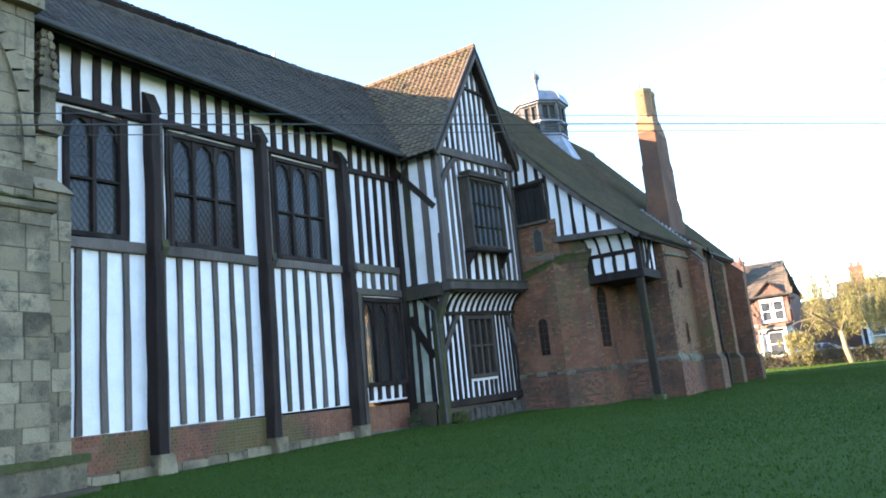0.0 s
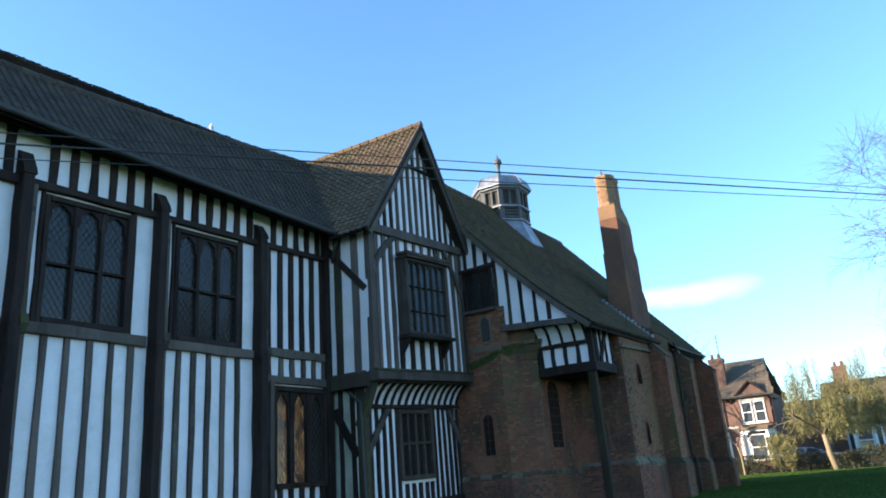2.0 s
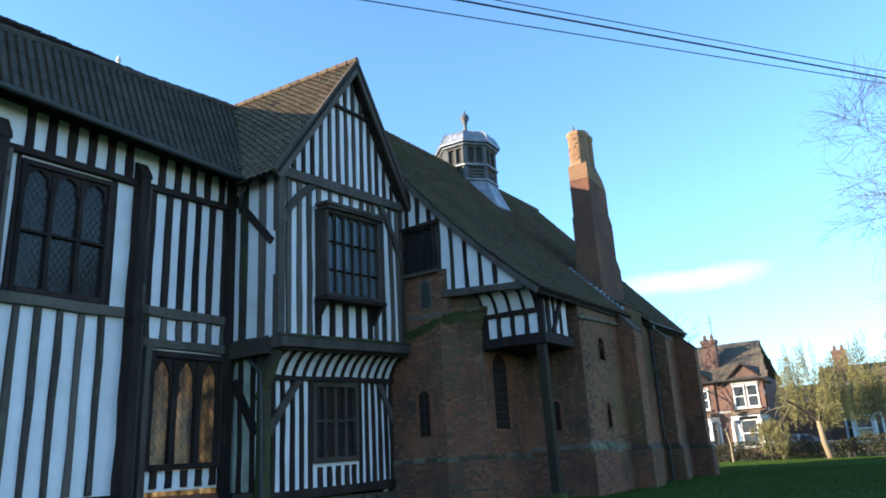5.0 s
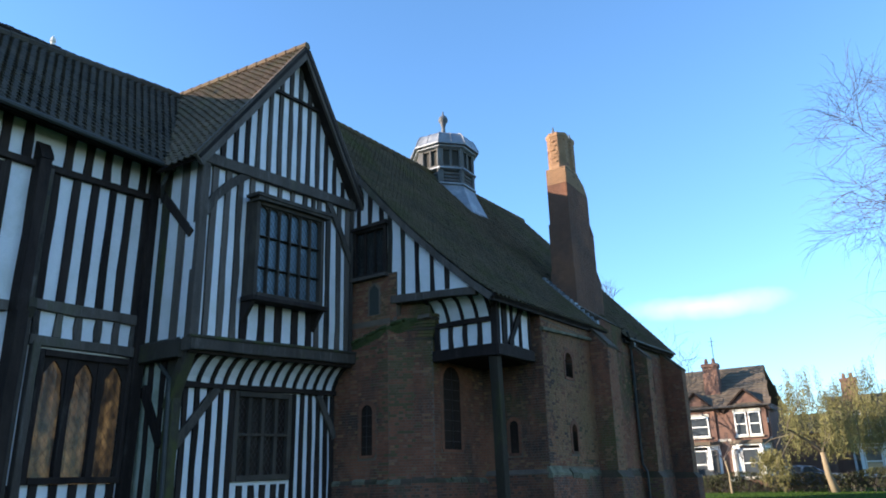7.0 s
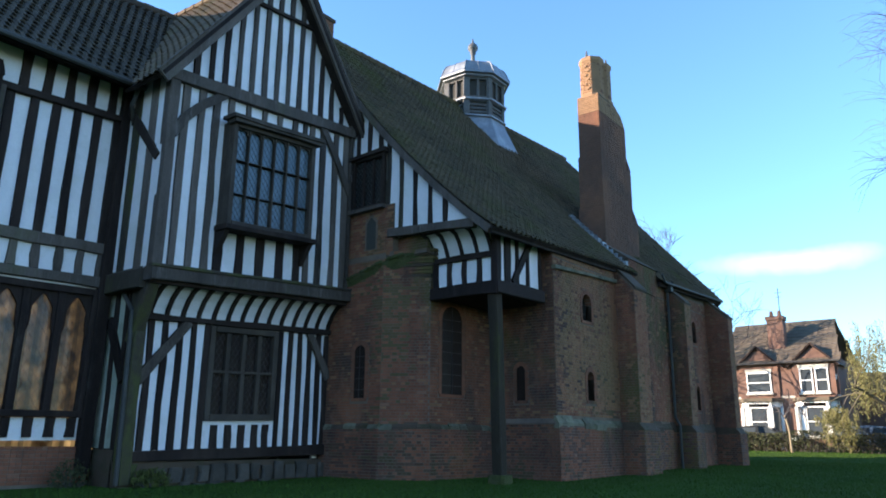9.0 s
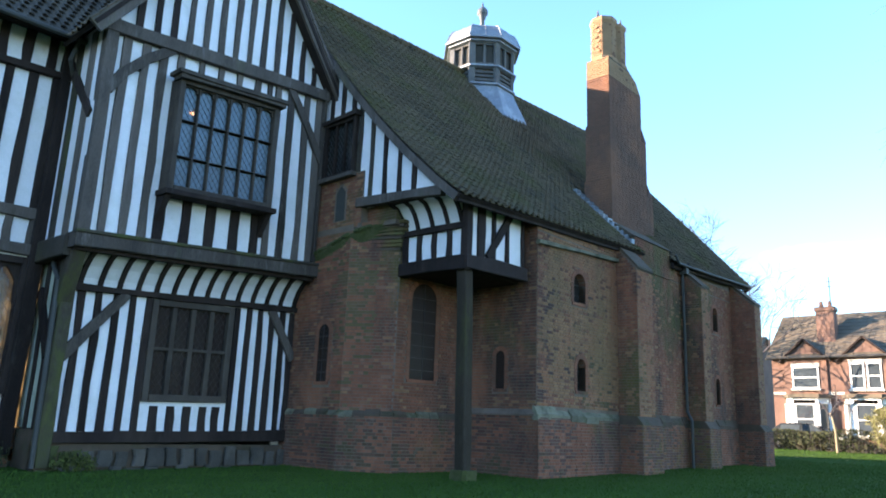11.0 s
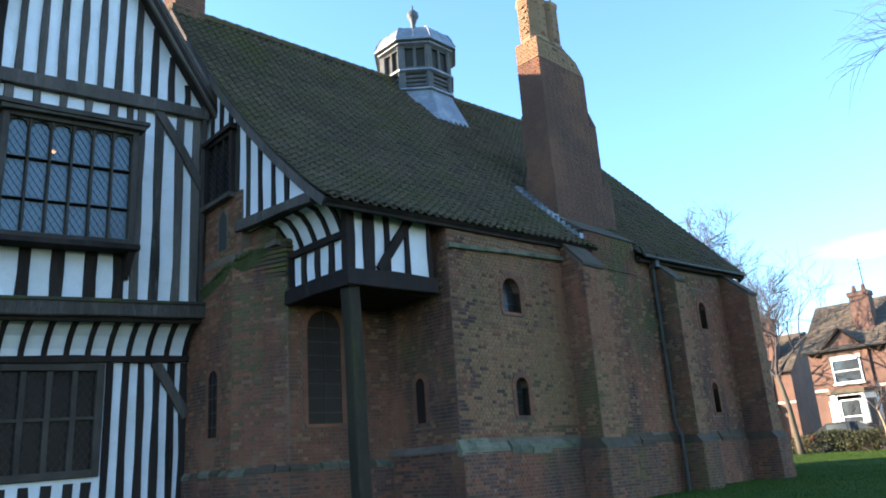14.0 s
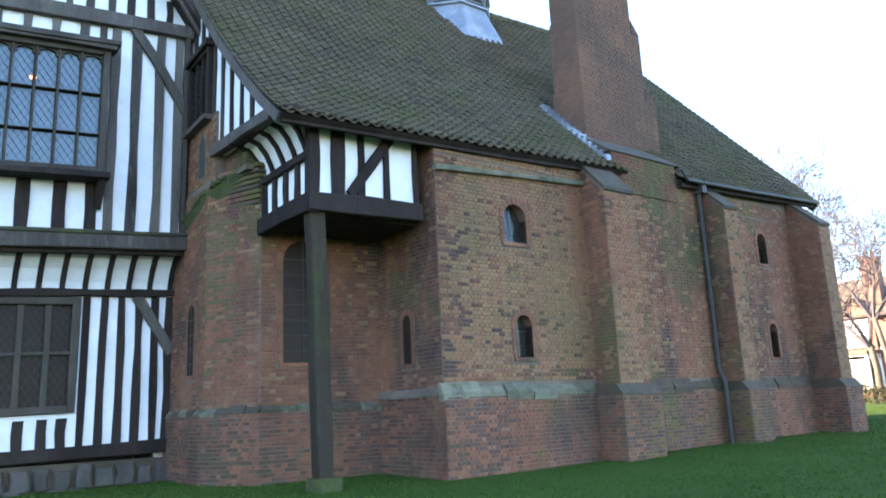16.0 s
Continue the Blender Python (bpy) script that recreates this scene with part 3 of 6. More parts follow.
# buttressing posts with slanted heads
for x in (6.5, 9.78, 12.87, 15.95):
    timber(wing, "post", wa(x - 0.07, 0.5, 0.13), wa(x - 0.07, 4.5, 0.13), 0.23, 0.34, TIMBER, (1, 0, 0), wing_warp, 0.014)
    timber(wing, "post", wa(x - 0.06, 4.5, 0.11), wa(x - 0.06, 7.45, 0.11), 0.22, 0.3, TIMBER, (1, 0, 0), wing_warp, 0.014)
    # separate paler strip paints the lighter front face against the dark side
    timber(wing, "post_facing", wa(x + 0.115, 0.55, 0.07), wa(x + 0.115, 7.3, 0.07), 0.13, 0.2, TIMBER_GREY, (1, 0, 0), wing_warp, 0.01, "paler weathered strip standing in for the post's lighter front face")
    part("corbel", Shape().prism([wa(x + 0.02, 4.42, 0.1), wa(x + 0.02, 4.42, 0.2), wa(x + 0.02, 4.6, 0.3), wa(x + 0.02, 4.78, 0.26), wa(x + 0.02, 4.78, 0.1)], (0.15, 0, 0)), TIMBER_GREEN, wing, "mossy carved corbel block", warp=wing_warp)
    # peg holes are not cut: small dark plates paint their shade
    for z in (2.4, 6.75):
        part("peg_hole", Shape().box(x + 0.1, WING_Y - 0.174, z, x + 0.16, WING_Y - 0.165, z + 0.1), SHADE_FILL, wing, warp=wing_warp)
    head = Shape().prism([wa(x - 0.18, 7.45, -0.02), wa(x - 0.18, 7.45, 0.28), wa(x - 0.18, 7.6, 0.24), wa(x - 0.18, 7.95, 0.06), wa(x - 0.18, 7.98, -0.02)], (0.26, 0, 0))
    part("post_head", head, TIMBER, wing, warp=wing_warp)
    timber(wing, "post_base", wa(x, 0.05, 0.14), wa(x, 0.56, 0.14), 0.4, 0.4, STONE, (1, 0, 0), wing_warp, 0.03, "worn stone block under the post")
# studs below the middle rail
for x in (8.15, 8.65, 9.15, 10.42, 10.88, 11.36, 11.84, 12.3, 13.5, 13.93, 14.36, 14.8, 15.25):
    timber(wing, "stud", wa(x, 1.07), wa(x, 4.48), 0.125, 0.08, TIMBER_GREY, (1, 0, 0), wing_warp)
# posts beside the windows
for x in (9.17, 12.2, 15.3):
    timber(wing, "stud", wa(x, 4.68), wa(x, 7.28), 0.11, 0.08, TIMBER, (1, 0, 0), wing_warp)
for x in (10.16, 13.26):
    timber(wing, "stud", wa(x, 4.68), wa(x, 7.28), 0.08, 0.08, TIMBER, (1, 0, 0), wing_warp)
# frieze
x = 6.8
while x < 18.6:
    if all(abs(x - p) > 0.24 for p in (6.5, 9.78, 12.87, 15.95)):
        timber(wing, "stud", wa(x, 7.44), wa(x, 8.42), 0.17, 0.08, TIMBER, (1, 0, 0), wing_warp)
    x += 0.44
# close studding right of the third post
for x in (16.28, 16.72, 17.14, 17.56, 17.98, 18.4):
    timber(wing, "stud", wa(x, 4.82), wa(x, 7.28), 0.16, 0.08, TIMBER, (1, 0, 0), wing_warp)
for x in (16.3, 16.75, 17.17, 17.6, 18.02, 18.45):
    timber(wing, "stud", wa(x, 4.15), wa(x, 4.62), 0.15, 0.08, TIMBER_GREY, (1, 0, 0), wing_warp)
for x in (16.3, 16.72, 17.1, 17.5, 17.9, 18.3):
    timber(wing, "stud", wa(x, 1.1), wa(x, 1.45), 0.17, 0.08, TIMBER, (1, 0, 0), wing_warp)
timber(wing, "post", wa(16.33, 0.5, 0.05), wa(16.33, 4.0, 0.05), 0.16, 0.16, TIMBER_GREY, (1, 0, 0), wing_warp)
timber(wing, "post", wa(18.58, 0.5, 0.05), wa(18.58, 8.4, 0.05), 0.26, 0.2, TIMBER, (1, 0, 0), wing_warp)
for x0, x1, n in ((7.85, 9.12, 2), (10.2, 12.16, 3), (13.3, 15.26, 3)):
    lights_window(wing, wa, x0, x1, *WIN_Z, n, [5.87], wing_warp, 0.5, TIMBER, label="leaded oak window with arched cusped heads")
lights_window(wing, wa, 16.42, 18.5, 1.45, 3.9, 3, [], wing_warp, 0.95, TIMBER, 0.15, 0.13, 0.2, label="tall leaded window with cusped ogee heads", step=0.15)
# plinth
part("plinth", Shape().box(W0, WING_Y - 0.02, -0.1, 16.3, WING_Y + 0.3, 1.05).box(16.3, WING_Y - 0.02, -0.1, W1, WING_Y + 0.3, 1.0), MORTAR, wing, "low brick plinth")
brick_face(wing, (7.6, WING_Y - 0.02, 0), (1, 0, 0), 11.1, 0.36, 1.05, lambda u, z, r: 0, [BRICK], seed=5)
stone = Shape()
x = 7.4
while x < 16.0:
    w = RNG.uniform(0.5, 0.95)
    stone.box(x, WING_Y - 0.12 + RNG.uniform(-0.02, 0.02), -0.1, x + w - 0.02, WING_Y + 0.1, 0.36 + RNG.uniform(-0.03, 0.03) + 0.012 * (x - 9))
    x += w
part("footing", stone, STONE, wing, "mossy stone footing course", kind="stuff")
# closing walls, floor and added unseen room surfaces, coloured dark for interior shade
part("back_wall", pierced(W0, 24.0, 0, 8.6, [(18.6, 23.7, 0.9, 6.9)], 17.7, 17.9), PLASTER, wing)
part("end_wall", Shape().box(W0 - 0.2, WING_Y, 0, W0, 17.9, 8.6), PLASTER, wing)
part("room_floor", Shape().box(W0, WING_Y + 0.2, 0.3, 24.0, 17.7, 0.4), SHADE_FILL, wing)
part("room_ceiling", Shape().box(W0, WING_Y + 0.2, 8.3, 18.9, 17.7, 8.36).box(18.9, 11.35, 8.4, 23.8, 17.7, 8.46), SHADE_FILL, wing)
part("upper_floor", Shape().box(W0, WING_Y + 0.2, 4.45, 16.1, 17.7, 4.6), SHADE_FILL, wing)
part("partition", Shape().box(16.1, WING_Y + 0.25, 0.4, 16.2, 17.0, 8.3), SHADE_FILL, wing)
# added translucent amber sheet stands in for golden light through the rear window
veil = bpy.data.materials.new("amber_window_glow")
veil.use_nodes = True
cn, cl = veil.node_tree.nodes, veil.node_tree.links
lin = cn.new("ShaderNodeBsdfTranslucent")
# blotches put the unevenness of that light into the colour
blot, spread_c = cn.new("ShaderNodeTexNoise"), cn.new("ShaderNodeMapRange")
blot.inputs["Scale"].default_value, blot.inputs["Detail"].default_value = 2.2, 6.0
spread_c.inputs["From Min"].default_value, spread_c.inputs["From Max"].default_value = 0.35, 0.68
spread_c.inputs["To Min"].default_value, spread_c.inputs["To Max"].default_value = 0.25, 1.25
cshade = cn.new("ShaderNodeVectorMath")
cshade.operation = "SCALE"
cshade.inputs[0].default_value = (0.5, 0.41, 0.28)
cl.new(cn.new("ShaderNodeNewGeometry").outputs["Position"], blot.inputs["Vector"])
cl.new(blot.outputs["Fac"], spread_c.inputs[0])
cl.new(spread_c.outputs[0], cshade.inputs["Scale"])
cl.new(cshade.outputs[0], lin.inputs[0])
cmix = cn.new("ShaderNodeMixShader")
cn["Principled BSDF"].inputs["Base Color"].default_value = (0.4, 0.33, 0.23, 1)
cl.new(cn["Principled BSDF"].outputs[0], cmix.inputs[1])
cl.new(lin.outputs[0], cmix.inputs[2])
cmix.inputs[0].default_value = 0.6
cl.new(cmix.outputs[0], cn["Material Output"].inputs[0])
fold = [(18.6 + i * 0.1, 17.74 + 0.03 * math.sin(i * 1.9), 0.9) for i in range(52)]
glow_sheet = Shape().prism([*fold, *((x, y + 0.006, z) for x, y, z in fold[::-1])], (0, 0, 6.0))
part("window_blind", glow_sheet, veil, wing, "added translucent amber sheet that gives the rear window a golden glow")
part("far_end", Shape().box(-24, WING_Y + 0.3, -0.2, W0 - 0.2, 17.9, 8.5).prism([(-24, 12.3, 8.5), (-24, 18.2, 8.5), (-24, 15.1, 10.7)], (25.6, 0, 0)), MORTAR, wing, "rest of the wing beyond the stone bay")
# roof
RIDGE_L, RIDGE_R = (1.5, 15.1, 10.82), (21.0, 15.1, 12.32)
wing_sag = lambda u, v: 0.36 * math.sin(math.pi * min(1, u * 1.03)) * v
tile_roof(wing, [(1.5, 12.02, 8.38), (18.95, 12.02, 8.45), RIDGE_L, RIDGE_R], TILE_DARK, None, wing_sag, label="dark sagging pantile slope", seed=2)
tile_roof(wing, [(24.0, 18.3, 8.4), (1.5, 18.3, 8.4), (21.0, 15.1, 12.32), RIDGE_L], TILE_DARK, None, None, label="rear pantile slope", seed=4)
ridge = Shape()
for i in range(44):
    u0, u1 = i / 44, (i + 1) / 44
    p = [Vector(RIDGE_L).lerp(Vector(RIDGE_R), u) - Vector((0, 0, wing_sag(u, 1) - 0.03)) for u in (u0, u1)]
    ridge.tube([p[0], p[1] + (p[1] - p[0]) * 0.08], [0.13, 0.11], 8)
part("ridge_tiles", ridge, TILE_DARK, wing, kind="stuff")
part("fascia", Shape().bar((1.5, 12.1, 8.33), (18.8, 12.1, 8.42), 0.1, 0.06, (0, 0, 1), 10, 0.01, 0, RNG), TIMBER, wing)
part("gutter", Shape().tube([(1.5, 11.98, 8.36), (10, 11.98, 8.38), (18.7, 11.98, 8.42)], 0.06, 8), IRON, wing, "dark eaves gutter")


# ---- the gabled bay ----
BAY_Y, LOW_Y, BX0, BX1 = 11.1, 11.62, 18.68, 24.02


def bay_warp(x, y, z):
    k = steps_between(z, [(0.4, 0.0), (0.9, 0.12), (3.5, 0.25), (4.3, 0.36), (8.6, 0.48), (13, 0.3), (20, 0.3)])
    return (x, y, z + k * (x - BX0) / (BX1 - BX0))


bay = thing("gabled_bay", (21.3, 12.4, 0.3), "jettied timber-framed gabled bay with white plaster panels", "building")
ba = lambda u, z, o=0.0: (u, BAY_Y - o, z)
bl = lambda u, z, o=0.0: (u, LOW_Y - o, z)
APEX = (21.65, 12.58)
UW, LWIN = (20.12, 22.5, 5.42, 7.76), (20.55, 22.4, 1.5, 3.45)
part("wall", pierced(BX0, BX1, 4.2, 8.6, [UW], BAY_Y + 0.02, BAY_Y + 0.2), PLASTER, bay, "white limewashed infill panels", warp=bay_warp)
part("gable_wall", Shape().prism([(BX0, BAY_Y + 0.02, 8.6), (BX1, BAY_Y + 0.02, 8.6), (APEX[0], BAY_Y + 0.02, APEX[1])], (0, 0.18, 0)), PLASTER, bay, warp=bay_warp)
part("wall", pierced(BX0 + 0.15, BX1, 0.9, 3.62, [LWIN], LOW_Y + 0.02, LOW_Y + 0.2), PLASTER, bay, "white limewashed ground storey panels", warp=bay_warp)
part("side_wall", Shape().box(BX0 + 0.02, BAY_Y + 0.2, 4.2, BX0 + 0.2, WING_Y + 0.1, 8.6), PLASTER, bay, warp=bay_warp)
part("side_wall", Shape().box(BX0 + 0.14, LOW_Y + 0.2, 1.0, BX0 + 0.3, WING_Y + 0.1, 4.2), PLASTER_MOSS_SHADE, bay, "green-stained plaster with shade put into its colour", warp=bay_warp)
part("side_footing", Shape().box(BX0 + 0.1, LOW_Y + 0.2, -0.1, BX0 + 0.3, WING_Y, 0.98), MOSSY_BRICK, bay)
# added dark screen keeps the rear glow out of the lower window
part("room_screen", Shape().box(BX0 + 0.3, LOW_Y + 1.3, 0.4, BX1 - 0.25, LOW_Y + 1.34, 4.3), SHADE_FILL, bay)
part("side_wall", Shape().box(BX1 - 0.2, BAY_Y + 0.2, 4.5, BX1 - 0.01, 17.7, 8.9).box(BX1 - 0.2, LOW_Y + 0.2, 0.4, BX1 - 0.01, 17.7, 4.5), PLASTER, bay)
# added dark lining covers the bright inner face of the side wall
part("room_lining", Shape().box(BX1 - 0.24, BAY_Y + 0.75, 0.4, BX1 - 0.21, 17.6, 8.4), SHADE_FILL, bay)
part("bay_floor", Shape().box(BX0, BAY_Y + 0.2, 4.3, BX1 - 0.2, 13.2, 4.45), SHADE_FILL, bay, warp=bay_warp)
# added dark screen close behind the upper window, for the room's shade
part("room_screen", Shape().box(BX0, 13.2, 4.3, BX1 - 0.25, 13.26, 8.4), SHADE_FILL, bay, warp=bay_warp)
for x, w in ((BX0 + 0.11, 0.24), (BX1 - 0.05, 0.09)):
    timber(bay, "corner_post", ba(x, 4.3), ba(x, 8.75), w, 0.2, TIMBER_GREY, (1, 0, 0), bay_warp)
timber(bay, "corner_post", bl(BX0 + 0.2, 0.35), bl(BX0 + 0.2, 4.1), 0.24, 0.26, TIMBER_GREEN, (1, 0, 0), bay_warp, label="green algae-covered corner post")
for y, mt in ((11.55, TIMBER_GREY), (12.15, TIMBER_GREEN)):
    timber(bay, "stud", (BX0 + 0.02, y, 4.4), (BX0 + 0.02, y, 8.5), 0.24, 0.06, mt, (0, 1, 0), bay_warp)
for y in (11.9, 12.3):
    timber(bay, "stud", (BX0 + 0.14, y, 0.6), (BX0 + 0.14, y, 4.2), 0.15, 0.06, TIMBER, (0, 1, 0), bay_warp)
for (ya, za), (yb, zb), o, mt in (((12.5, 8.1), (11.2, 6.7), 0.0, TIMBER), ((12.5, 3.5), (11.78, 2.25), 0.12, TIMBER)):
    timber(bay, "brace", (BX0 + o, ya, za), (BX0 + o, yb, zb), 0.2, 0.1, mt, (0, 1, 0), bay_warp)
timber(bay, "side_bressumer", (BX0 + 0.02, BAY_Y + 0.1, 4.2), (BX0 + 0.02, WING_Y, 4.2), 0.4, 0.26, TIMBER_GREEN, (0, 0, 1), bay_warp)
timber(bay, "corner_bracket", (BX0 + 0.17, LOW_Y + 0.08, 3.0), (BX0 + 0.14, BAY_Y + 0.06, 4.15), 0.26, 0.2, TIMBER_GREEN, (1, 0, 0), bay_warp)
# bressumer and mouldings of the jetty
timber(bay, "bressumer", ba(BX0 - 0.05, 4.28, 0.06), ba(BX1, 4.28, 0.06), 0.26, 0.3, TIMBER_GREY, (0, 0, 1), bay_warp)
part("moulding", Shape().bar(ba(BX0 - 0.06, 4.42, 0.16), ba(BX1, 4.42, 0.16), 0.07, 0.16, (0, 0, 1), 6, 0.006, 0.015, RNG), TIMBER_GREEN, bay, "moss-edged jetty moulding", warp=bay_warp)
part("moulding", Shape().bar(ba(BX0, 4.12, 0.02), ba(BX1, 4.12, 0.02), 0.08, 0.12, (0, 0, 1), 6, 0.006, 0.015, RNG), TIMBER, bay, warp=bay_warp)
cove = [(BAY_Y + 0.02, 4.15), (BAY_Y + 0.2, 4.06), (BAY_Y + 0.36, 3.9), (BAY_Y + 0.48, 3.7), (BAY_Y + 0.53, 3.52)]
def curved_sheet(front, back, shift):
    """A bent sheet: an outline of front and back points pushed along."""
    return Shape().prism([*front, *back[::-1]], shift)


s = curved_sheet([(BX0 + 0.15, y, z) for y, z in cove], [(BX0 + 0.15, y + 0.1, z + 0.06) for y, z in cove], (BX1 - BX0 - 0.15, 0, 0))
part("cove", s, PLASTER, bay, "white plaster cove under the jetty", warp=bay_warp)
n_ribs = 14
for i in range(n_ribs):
    x = BX0 + 0.42 + i * (BX1 - BX0 - 0.5) / (n_ribs - 1)
    curved_timber(bay, "cove_rib", [(x, y - 0.03, z - 0.02) for y, z in cove], 0.085, 0.06, TIMBER, (1, 0, 0), bay_warp)
timber(bay, "rail", bl(BX0 + 0.3, 3.52, 0.03), bl(BX1, 3.52, 0.03), 0.12, 0.14, TIMBER, (0, 0, 1), bay_warp)
timber(bay, "sill_beam", bl(BX0 + 0.1, 0.86, 0.02), bl(BX1, 0.86, 0.02), 0.2, 0.16, TIMBER, (0, 0, 1), bay_warp)
for x in (19.18, 19.5, 19.84, 20.17, 20.48, 22.5, 22.8, 23.1, 23.4, 23.7, 23.95):
    timber(bay, "stud", bl(x, 0.95), bl(x, 3.46), 0.13, 0.07, TIMBER, (1, 0, 0), bay_warp)
for x in (20.85, 21.2, 21.55, 21.9, 22.2):
    timber(bay, "stud", bl(x, 0.95), bl(x, 1.42), 0.16, 0.07, TIMBER, (1, 0, 0), bay_warp)
timber(bay, "brace", bl(18.95, 2.25, 0.05), bl(20.0, 3.48, 0.05), 0.2, 0.08, TIMBER_GREY, (1, 0, 0), bay_warp)
timber(bay, "brace", bl(24.0, 2.45, 0.05), bl(23.35, 3.48, 0.05), 0.18, 0.08, TIMBER_GREY, (1, 0, 0), bay_warp)
# upper storey
timber(bay, "tie_beam", ba(BX0 - 0.1, 8.5, 0.05), ba(BX1 + 0.05, 8.5, 0.05), 0.26, 0.16, TIMBER_GREY, (0, 0, 1), bay_warp)
for x in (19.12, 19.5, 19.88, 22.66, 23.04, 23.48, 23.84):
    timber(bay, "stud", ba(x, 4.42), ba(x, 8.4), 0.155, 0.07, TIMBER_GREY, (1, 0, 0), bay_warp)
for x in (20.2, 20.75, 21.3, 21.86, 22.38):
    timber(bay, "stud", ba(x, 4.42), ba(x, 5.35), 0.2, 0.07, TIMBER, (1, 0, 0), bay_warp)
for x in (20.26, 20.72, 21.18, 21.64, 22.1, 22.42):
    timber(bay, "stud", ba(x, 7.85), ba(x, 8.4), 0.14, 0.07, TIMBER_GREY, (1, 0, 0), bay_warp)
curved_timber(bay, "brace", [ba(18.85, 7.2, 0.05), ba(19.1, 7.62, 0.05), ba(19.5, 8.02, 0.05), ba(20.05, 8.42, 0.05)], 0.2, 0.08, TIMBER_GREY, (1, 0, 0), bay_warp)
curved_timber(bay, "brace", [ba(23.97, 6.85, 0.05), ba(23.7, 7.3, 0.05), ba(23.36, 7.85, 0.05), ba(22.95, 8.42, 0.05)], 0.17, 0.08, TIMBER_GREY, (1, 0, 0), bay_warp)
lights_window(bay, lambda u, z, o=0.0: ba(u, z, o + 0.27), *UW, 6, [6.15, 6.9], bay_warp, 0.16, TIMBER_MID, 0.04, 0.12, 0.2, label="projecting leaded casement window", step=0.12, glass=GLASS_SKY_FILM, bar=0.012)
for x in (UW[0] + 0.03, UW[1] - 0.03):
    part("window_cheek", Shape().box(x - 0.03, BAY_Y - 0.2, UW[2], x + 0.03, BAY_Y + 0.1, UW[3]), TIMBER_MID, bay, warp=bay_warp)
    part("sill_bracket", Shape().prism([(x - 0.06, BAY_Y - 0.36, 5.32), (x - 0.06, BAY_Y - 0.04, 5.32), (x - 0.06, BAY_Y - 0.04, 4.85)], (0.12, 0, 0)), TIMBER, bay, warp=bay_warp)
timber(bay, "window_hood", ba(20.0, 7.84, 0.3), ba(22.64, 7.84, 0.3), 0.09, 0.42, TIMBER_MID, (0, 0, 1), bay_warp)
timber(bay, "window_hood", ba(20.06, 7.76, 0.32), ba(22.58, 7.76, 0.32), 0.09, 0.3, TIMBER_MID, (0, 0, 1), bay_warp)
timber(bay, "window_sill", ba(20.04, 5.38, 0.24), ba(22.58, 5.38, 0.24), 0.12, 0.42, TIMBER, (0, 0, 1), bay_warp)
lights_window(bay, bl, *LWIN, 4, [2.5], bay_warp, 0.0, TIMBER_MID, 0.11, 0.13, 0.16, label="four-light leaded ground floor window", glass=GLASS_DARK_FILM)
# pendant lamp inside the upper room
GLOW = bpy.data.materials.new("warm_lamp_bulb")
GLOW.use_nodes = True
GLOW.node_tree.nodes["Principled BSDF"].inputs["Emission Color"].default_value = (1.0, 0.42, 0.18, 1)
GLOW.node_tree.nodes["Principled BSDF"].inputs["Emission Strength"].default_value = 2.0
lamp = thing("pendant_lamp", (21.52, 12.75, 8.05), "small warm pendant lamp hanging behind the leaded window", "lamp")
part("bulb", Shape().lathe(21.52, 12.75, [(0.03, 8.08), (0.07, 8.095), (0.07, 8.115), (0.03, 8.13)], 12), GLOW, lamp, "glowing orange bulb", smooth=True)
part("shade", Shape().lathe(21.52, 12.75, [(0.17, 8.13), (0.15, 8.17), (0.05, 8.24), (0.02, 8.26)], 12), IRON, lamp, "dark metal shade")
part("cord", Shape().tube([(21.52, 12.75, 8.25), (21.52, 12.75, 8.41)], 0.008, 6), IRON, lamp)
# gable studding
collar = 11.05
for x in np.arange(19.3, 24.0, 0.36):
    k = (APEX[0] - x) / (APEX[0] - BX0) if x < APEX[0] else (x - APEX[0]) / (BX1 - APEX[0])
    top = APEX[1] - k * (APEX[1] - 8.6) - 0.12
    if top > 8.75:
        timber(bay, "stud", ba(x, 8.6), ba(x, top), 0.13, 0.06, TIMBER_GREY if k < 0.5 else TIMBER, (1, 0, 0), bay_warp)
timber(bay, "collar", ba(20.5, collar, 0.03), ba(22.75, collar, 0.03), 0.1, 0.1, TIMBER, (0, 0, 1), bay_warp)
# bargeboards and roof
EAVE_L, EAVE_R, TOP_F, TOP_B = (18.3, 10.72, 8.3), (24.2, 10.72, 8.95), (21.6, 10.72, 12.76), (21.05, 15.3, 12.38)
timber(bay, "bargeboard", (18.35, 10.78, 8.22), (21.62, 10.78, 12.64), 0.3, 0.08, TIMBER_GREY, (1, 0, -0.7), None, 0.008)
timber(bay, "bargeboard", (24.25, 10.78, 8.9), (21.62, 10.78, 12.64), 0.3, 0.08, TIMBER_GREY, (1, 0, 0.7), None, 0.008)
valley = lambda p: p.y < 12.02 + (p.z - 8.4) * 3.2 / 3.75 + 0.06
tile_roof(bay, [(18.3, 15.6, 8.2), EAVE_L, (21.05, 15.6, 12.36), TOP_F], TILE_RED, valley, None, label="brown pantile slope of the gable", seed=6)
tile_roof(bay, [EAVE_R, (24.2, 17.0, 8.95), TOP_F, (21.05, 17.0, 12.3)], TILE_RED, None, None, label="pantile slope of the gable", seed=7)
part("valley_lead", Shape().bar((18.75, 12.05, 8.46), (21.0, 15.15, 12.36), 0.22, 0.03, (1, -0.6, 0), 6, 0.01, 0, RNG), LEAD_DARK, bay, "dull lead valley strip")
s = Shape()
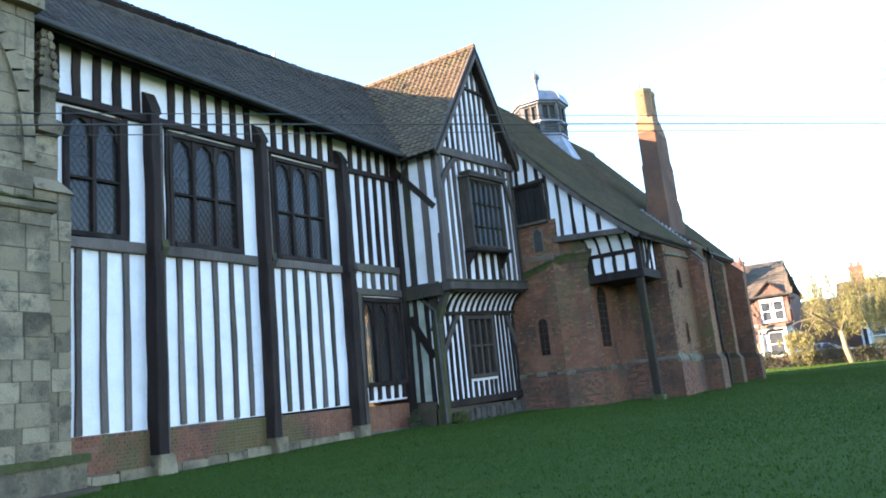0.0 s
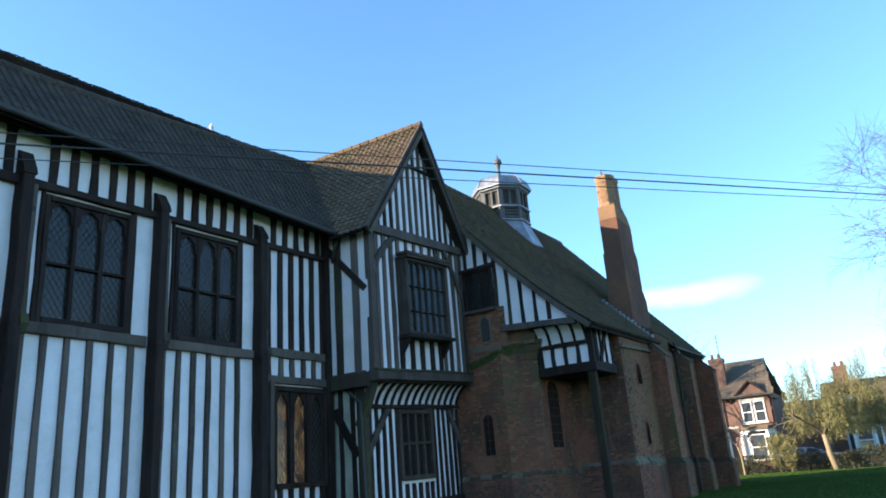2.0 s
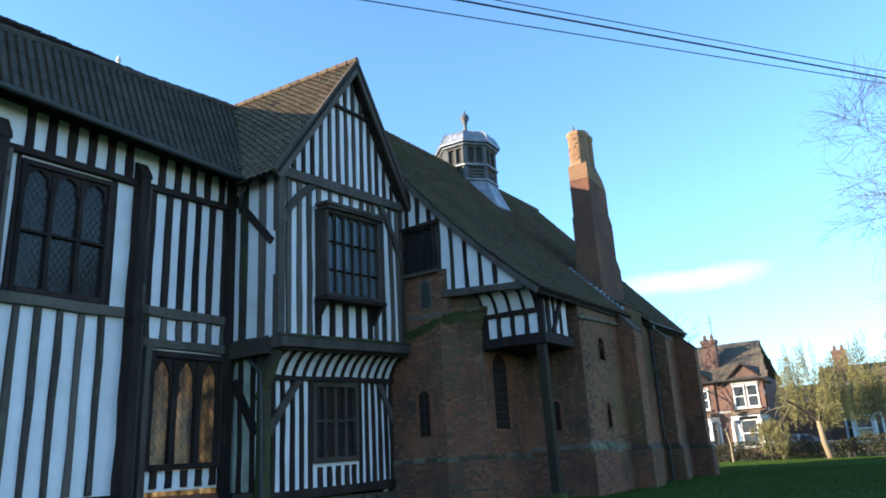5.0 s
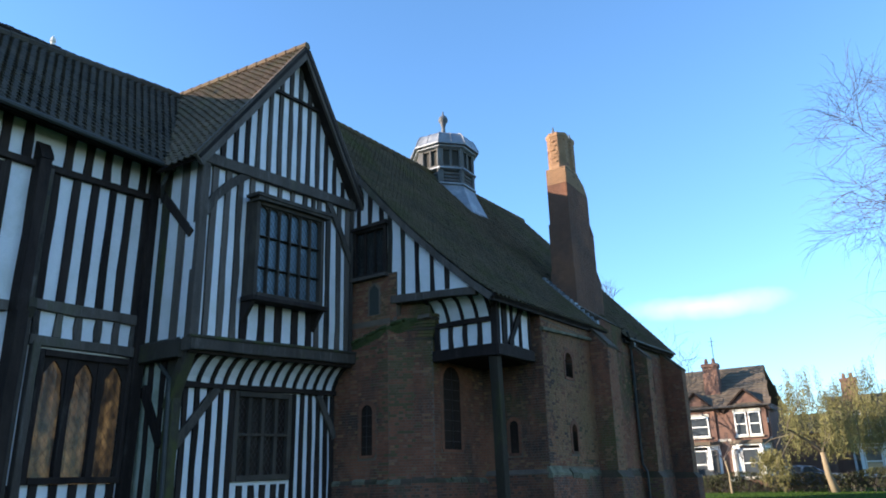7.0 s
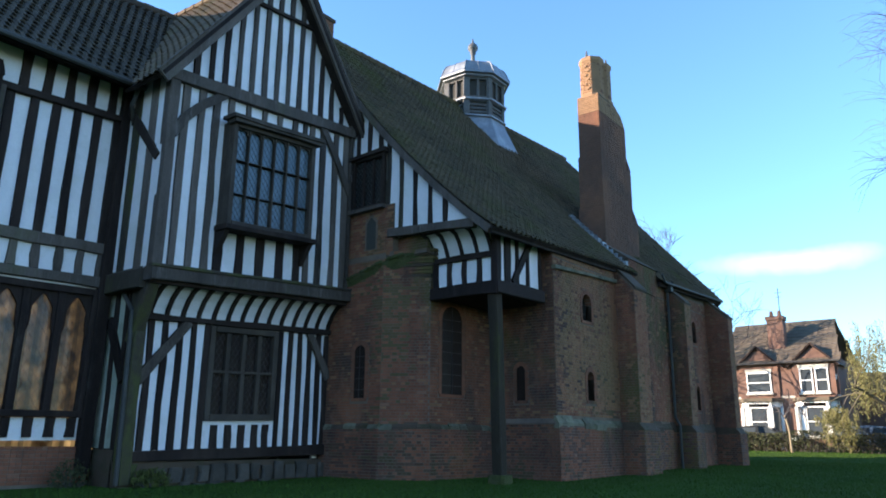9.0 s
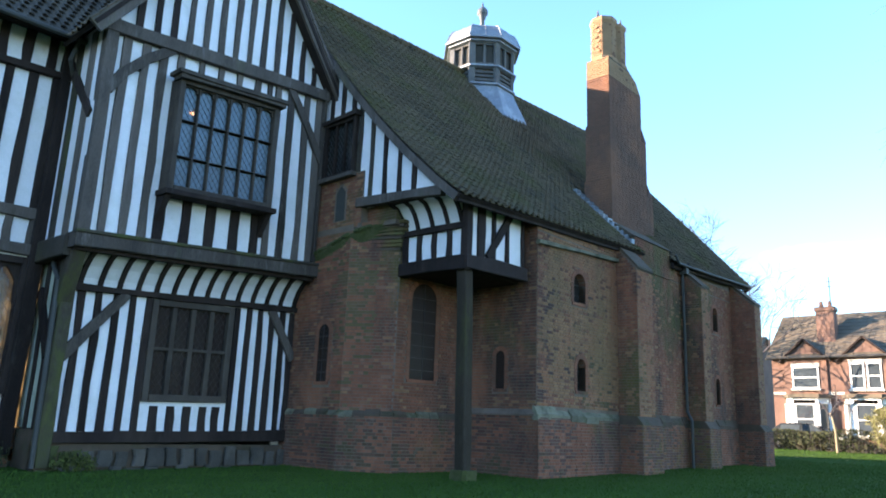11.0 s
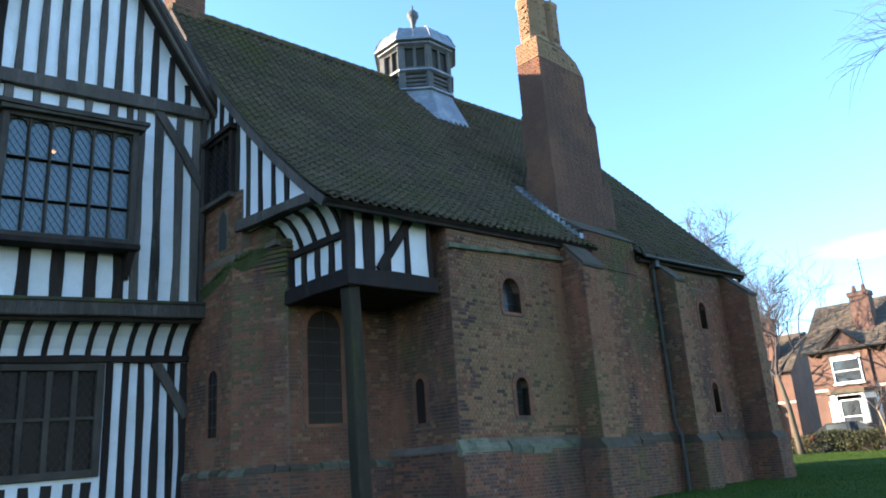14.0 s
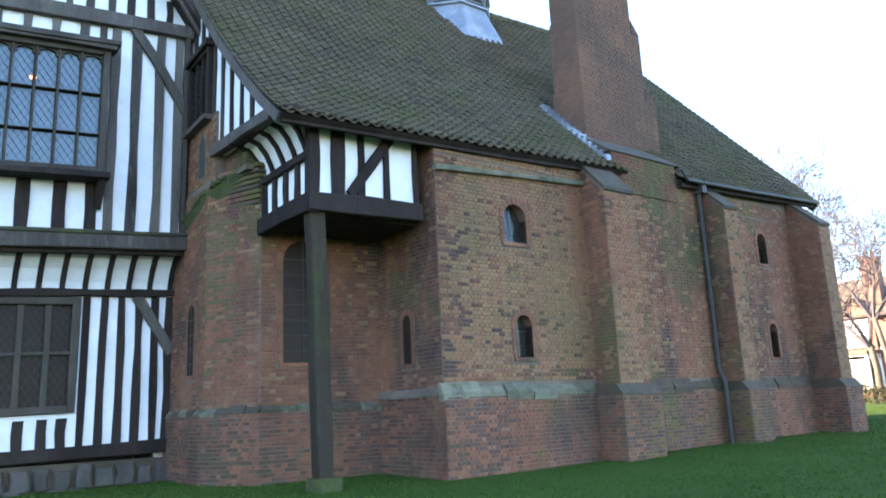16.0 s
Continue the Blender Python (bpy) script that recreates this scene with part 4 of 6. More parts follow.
for i in range(14):
    p, q = Vector(TOP_F).lerp(Vector(TOP_B), i / 14), Vector(TOP_F).lerp(Vector(TOP_B), (i + 1.1) / 14)
    s.tube([p + Vector((0, 0, 0.03)), q + Vector((0, 0, 0.03))], [0.12, 0.1], 8)
part("ridge_tiles", s, TILE_RED, bay, kind="stuff")
part("footing", Shape().box(BX0 + 0.1, LOW_Y - 0.02, -0.1, BX1, LOW_Y + 0.25, 0.76), MOSSY_BRICK, bay, "dark worn footing")
for i in range(16):
    x = BX0 + 0.05 + i * 0.33
    for low, high in ((-0.1, 0.32 + RNG.uniform(-0.06, 0.06)), (0.36, 0.7 + RNG.uniform(-0.1, 0.03))):
        deep = RNG.uniform(0.12, 0.24) if low < 0 else RNG.uniform(0.06, 0.14)
        st = Shape().bar((x + 0.15 + (0.1 if low > 0 else 0), LOW_Y - 0.07, low), (x + 0.15 + (0.1 if low > 0 else 0), LOW_Y - 0.07, high), RNG.uniform(0.24, 0.32), deep, (1, 0, 0), 2, 0.025, 0.035, RNG)
        part("footing_stone", st, RUBBLE if i > 1 else MOSS, bay)
part("downpipe", Shape().tube([(18.55, 11.95, 8.4), (18.5, 12.1, 8.0), (18.78, 12.42, 7.6), (18.86, 12.45, 4.3), (18.72, 11.9, 3.9), (18.7, 11.55, 3.6), (18.72, 11.5, 0.35)], 0.045, 8), IRON, bay, "thin iron downpipe")


# ---- the brick range: great roof, front wall, turret, oriel, chimney ----
HY, HX0, HX1 = 6.76, 26.78, 38.5
range_b = thing("brick_range", (32.0, 9.5, 0.35), "old red and buff brick hall under a steep mossy roof", "building")


def arch_skip(u, z, h, openings, margin=0.0):
    for x0, x1, z0, z1 in openings:
        w = (x1 - x0) / 2 + margin
        c, spring = (x0 + x1) / 2, z1 - (x1 - x0) / 2
        if z0 - margin < z < spring and abs(u - c) < w + h:
            return True
        if z >= spring and (max(0, abs(u - c) - h)) ** 2 + (z - spring) ** 2 < w ** 2:
            return True
    return False


def arched_window(parent, axes, x0, x1, z0, z1, depth=0.16, ring=0.11, mat=None, bars=True, label="small arched window"):
    """A round-headed opening: ring of dressed bricks, sill, glass and bars; axes(u, z, out)."""
    c, r = (x0 + x1) / 2, (x1 - x0) / 2
    spring = z1 - r
    out = Vector(axes(0, 0, 1)) - Vector(axes(0, 0, 0))
    mat = mat or BRICK_ORANGE
    head = [(c + rr * math.cos(math.pi * k / 8), spring + rr * math.sin(math.pi * k / 8)) for rr, ks in ((r, range(9)), (r + 0.02, range(8, -1, -1))) for k in ks]
    win = part("window", Shape().prism([axes(u, z, 0.004) for u, z in head], -out * 0.02), mat, parent, label)
    n = 9
    for i in range(n):
        t0, t1 = math.pi * (i + 0.04) / n, math.pi * (i + 0.96) / n
        q = [(c + rr * math.cos(t), spring + rr * math.sin(t)) for rr, t in ((r, t0), (r + ring, t0), (r + ring, t1), (r, t1))]
        part("arch_brick", Shape().prism([axes(u, z, 0.024) for u, z in q], -out * (depth + 0.03)), mat, win)
    z = z0
    k = 0
    while z < spring - 0.01:
        zt = min(z + CO - 0.004, spring)
        w = ring if k % 2 else ring * 0.75
        for ua, ub in ((x0 - w, x0), (x1, x1 + w)):
            part("jamb_brick", Shape().prism([axes(u, q, 0.022) for u, q in ((ua, z + 0.004), (ub, z + 0.004), (ub, zt - 0.004), (ua, zt - 0.004))], -out * (depth + 0.03)), mat, win)
        z += CO
        k += 1
    arc = [(c + r * math.cos(math.pi * i / 10), spring + r * math.sin(math.pi * i / 10)) for i in range(11)]
    shallow = depth < 0.1
    pane = part("pane", pane_sheet([axes(u, q, 0.011 if shallow else -depth) for u, q in [(x0, z0), (x1, z0), *arc]], out), GLASS_DARK_FILM if shallow else GLASS, win)
    pane.visible_shadow = False
    # no depth here: a flat dark sheet under the pane paints the shade
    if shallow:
        part("reveal", Shape().prism([axes(u, q, 0.0015) for u, q in [(x0, z0), (x1, z0), *arc]], -out * 0.001), SHADE_FILL, win)
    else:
        # oversized dark sheet behind the opening stands in for the unlit room
        part("reveal", Shape().prism([axes(u, q, -depth - 0.35) for u, q in [(x0 - 1.2, z0 - 0.6), (x1 + 1.2, z0 - 0.6), (x1 + 1.2, z1 + 0.6), (x0 - 1.2, z1 + 0.6)]], -out * 0.02), SHADE_FILL, win)
    part("sill", Shape().prism([axes(u, q, 0.03) for u, q in [(x0 - 0.06, z0 - 0.07), (x1 + 0.06, z0 - 0.07), (x1 + 0.06, z0), (x0 - 0.06, z0)]], -out * (depth + 0.03)), BRICK, win)
    if bars:
        b = Shape()
        b.bar(axes(c, z0, -depth + 0.02), axes(c, z1 - 0.02, -depth + 0.02), 0.009, 0.009, Vector(axes(1, 0, 0)) - Vector(axes(0, 0, 0)))
        k = z0 + 0.2
        while k < z1 - 0.1:
            b.bar(axes(x0, k, -depth + 0.02), axes(x1, k, -depth + 0.02), 0.009, 0.009, (0, 0, 1))
            k += 0.26
        part("window_grille", b, LEADING, win, kind="stuff")
    return win


def spandrels(axes, holes, depth):
    s = Shape()
    out = Vector(axes(0, 0, 1)) - Vector(axes(0, 0, 0))
    for x0, x1, z0, z1 in holes:
        c, r = (x0 + x1) / 2, (x1 - x0) / 2
        sp = z1 - r
        for sg in (-1, 1):
            arc = [(c + sg * r * math.cos(math.pi / 2 * i / 6), sp + r * math.sin(math.pi / 2 * i / 6)) for i in range(7)]
            ring = [(c + sg * r, z1), *arc]
            s.prism([axes(u, z, -0.001) for u, z in (ring if sg < 0 else ring[::-1])], -out * depth)
    return s


fa = lambda u, z, o=0.0: (u, HY - o, z)
FRONT = [(28.25, 28.78, 4.22, 4.93), (28.38, 28.76, 2.2, 2.93), (36.42, 36.8, 4.5, 5.25), (36.45, 36.78, 2.25, 3.05)]
part("wall", pierced(HX0, HX1, 0.0, 6.0, FRONT, HY, HY + 0.4), MORTAR, range_b, "old brick front wall")
part("wall_spandrels", spandrels(fa, FRONT, 0.4), MORTAR, range_b, kind="stuff")
part("return_wall", Shape().box(HX0, HY + 0.4, 0, HX0 + 0.4, 9.6, 5.95), MORTAR, range_b)
part("end_wall", Shape().box(HX1 - 0.4, HY + 0.4, 0, HX1, 19, 6.3), MORTAR, range_b)
part("rear_wall", Shape().box(24.2, 18.6, 0, HX1 - 0.4, 19, 6.3), MORTAR, range_b)
part("wall_head", Shape().box(33.3, HY + 0.02, 6.0, HX1, HY + 0.4, 6.3), MORTAR, range_b)
# added unseen dark ceiling, blocks daylight from the gap under the eaves
part("hall_ceiling", Shape().box(27.2, 7.3, 6.0, HX1 - 0.4, 18.6, 6.06), SHADE_FILL, range_b)
part("end_gable", Shape().prism([(HX1 - 0.3, HY, 6.3), (HX1 - 0.3, 19, 6.3), (HX1 - 0.3, 12.9, 13.3)], (0.3, 0, 0)), MORTAR, range_b, "far brick gable end")
def front_mix(u, z, r):
    """Buff bricks near the corner, red quoins and patches, mostly red farther along."""
    share = 0.9 if u < 3.7 else 0.3 + 0.25 * math.sin(u * 1.7)
    if u < 0.35 + 0.15 * math.sin(z * 5) or z < 2.0:
        share *= 0.45
    return 1 if r.random() < share else 0



near_skip = lambda u, z, h: arch_skip(u + HX0, z, h, FRONT, 0.10)
brick_face(range_b, (HX0, HY, 0), (1, 0, 0), HX1 - HX0, 1.80, 5.62, front_mix, [BRICK, BRICK_BUFF], near_skip, lambda u, z: u < 3.2 and 1.8 < z < 3.2, seed=8)
brick_face(range_b, (HX0, HY + 0.0, 0), (1, 0, 0), HX1 - HX0, 5.64, 5.98, front_mix, [BRICK, BRICK_BUFF], None, seed=9)
brick_face(range_b, (HX0 - 0.06, HY - 0.08, 0), (1, 0, 0), HX1 - HX0 + 0.06, 0.1, 1.56, lambda u, z, r: 1 if r.random() < 0.3 + 0.3 * math.sin(u * 2.3) else 0, [BRICK, BRICK_DAMP], None, lambda u, z: u < 3.4 and z > 0.6, seed=10)
part("plinth", Shape().box(HX0 - 0.06, HY - 0.08, -0.1, HX1, HY + 0.0, 1.56), MORTAR, range_b)
# stone weathering on top of the plinth, block by block
x = HX0 - 0.08
while x < HX1:
    w = RNG.uniform(0.5, 0.85)
    zt = 1.7 + 0.008 * (x - HX0) + RNG.uniform(-0.03, 0.05)
    low, lip, sink = 1.5 + RNG.uniform(-0.03, 0.05), RNG.uniform(0.06, 0.13), RNG.uniform(0.0, 0.03)
    s = Shape()
    for k, (dx, dz) in enumerate(((0.006, RNG.uniform(-0.02, 0.02)), (w * 0.45, RNG.uniform(-0.01, 0.03)), (w - 0.008, RNG.uniform(-0.02, 0.02)))):
        s.v += [(x + dx, HY - lip, low), (x + dx, HY - lip - 0.005, 1.62 + dz), (x + dx, HY - lip * 0.7, 1.66 + dz), (x + dx, HY - 0.004, zt + 0.05 + dz - sink), (x + dx, HY + 0.05, zt + 0.05), (x + dx, HY + 0.05, low)]
    s.f = [(6 * k + j, 6 * k + 6 + j, 6 * k + 6 + (j + 1) % 6, 6 * k + (j + 1) % 6) for k in range(2) for j in range(6)] + [(0, 1, 2, 3, 4, 5), (17, 16, 15, 14, 13, 12)]
    part("plinth_stone", s, PLINTH_STONE if x < 30.0 else MOSSY_BRICK, range_b)
    x += w
part("string_course", Shape().bar(fa(HX0 - 0.02, 5.36, 0.03), fa(30.4, 5.58, 0.03), 0.09, 0.12, (0, 0, 1), 6, 0.01, 0.015, RNG), PLINTH_STONE, range_b, "weathered string course")
for rect in FRONT:
    arched_window(range_b, fa, *rect, label="small round-headed barred window")
# return wall facing the oriel
RX = HX0
brick_face(range_b, (RX, 8.7, 0), (0, -1, 0), 8.7 - HY, 1.7, 5.85, lambda u, z, r: 1 if r.random() < 0.12 else 0, [BRICK, BRICK_BUFF],
           lambda u, z, h: arch_skip(8.7 - u, z, h, [(7.6, 7.84, 2.15, 2.98)], 0.09), seed=12)
brick_face(range_b, (RX - 0.06, 8.7, 0), (0, -1, 0), 8.7 - HY + 0.08, 0.1, 1.6, lambda u, z, r: 1 if r.random() < 0.3 + 0.3 * math.sin(u * 2.3) else 0, [BRICK, BRICK_DAMP], None, seed=13)
part("plinth", Shape().box(RX - 0.06, HY - 0.08, -0.1, RX, 8.7, 1.58).prism([(RX - 0.1, HY, 1.58), (RX - 0.1, HY, 1.62), (RX, HY, 1.74), (RX + 0.02, HY, 1.58)], (0, 1.95, 0)), MORTAR, range_b)
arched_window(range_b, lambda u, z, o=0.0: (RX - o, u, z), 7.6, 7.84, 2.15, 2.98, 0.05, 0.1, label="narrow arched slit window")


def buttress(x0, x1, yf, ztop, zlow, stop=None):
    """A brick buttress with a sloped weathered head and a wider plinth."""
    b = Shape().prism([(x0, HY, 0), (x0, yf, 0), (x0, yf, zlow), (x0, HY, ztop)], (x1 - x0, 0, 0))
    part("buttress", b, MORTAR, range_b, "stepped brick buttress")
    brick_face(range_b, (x0, yf, 0), (1, 0, 0), x1 - x0, 1.7, zlow - 0.03, lambda u, z, r: 1 if r.random() < 0.8 else 0, [BRICK, BRICK_BUFF], None, seed=int(x0 * 7))
    brick_face(range_b, (x0, HY, 0), (0, -1, 0), HY - yf, 1.7, ztop, lambda u, z, r: 1 if r.random() < 0.15 else 0, [BRICK, BRICK_BUFF],
               lambda u, z, h: z > ztop - (u + h) / (HY - yf) * (ztop - zlow) - 0.06, seed=int(x0 * 5))
    part("buttress_head", Shape().prism([(x0 - 0.03, HY, ztop), (x0 - 0.03, yf - 0.04, zlow - 0.02), (x0 - 0.03, yf - 0.04, zlow + 0.05), (x0 - 0.03, HY, ztop + 0.08)], (x1 - x0 + 0.06, 0, 0)), MOSSY_BRICK, range_b, "mossy sloped coping")
    yp = yf - 0.14
    part("buttress_plinth", Shape().box(x0 - 0.12, yp, -0.1, x1 + 0.1, HY - 0.081, 1.5), MORTAR, range_b)
    brick_face(range_b, (x0 - 0.12, yp, 0), (1, 0, 0), x1 - x0 + 0.22, 0.1, 1.5, lambda u, z, r: 1 if r.random() < 0.3 + 0.3 * math.sin(u * 2.3) else 0, [BRICK, BRICK_DAMP], None, seed=int(x0 * 3))
    brick_face(range_b, (x0 - 0.12, HY - 0.1, 0), (0, -1, 0), HY - 0.1 - yp, 0.1, 1.5, lambda u, z, r: 1 if r.random() < 0.3 + 0.3 * math.sin(u * 2.3) else 0, [BRICK, BRICK_DAMP], None, seed=int(x0 * 2))
    part("buttress_offset", Shape().prism([(x0 - 0.14, HY - 0.09, 1.5), (x0 - 0.14, yp - 0.02, 1.5), (x0 - 0.14, yf, 1.7), (x0 - 0.14, HY - 0.09, 1.72)], (x1 - x0 + 0.26, 0, 0)), MOSSY_BRICK, range_b, "mossy weathered offset")


buttress(30.33, 31.15, 6.2, 6.0, 5.35)
buttress(34.28, 34.8, 6.2, 6.05, 5.5)
buttress(38.02, 38.55, 6.0, 6.2, 5.5)
part("downpipe", Shape().tube([(34.1, 6.45, 6.2), (34.1, 6.55, 6.0), (34.12, 6.66, 5.9), (34.1, 6.66, 1.95), (34.02, 6.5, 1.7), (34.0, 6.5, 0.35)], 0.045, 8)
     .box(34.03, 6.5, 5.88, 34.2, 6.72, 6.08), IRON, range_b, "grey iron downpipe with hopper")

# great roof
RZ0, RZ1 = 12.62, 13.45
EZ0, EZ1, EY = 5.70, 6.33, 6.62
hall_sag = lambda u, v: 0.52 * max(0.0, 1 - u * 1.15) * math.sin(v * math.pi) ** 0.8
chim_gap = lambda p: not (31.45 < p.x < 33.4 and p.y < 7.55)
tile_roof(range_b, [(23.95, EY, EZ0), (39.3, EY - 0.1, EZ1), (23.95, 12.9, RZ0), (39.3, 12.9, RZ1)], TILE, chim_gap, hall_sag,
          lambda p: p.x < 29.5 and p.y < 7.9, "mossy weathered pantile slope", 14)
tile_roof(range_b, [(39.3, 19.4, 6.4), (23.95, 19.4, 6.2), (39.3, 12.9, RZ1), (23.95, 12.9, RZ0)], TILE, None, None, label="rear pantile slope", seed=15)
s = Shape()
for i in range(44):
    p = [Vector((23.95 + 15.35 * u, 12.9, RZ0 + (RZ1 - RZ0) * u + 0.03 - hall_sag(u, 1))) for u in (i / 44, (i + 1.1) / 44)]
    s.tube(p, [0.13, 0.11], 8)
part("ridge_tiles", s, TILE, range_b, kind="stuff")
verge = [(23.98, EY + (12.9 - EY) * f, EZ0 + (RZ0 - EZ0) * f - hall_sag(0, f) - 0.12) for f in (0.02, 0.12, 0.25, 0.4, 0.55, 0.7, 0.85, 1.0)]
curved_timber(range_b, "bargeboard", verge, 0.17, 0.07, TIMBER_GREY, (0, 1, -1))
part("bargeboard", Shape().bar((39.27, 6.6, 6.2), (39.27, 12.9, RZ1 - 0.12), 0.2, 0.06, (0, 1, -1), 8, 0.01, 0.01, RNG), TIMBER, range_b)
part("eaves_board", Shape().bar((24.0, 6.74, 5.66), (31.2, 6.7, 5.94), 0.14, 0.08, (0, 0, 1), 8, 0.008, 0.01, RNG), TIMBER, range_b)
part("eaves_board", Shape().bar((33.45, 6.66, 6.03), (39.2, 6.62, 6.27), 0.14, 0.08, (0, 0, 1), 8, 0.008, 0.01, RNG), TIMBER, range_b)
part("gutter", Shape().tube([(33.3, 6.48, 6.3), (33.5, 6.48, 6.08), (36, 6.48, 6.17), (39.2, 6.46, 6.3)], 0.038, 8), IRON, range_b, "dark eaves gutter")

# stair turret
TUR = [(24.02, 11.7), (24.04, 9.85), (24.62, 8.86), (26.95, 8.58)]
def algae_mix(face, length):
    """Red brick with a ragged green streak where water runs down the turret's angle."""
    def choose(a, z, r):
        d = a if face == 1 else (length - a if face == 0 else 9.0)
        green = 0.75 * math.exp(-((d - (0.25 if face == 1 else 0.0)) / (0.4 + 0.1 * math.sin(z * 3))) ** 2) * (0.55 + 0.45 * math.sin(z * 1.7 + 1))
        k = r.random()
        return 2 if k < green else (1 if k > 0.9 else 0)
    return choose


turret = thing("stair_turret", (25.0, 9.8, 0.3), "angular red brick stair turret streaked with green algae", "building")
part("core", Shape().prism([*((x, y, -0.1) for x, y in TUR), (26.95, 11.7, -0.1)], (0, 0, 5.6)), MORTAR, turret)
for i, (p, q) in enumerate(zip(TUR, TUR[1:])):
    d = Vector((q[0] - p[0], q[1] - p[1], 0))
    L = d.length
    u = d.normalized()
    nrm = Vector((u.y, -u.x, 0))
    holes = {0: [(1.02, 1.36, 2.15, 3.4)], 2: [(0.38, 1.08, 2.25, 4.35)]}.get(i, [])
    skip = lambda a, z, h, holes=holes: arch_skip(a, z, h, holes, 0.11)
    brick_face(turret, (*p, 0), d, L, 1.55, 5.45, algae_mix(i, L), [BRICK, BRICK_BUFF, BRICK_ALGAE], skip, seed=20 + i)
    o = Vector((*p, 0)) + nrm * 0.06
    brick_face(turret, o - u * 0.03, d, L + 0.06, 0.1, 1.45, lambda a, z, r: 1 if r.random() < 0.4 + 0.3 * math.sin(a * 2.9 + i) else 0, [BRICK, BRICK_DAMP], None, seed=30 + i)
    part("plinth", Shape().prism([o + Vector((0, 0, -0.1)) - u * 0.03, o + u * (L + 0.03) + Vector((0, 0, -0.1)), o + u * (L + 0.03) - nrm * 0.06 + Vector((0, 0, -0.1)), o - u * 0.03 - nrm * 0.06 + Vector((0, 0, -0.1))], (0, 0, 1.55)), MORTAR, turret)
    along = 0.0
    while along < L:
        w = min(RNG.uniform(0.2, 0.42), L - along + 0.02)
        up, lip = RNG.uniform(-0.03, 0.03), RNG.uniform(-0.01, 0.03)
        part("plinth_offset", Shape().prism([o + nrm * lip + Vector((0, 0, 1.43 + up)) + u * along, o - nrm * 0.06 + Vector((0, 0, 1.43)) + u * along, o - nrm * 0.06 + Vector((0, 0, 1.58 + up)) + u * along, o + nrm * lip * 0.4 + Vector((0, 0, 1.5 + up)) + u * along], u * (w - 0.01)), PLINTH_STONE if RNG.random() < 0.35 else MOSSY_BRICK, turret)
        along += w
    for h in holes:
        ax = lambda a, z, oo=0.0, p=p, u=u, nrm=nrm: tuple(Vector((*p, 0)) + u * a + nrm * oo + Vector((0, 0, z)))
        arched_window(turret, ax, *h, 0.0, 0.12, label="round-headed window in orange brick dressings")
# corbelled courses and mossy ledge
for k in range(8):
    e, z = 0.035 * k, 4.98 + k * 0.08
    part("corbel_course", Shape().prism([(24.1 - e * 0.2, 9.8, z), (24.58 - e * 0.6, 8.84 - e, z), (25.2, 8.75 - e, z), (25.2, 9.6, z), (24.3, 9.9, z)], (0, 0, 0.062 + RNG.uniform(0, 0.01))), BRICK if k % 3 else MOSSY_BRICK, turret)
outer = [(23.99, 11.35, 4.98), (23.99, 10.7, 5.14), (24.0, 10.1, 5.3), (24.06, 9.72, 5.42), (24.22, 9.3, 5.54), (24.4, 8.82, 5.66), (24.85, 8.58, 5.7)]
inner = [(24.5, 11.35, 5.4), (24.5, 10.7, 5.52), (24.5, 10.2, 5.66), (24.55, 9.85, 5.8), (24.62, 9.5, 5.9), (24.75, 9.15, 5.96), (24.95, 9.0, 5.98)]
ledge = Shape()
for q, w in zip(outer, inner):
    ledge.v += [(q[0] + 0.06, q[1] + 0.03, q[2] - 0.3), (q[0] - 0.01, q[1] - 0.01, q[2] - 0.08), (q[0] - 0.01, q[1] - 0.01, q[2]), w, (w[0], w[1], w[2] - 0.7)]
n_l = len(outer)
ledge.f = [(5 * k + j, 5 * k + (j + 1) % 5, 5 * k + 5 + (j + 1) % 5, 5 * k + 5 + j) for k in range(n_l - 1) for j in range(5)] + [(0, 1, 2, 3, 4), tuple(range(5 * n_l - 1, 5 * n_l - 6, -1))]
part("ledge", ledge, MOSS, turret, "sloping moss-grown ledge on the turret head")
moss_rng = random.Random(77)
moss = Shape()
for k in range(420):
    f = moss_rng.random() ** 0.8 * (n_l - 1.001)
    i, g = int(f), f - int(f)
    v = moss_rng.random() ** 1.5 * 0.6
    p = Vector(outer[i]).lerp(Vector(outer[i + 1]), g).lerp(Vector(inner[i]).lerp(Vector(inner[i + 1]), g), v)
    if math.sin(f * 4.1) + math.sin(v * 5 + f) > -0.5:
        r = moss_rng.uniform(0.03, 0.08)
        moss.lathe(p.x, p.y, [(r, p.z - 0.05), (r * 1.05, p.z + 0.005), (r * 0.75, p.z + r * 0.4), (r * 0.25, p.z + r * 0.55)], 6, moss_rng.random())
part("moss_cushions", moss, MOSS, turret, "green moss cushions along the ledge", smooth=True, kind="stuff")
part("head_block", Shape().box(24.28, 8.72, 5.5, 25.1, 9.75, 5.98), MORTAR, turret)
brick_face(turret, (24.28, 9.75, 0), (0, -1, 0), 1.03, 5.6, 5.98, lambda u, z, r: 0, [BRICK], None, seed=41)
brick_face(turret, (24.28, 8.72, 0), (1, 0, 0), 0.8, 5.6, 5.98, lambda u, z, r: 0, [BRICK], None, seed=42)
part("upper_block", Shape().box(24.08, 9.6, 5.5, 25.2, 11.2, 6.82), MORTAR, turret)
brick_face(turret, (24.08, 11.1, 0), (0, -1, 0), 1.5, 5.6, 6.8, lambda u, z, r: 1 if r.random() < 0.3 else 0, [BRICK, BRICK_BUFF],
           lambda u, z, h: arch_skip(u, z, h, [(0.62, 0.92, 5.75, 6.55)], 0.05), seed=40)
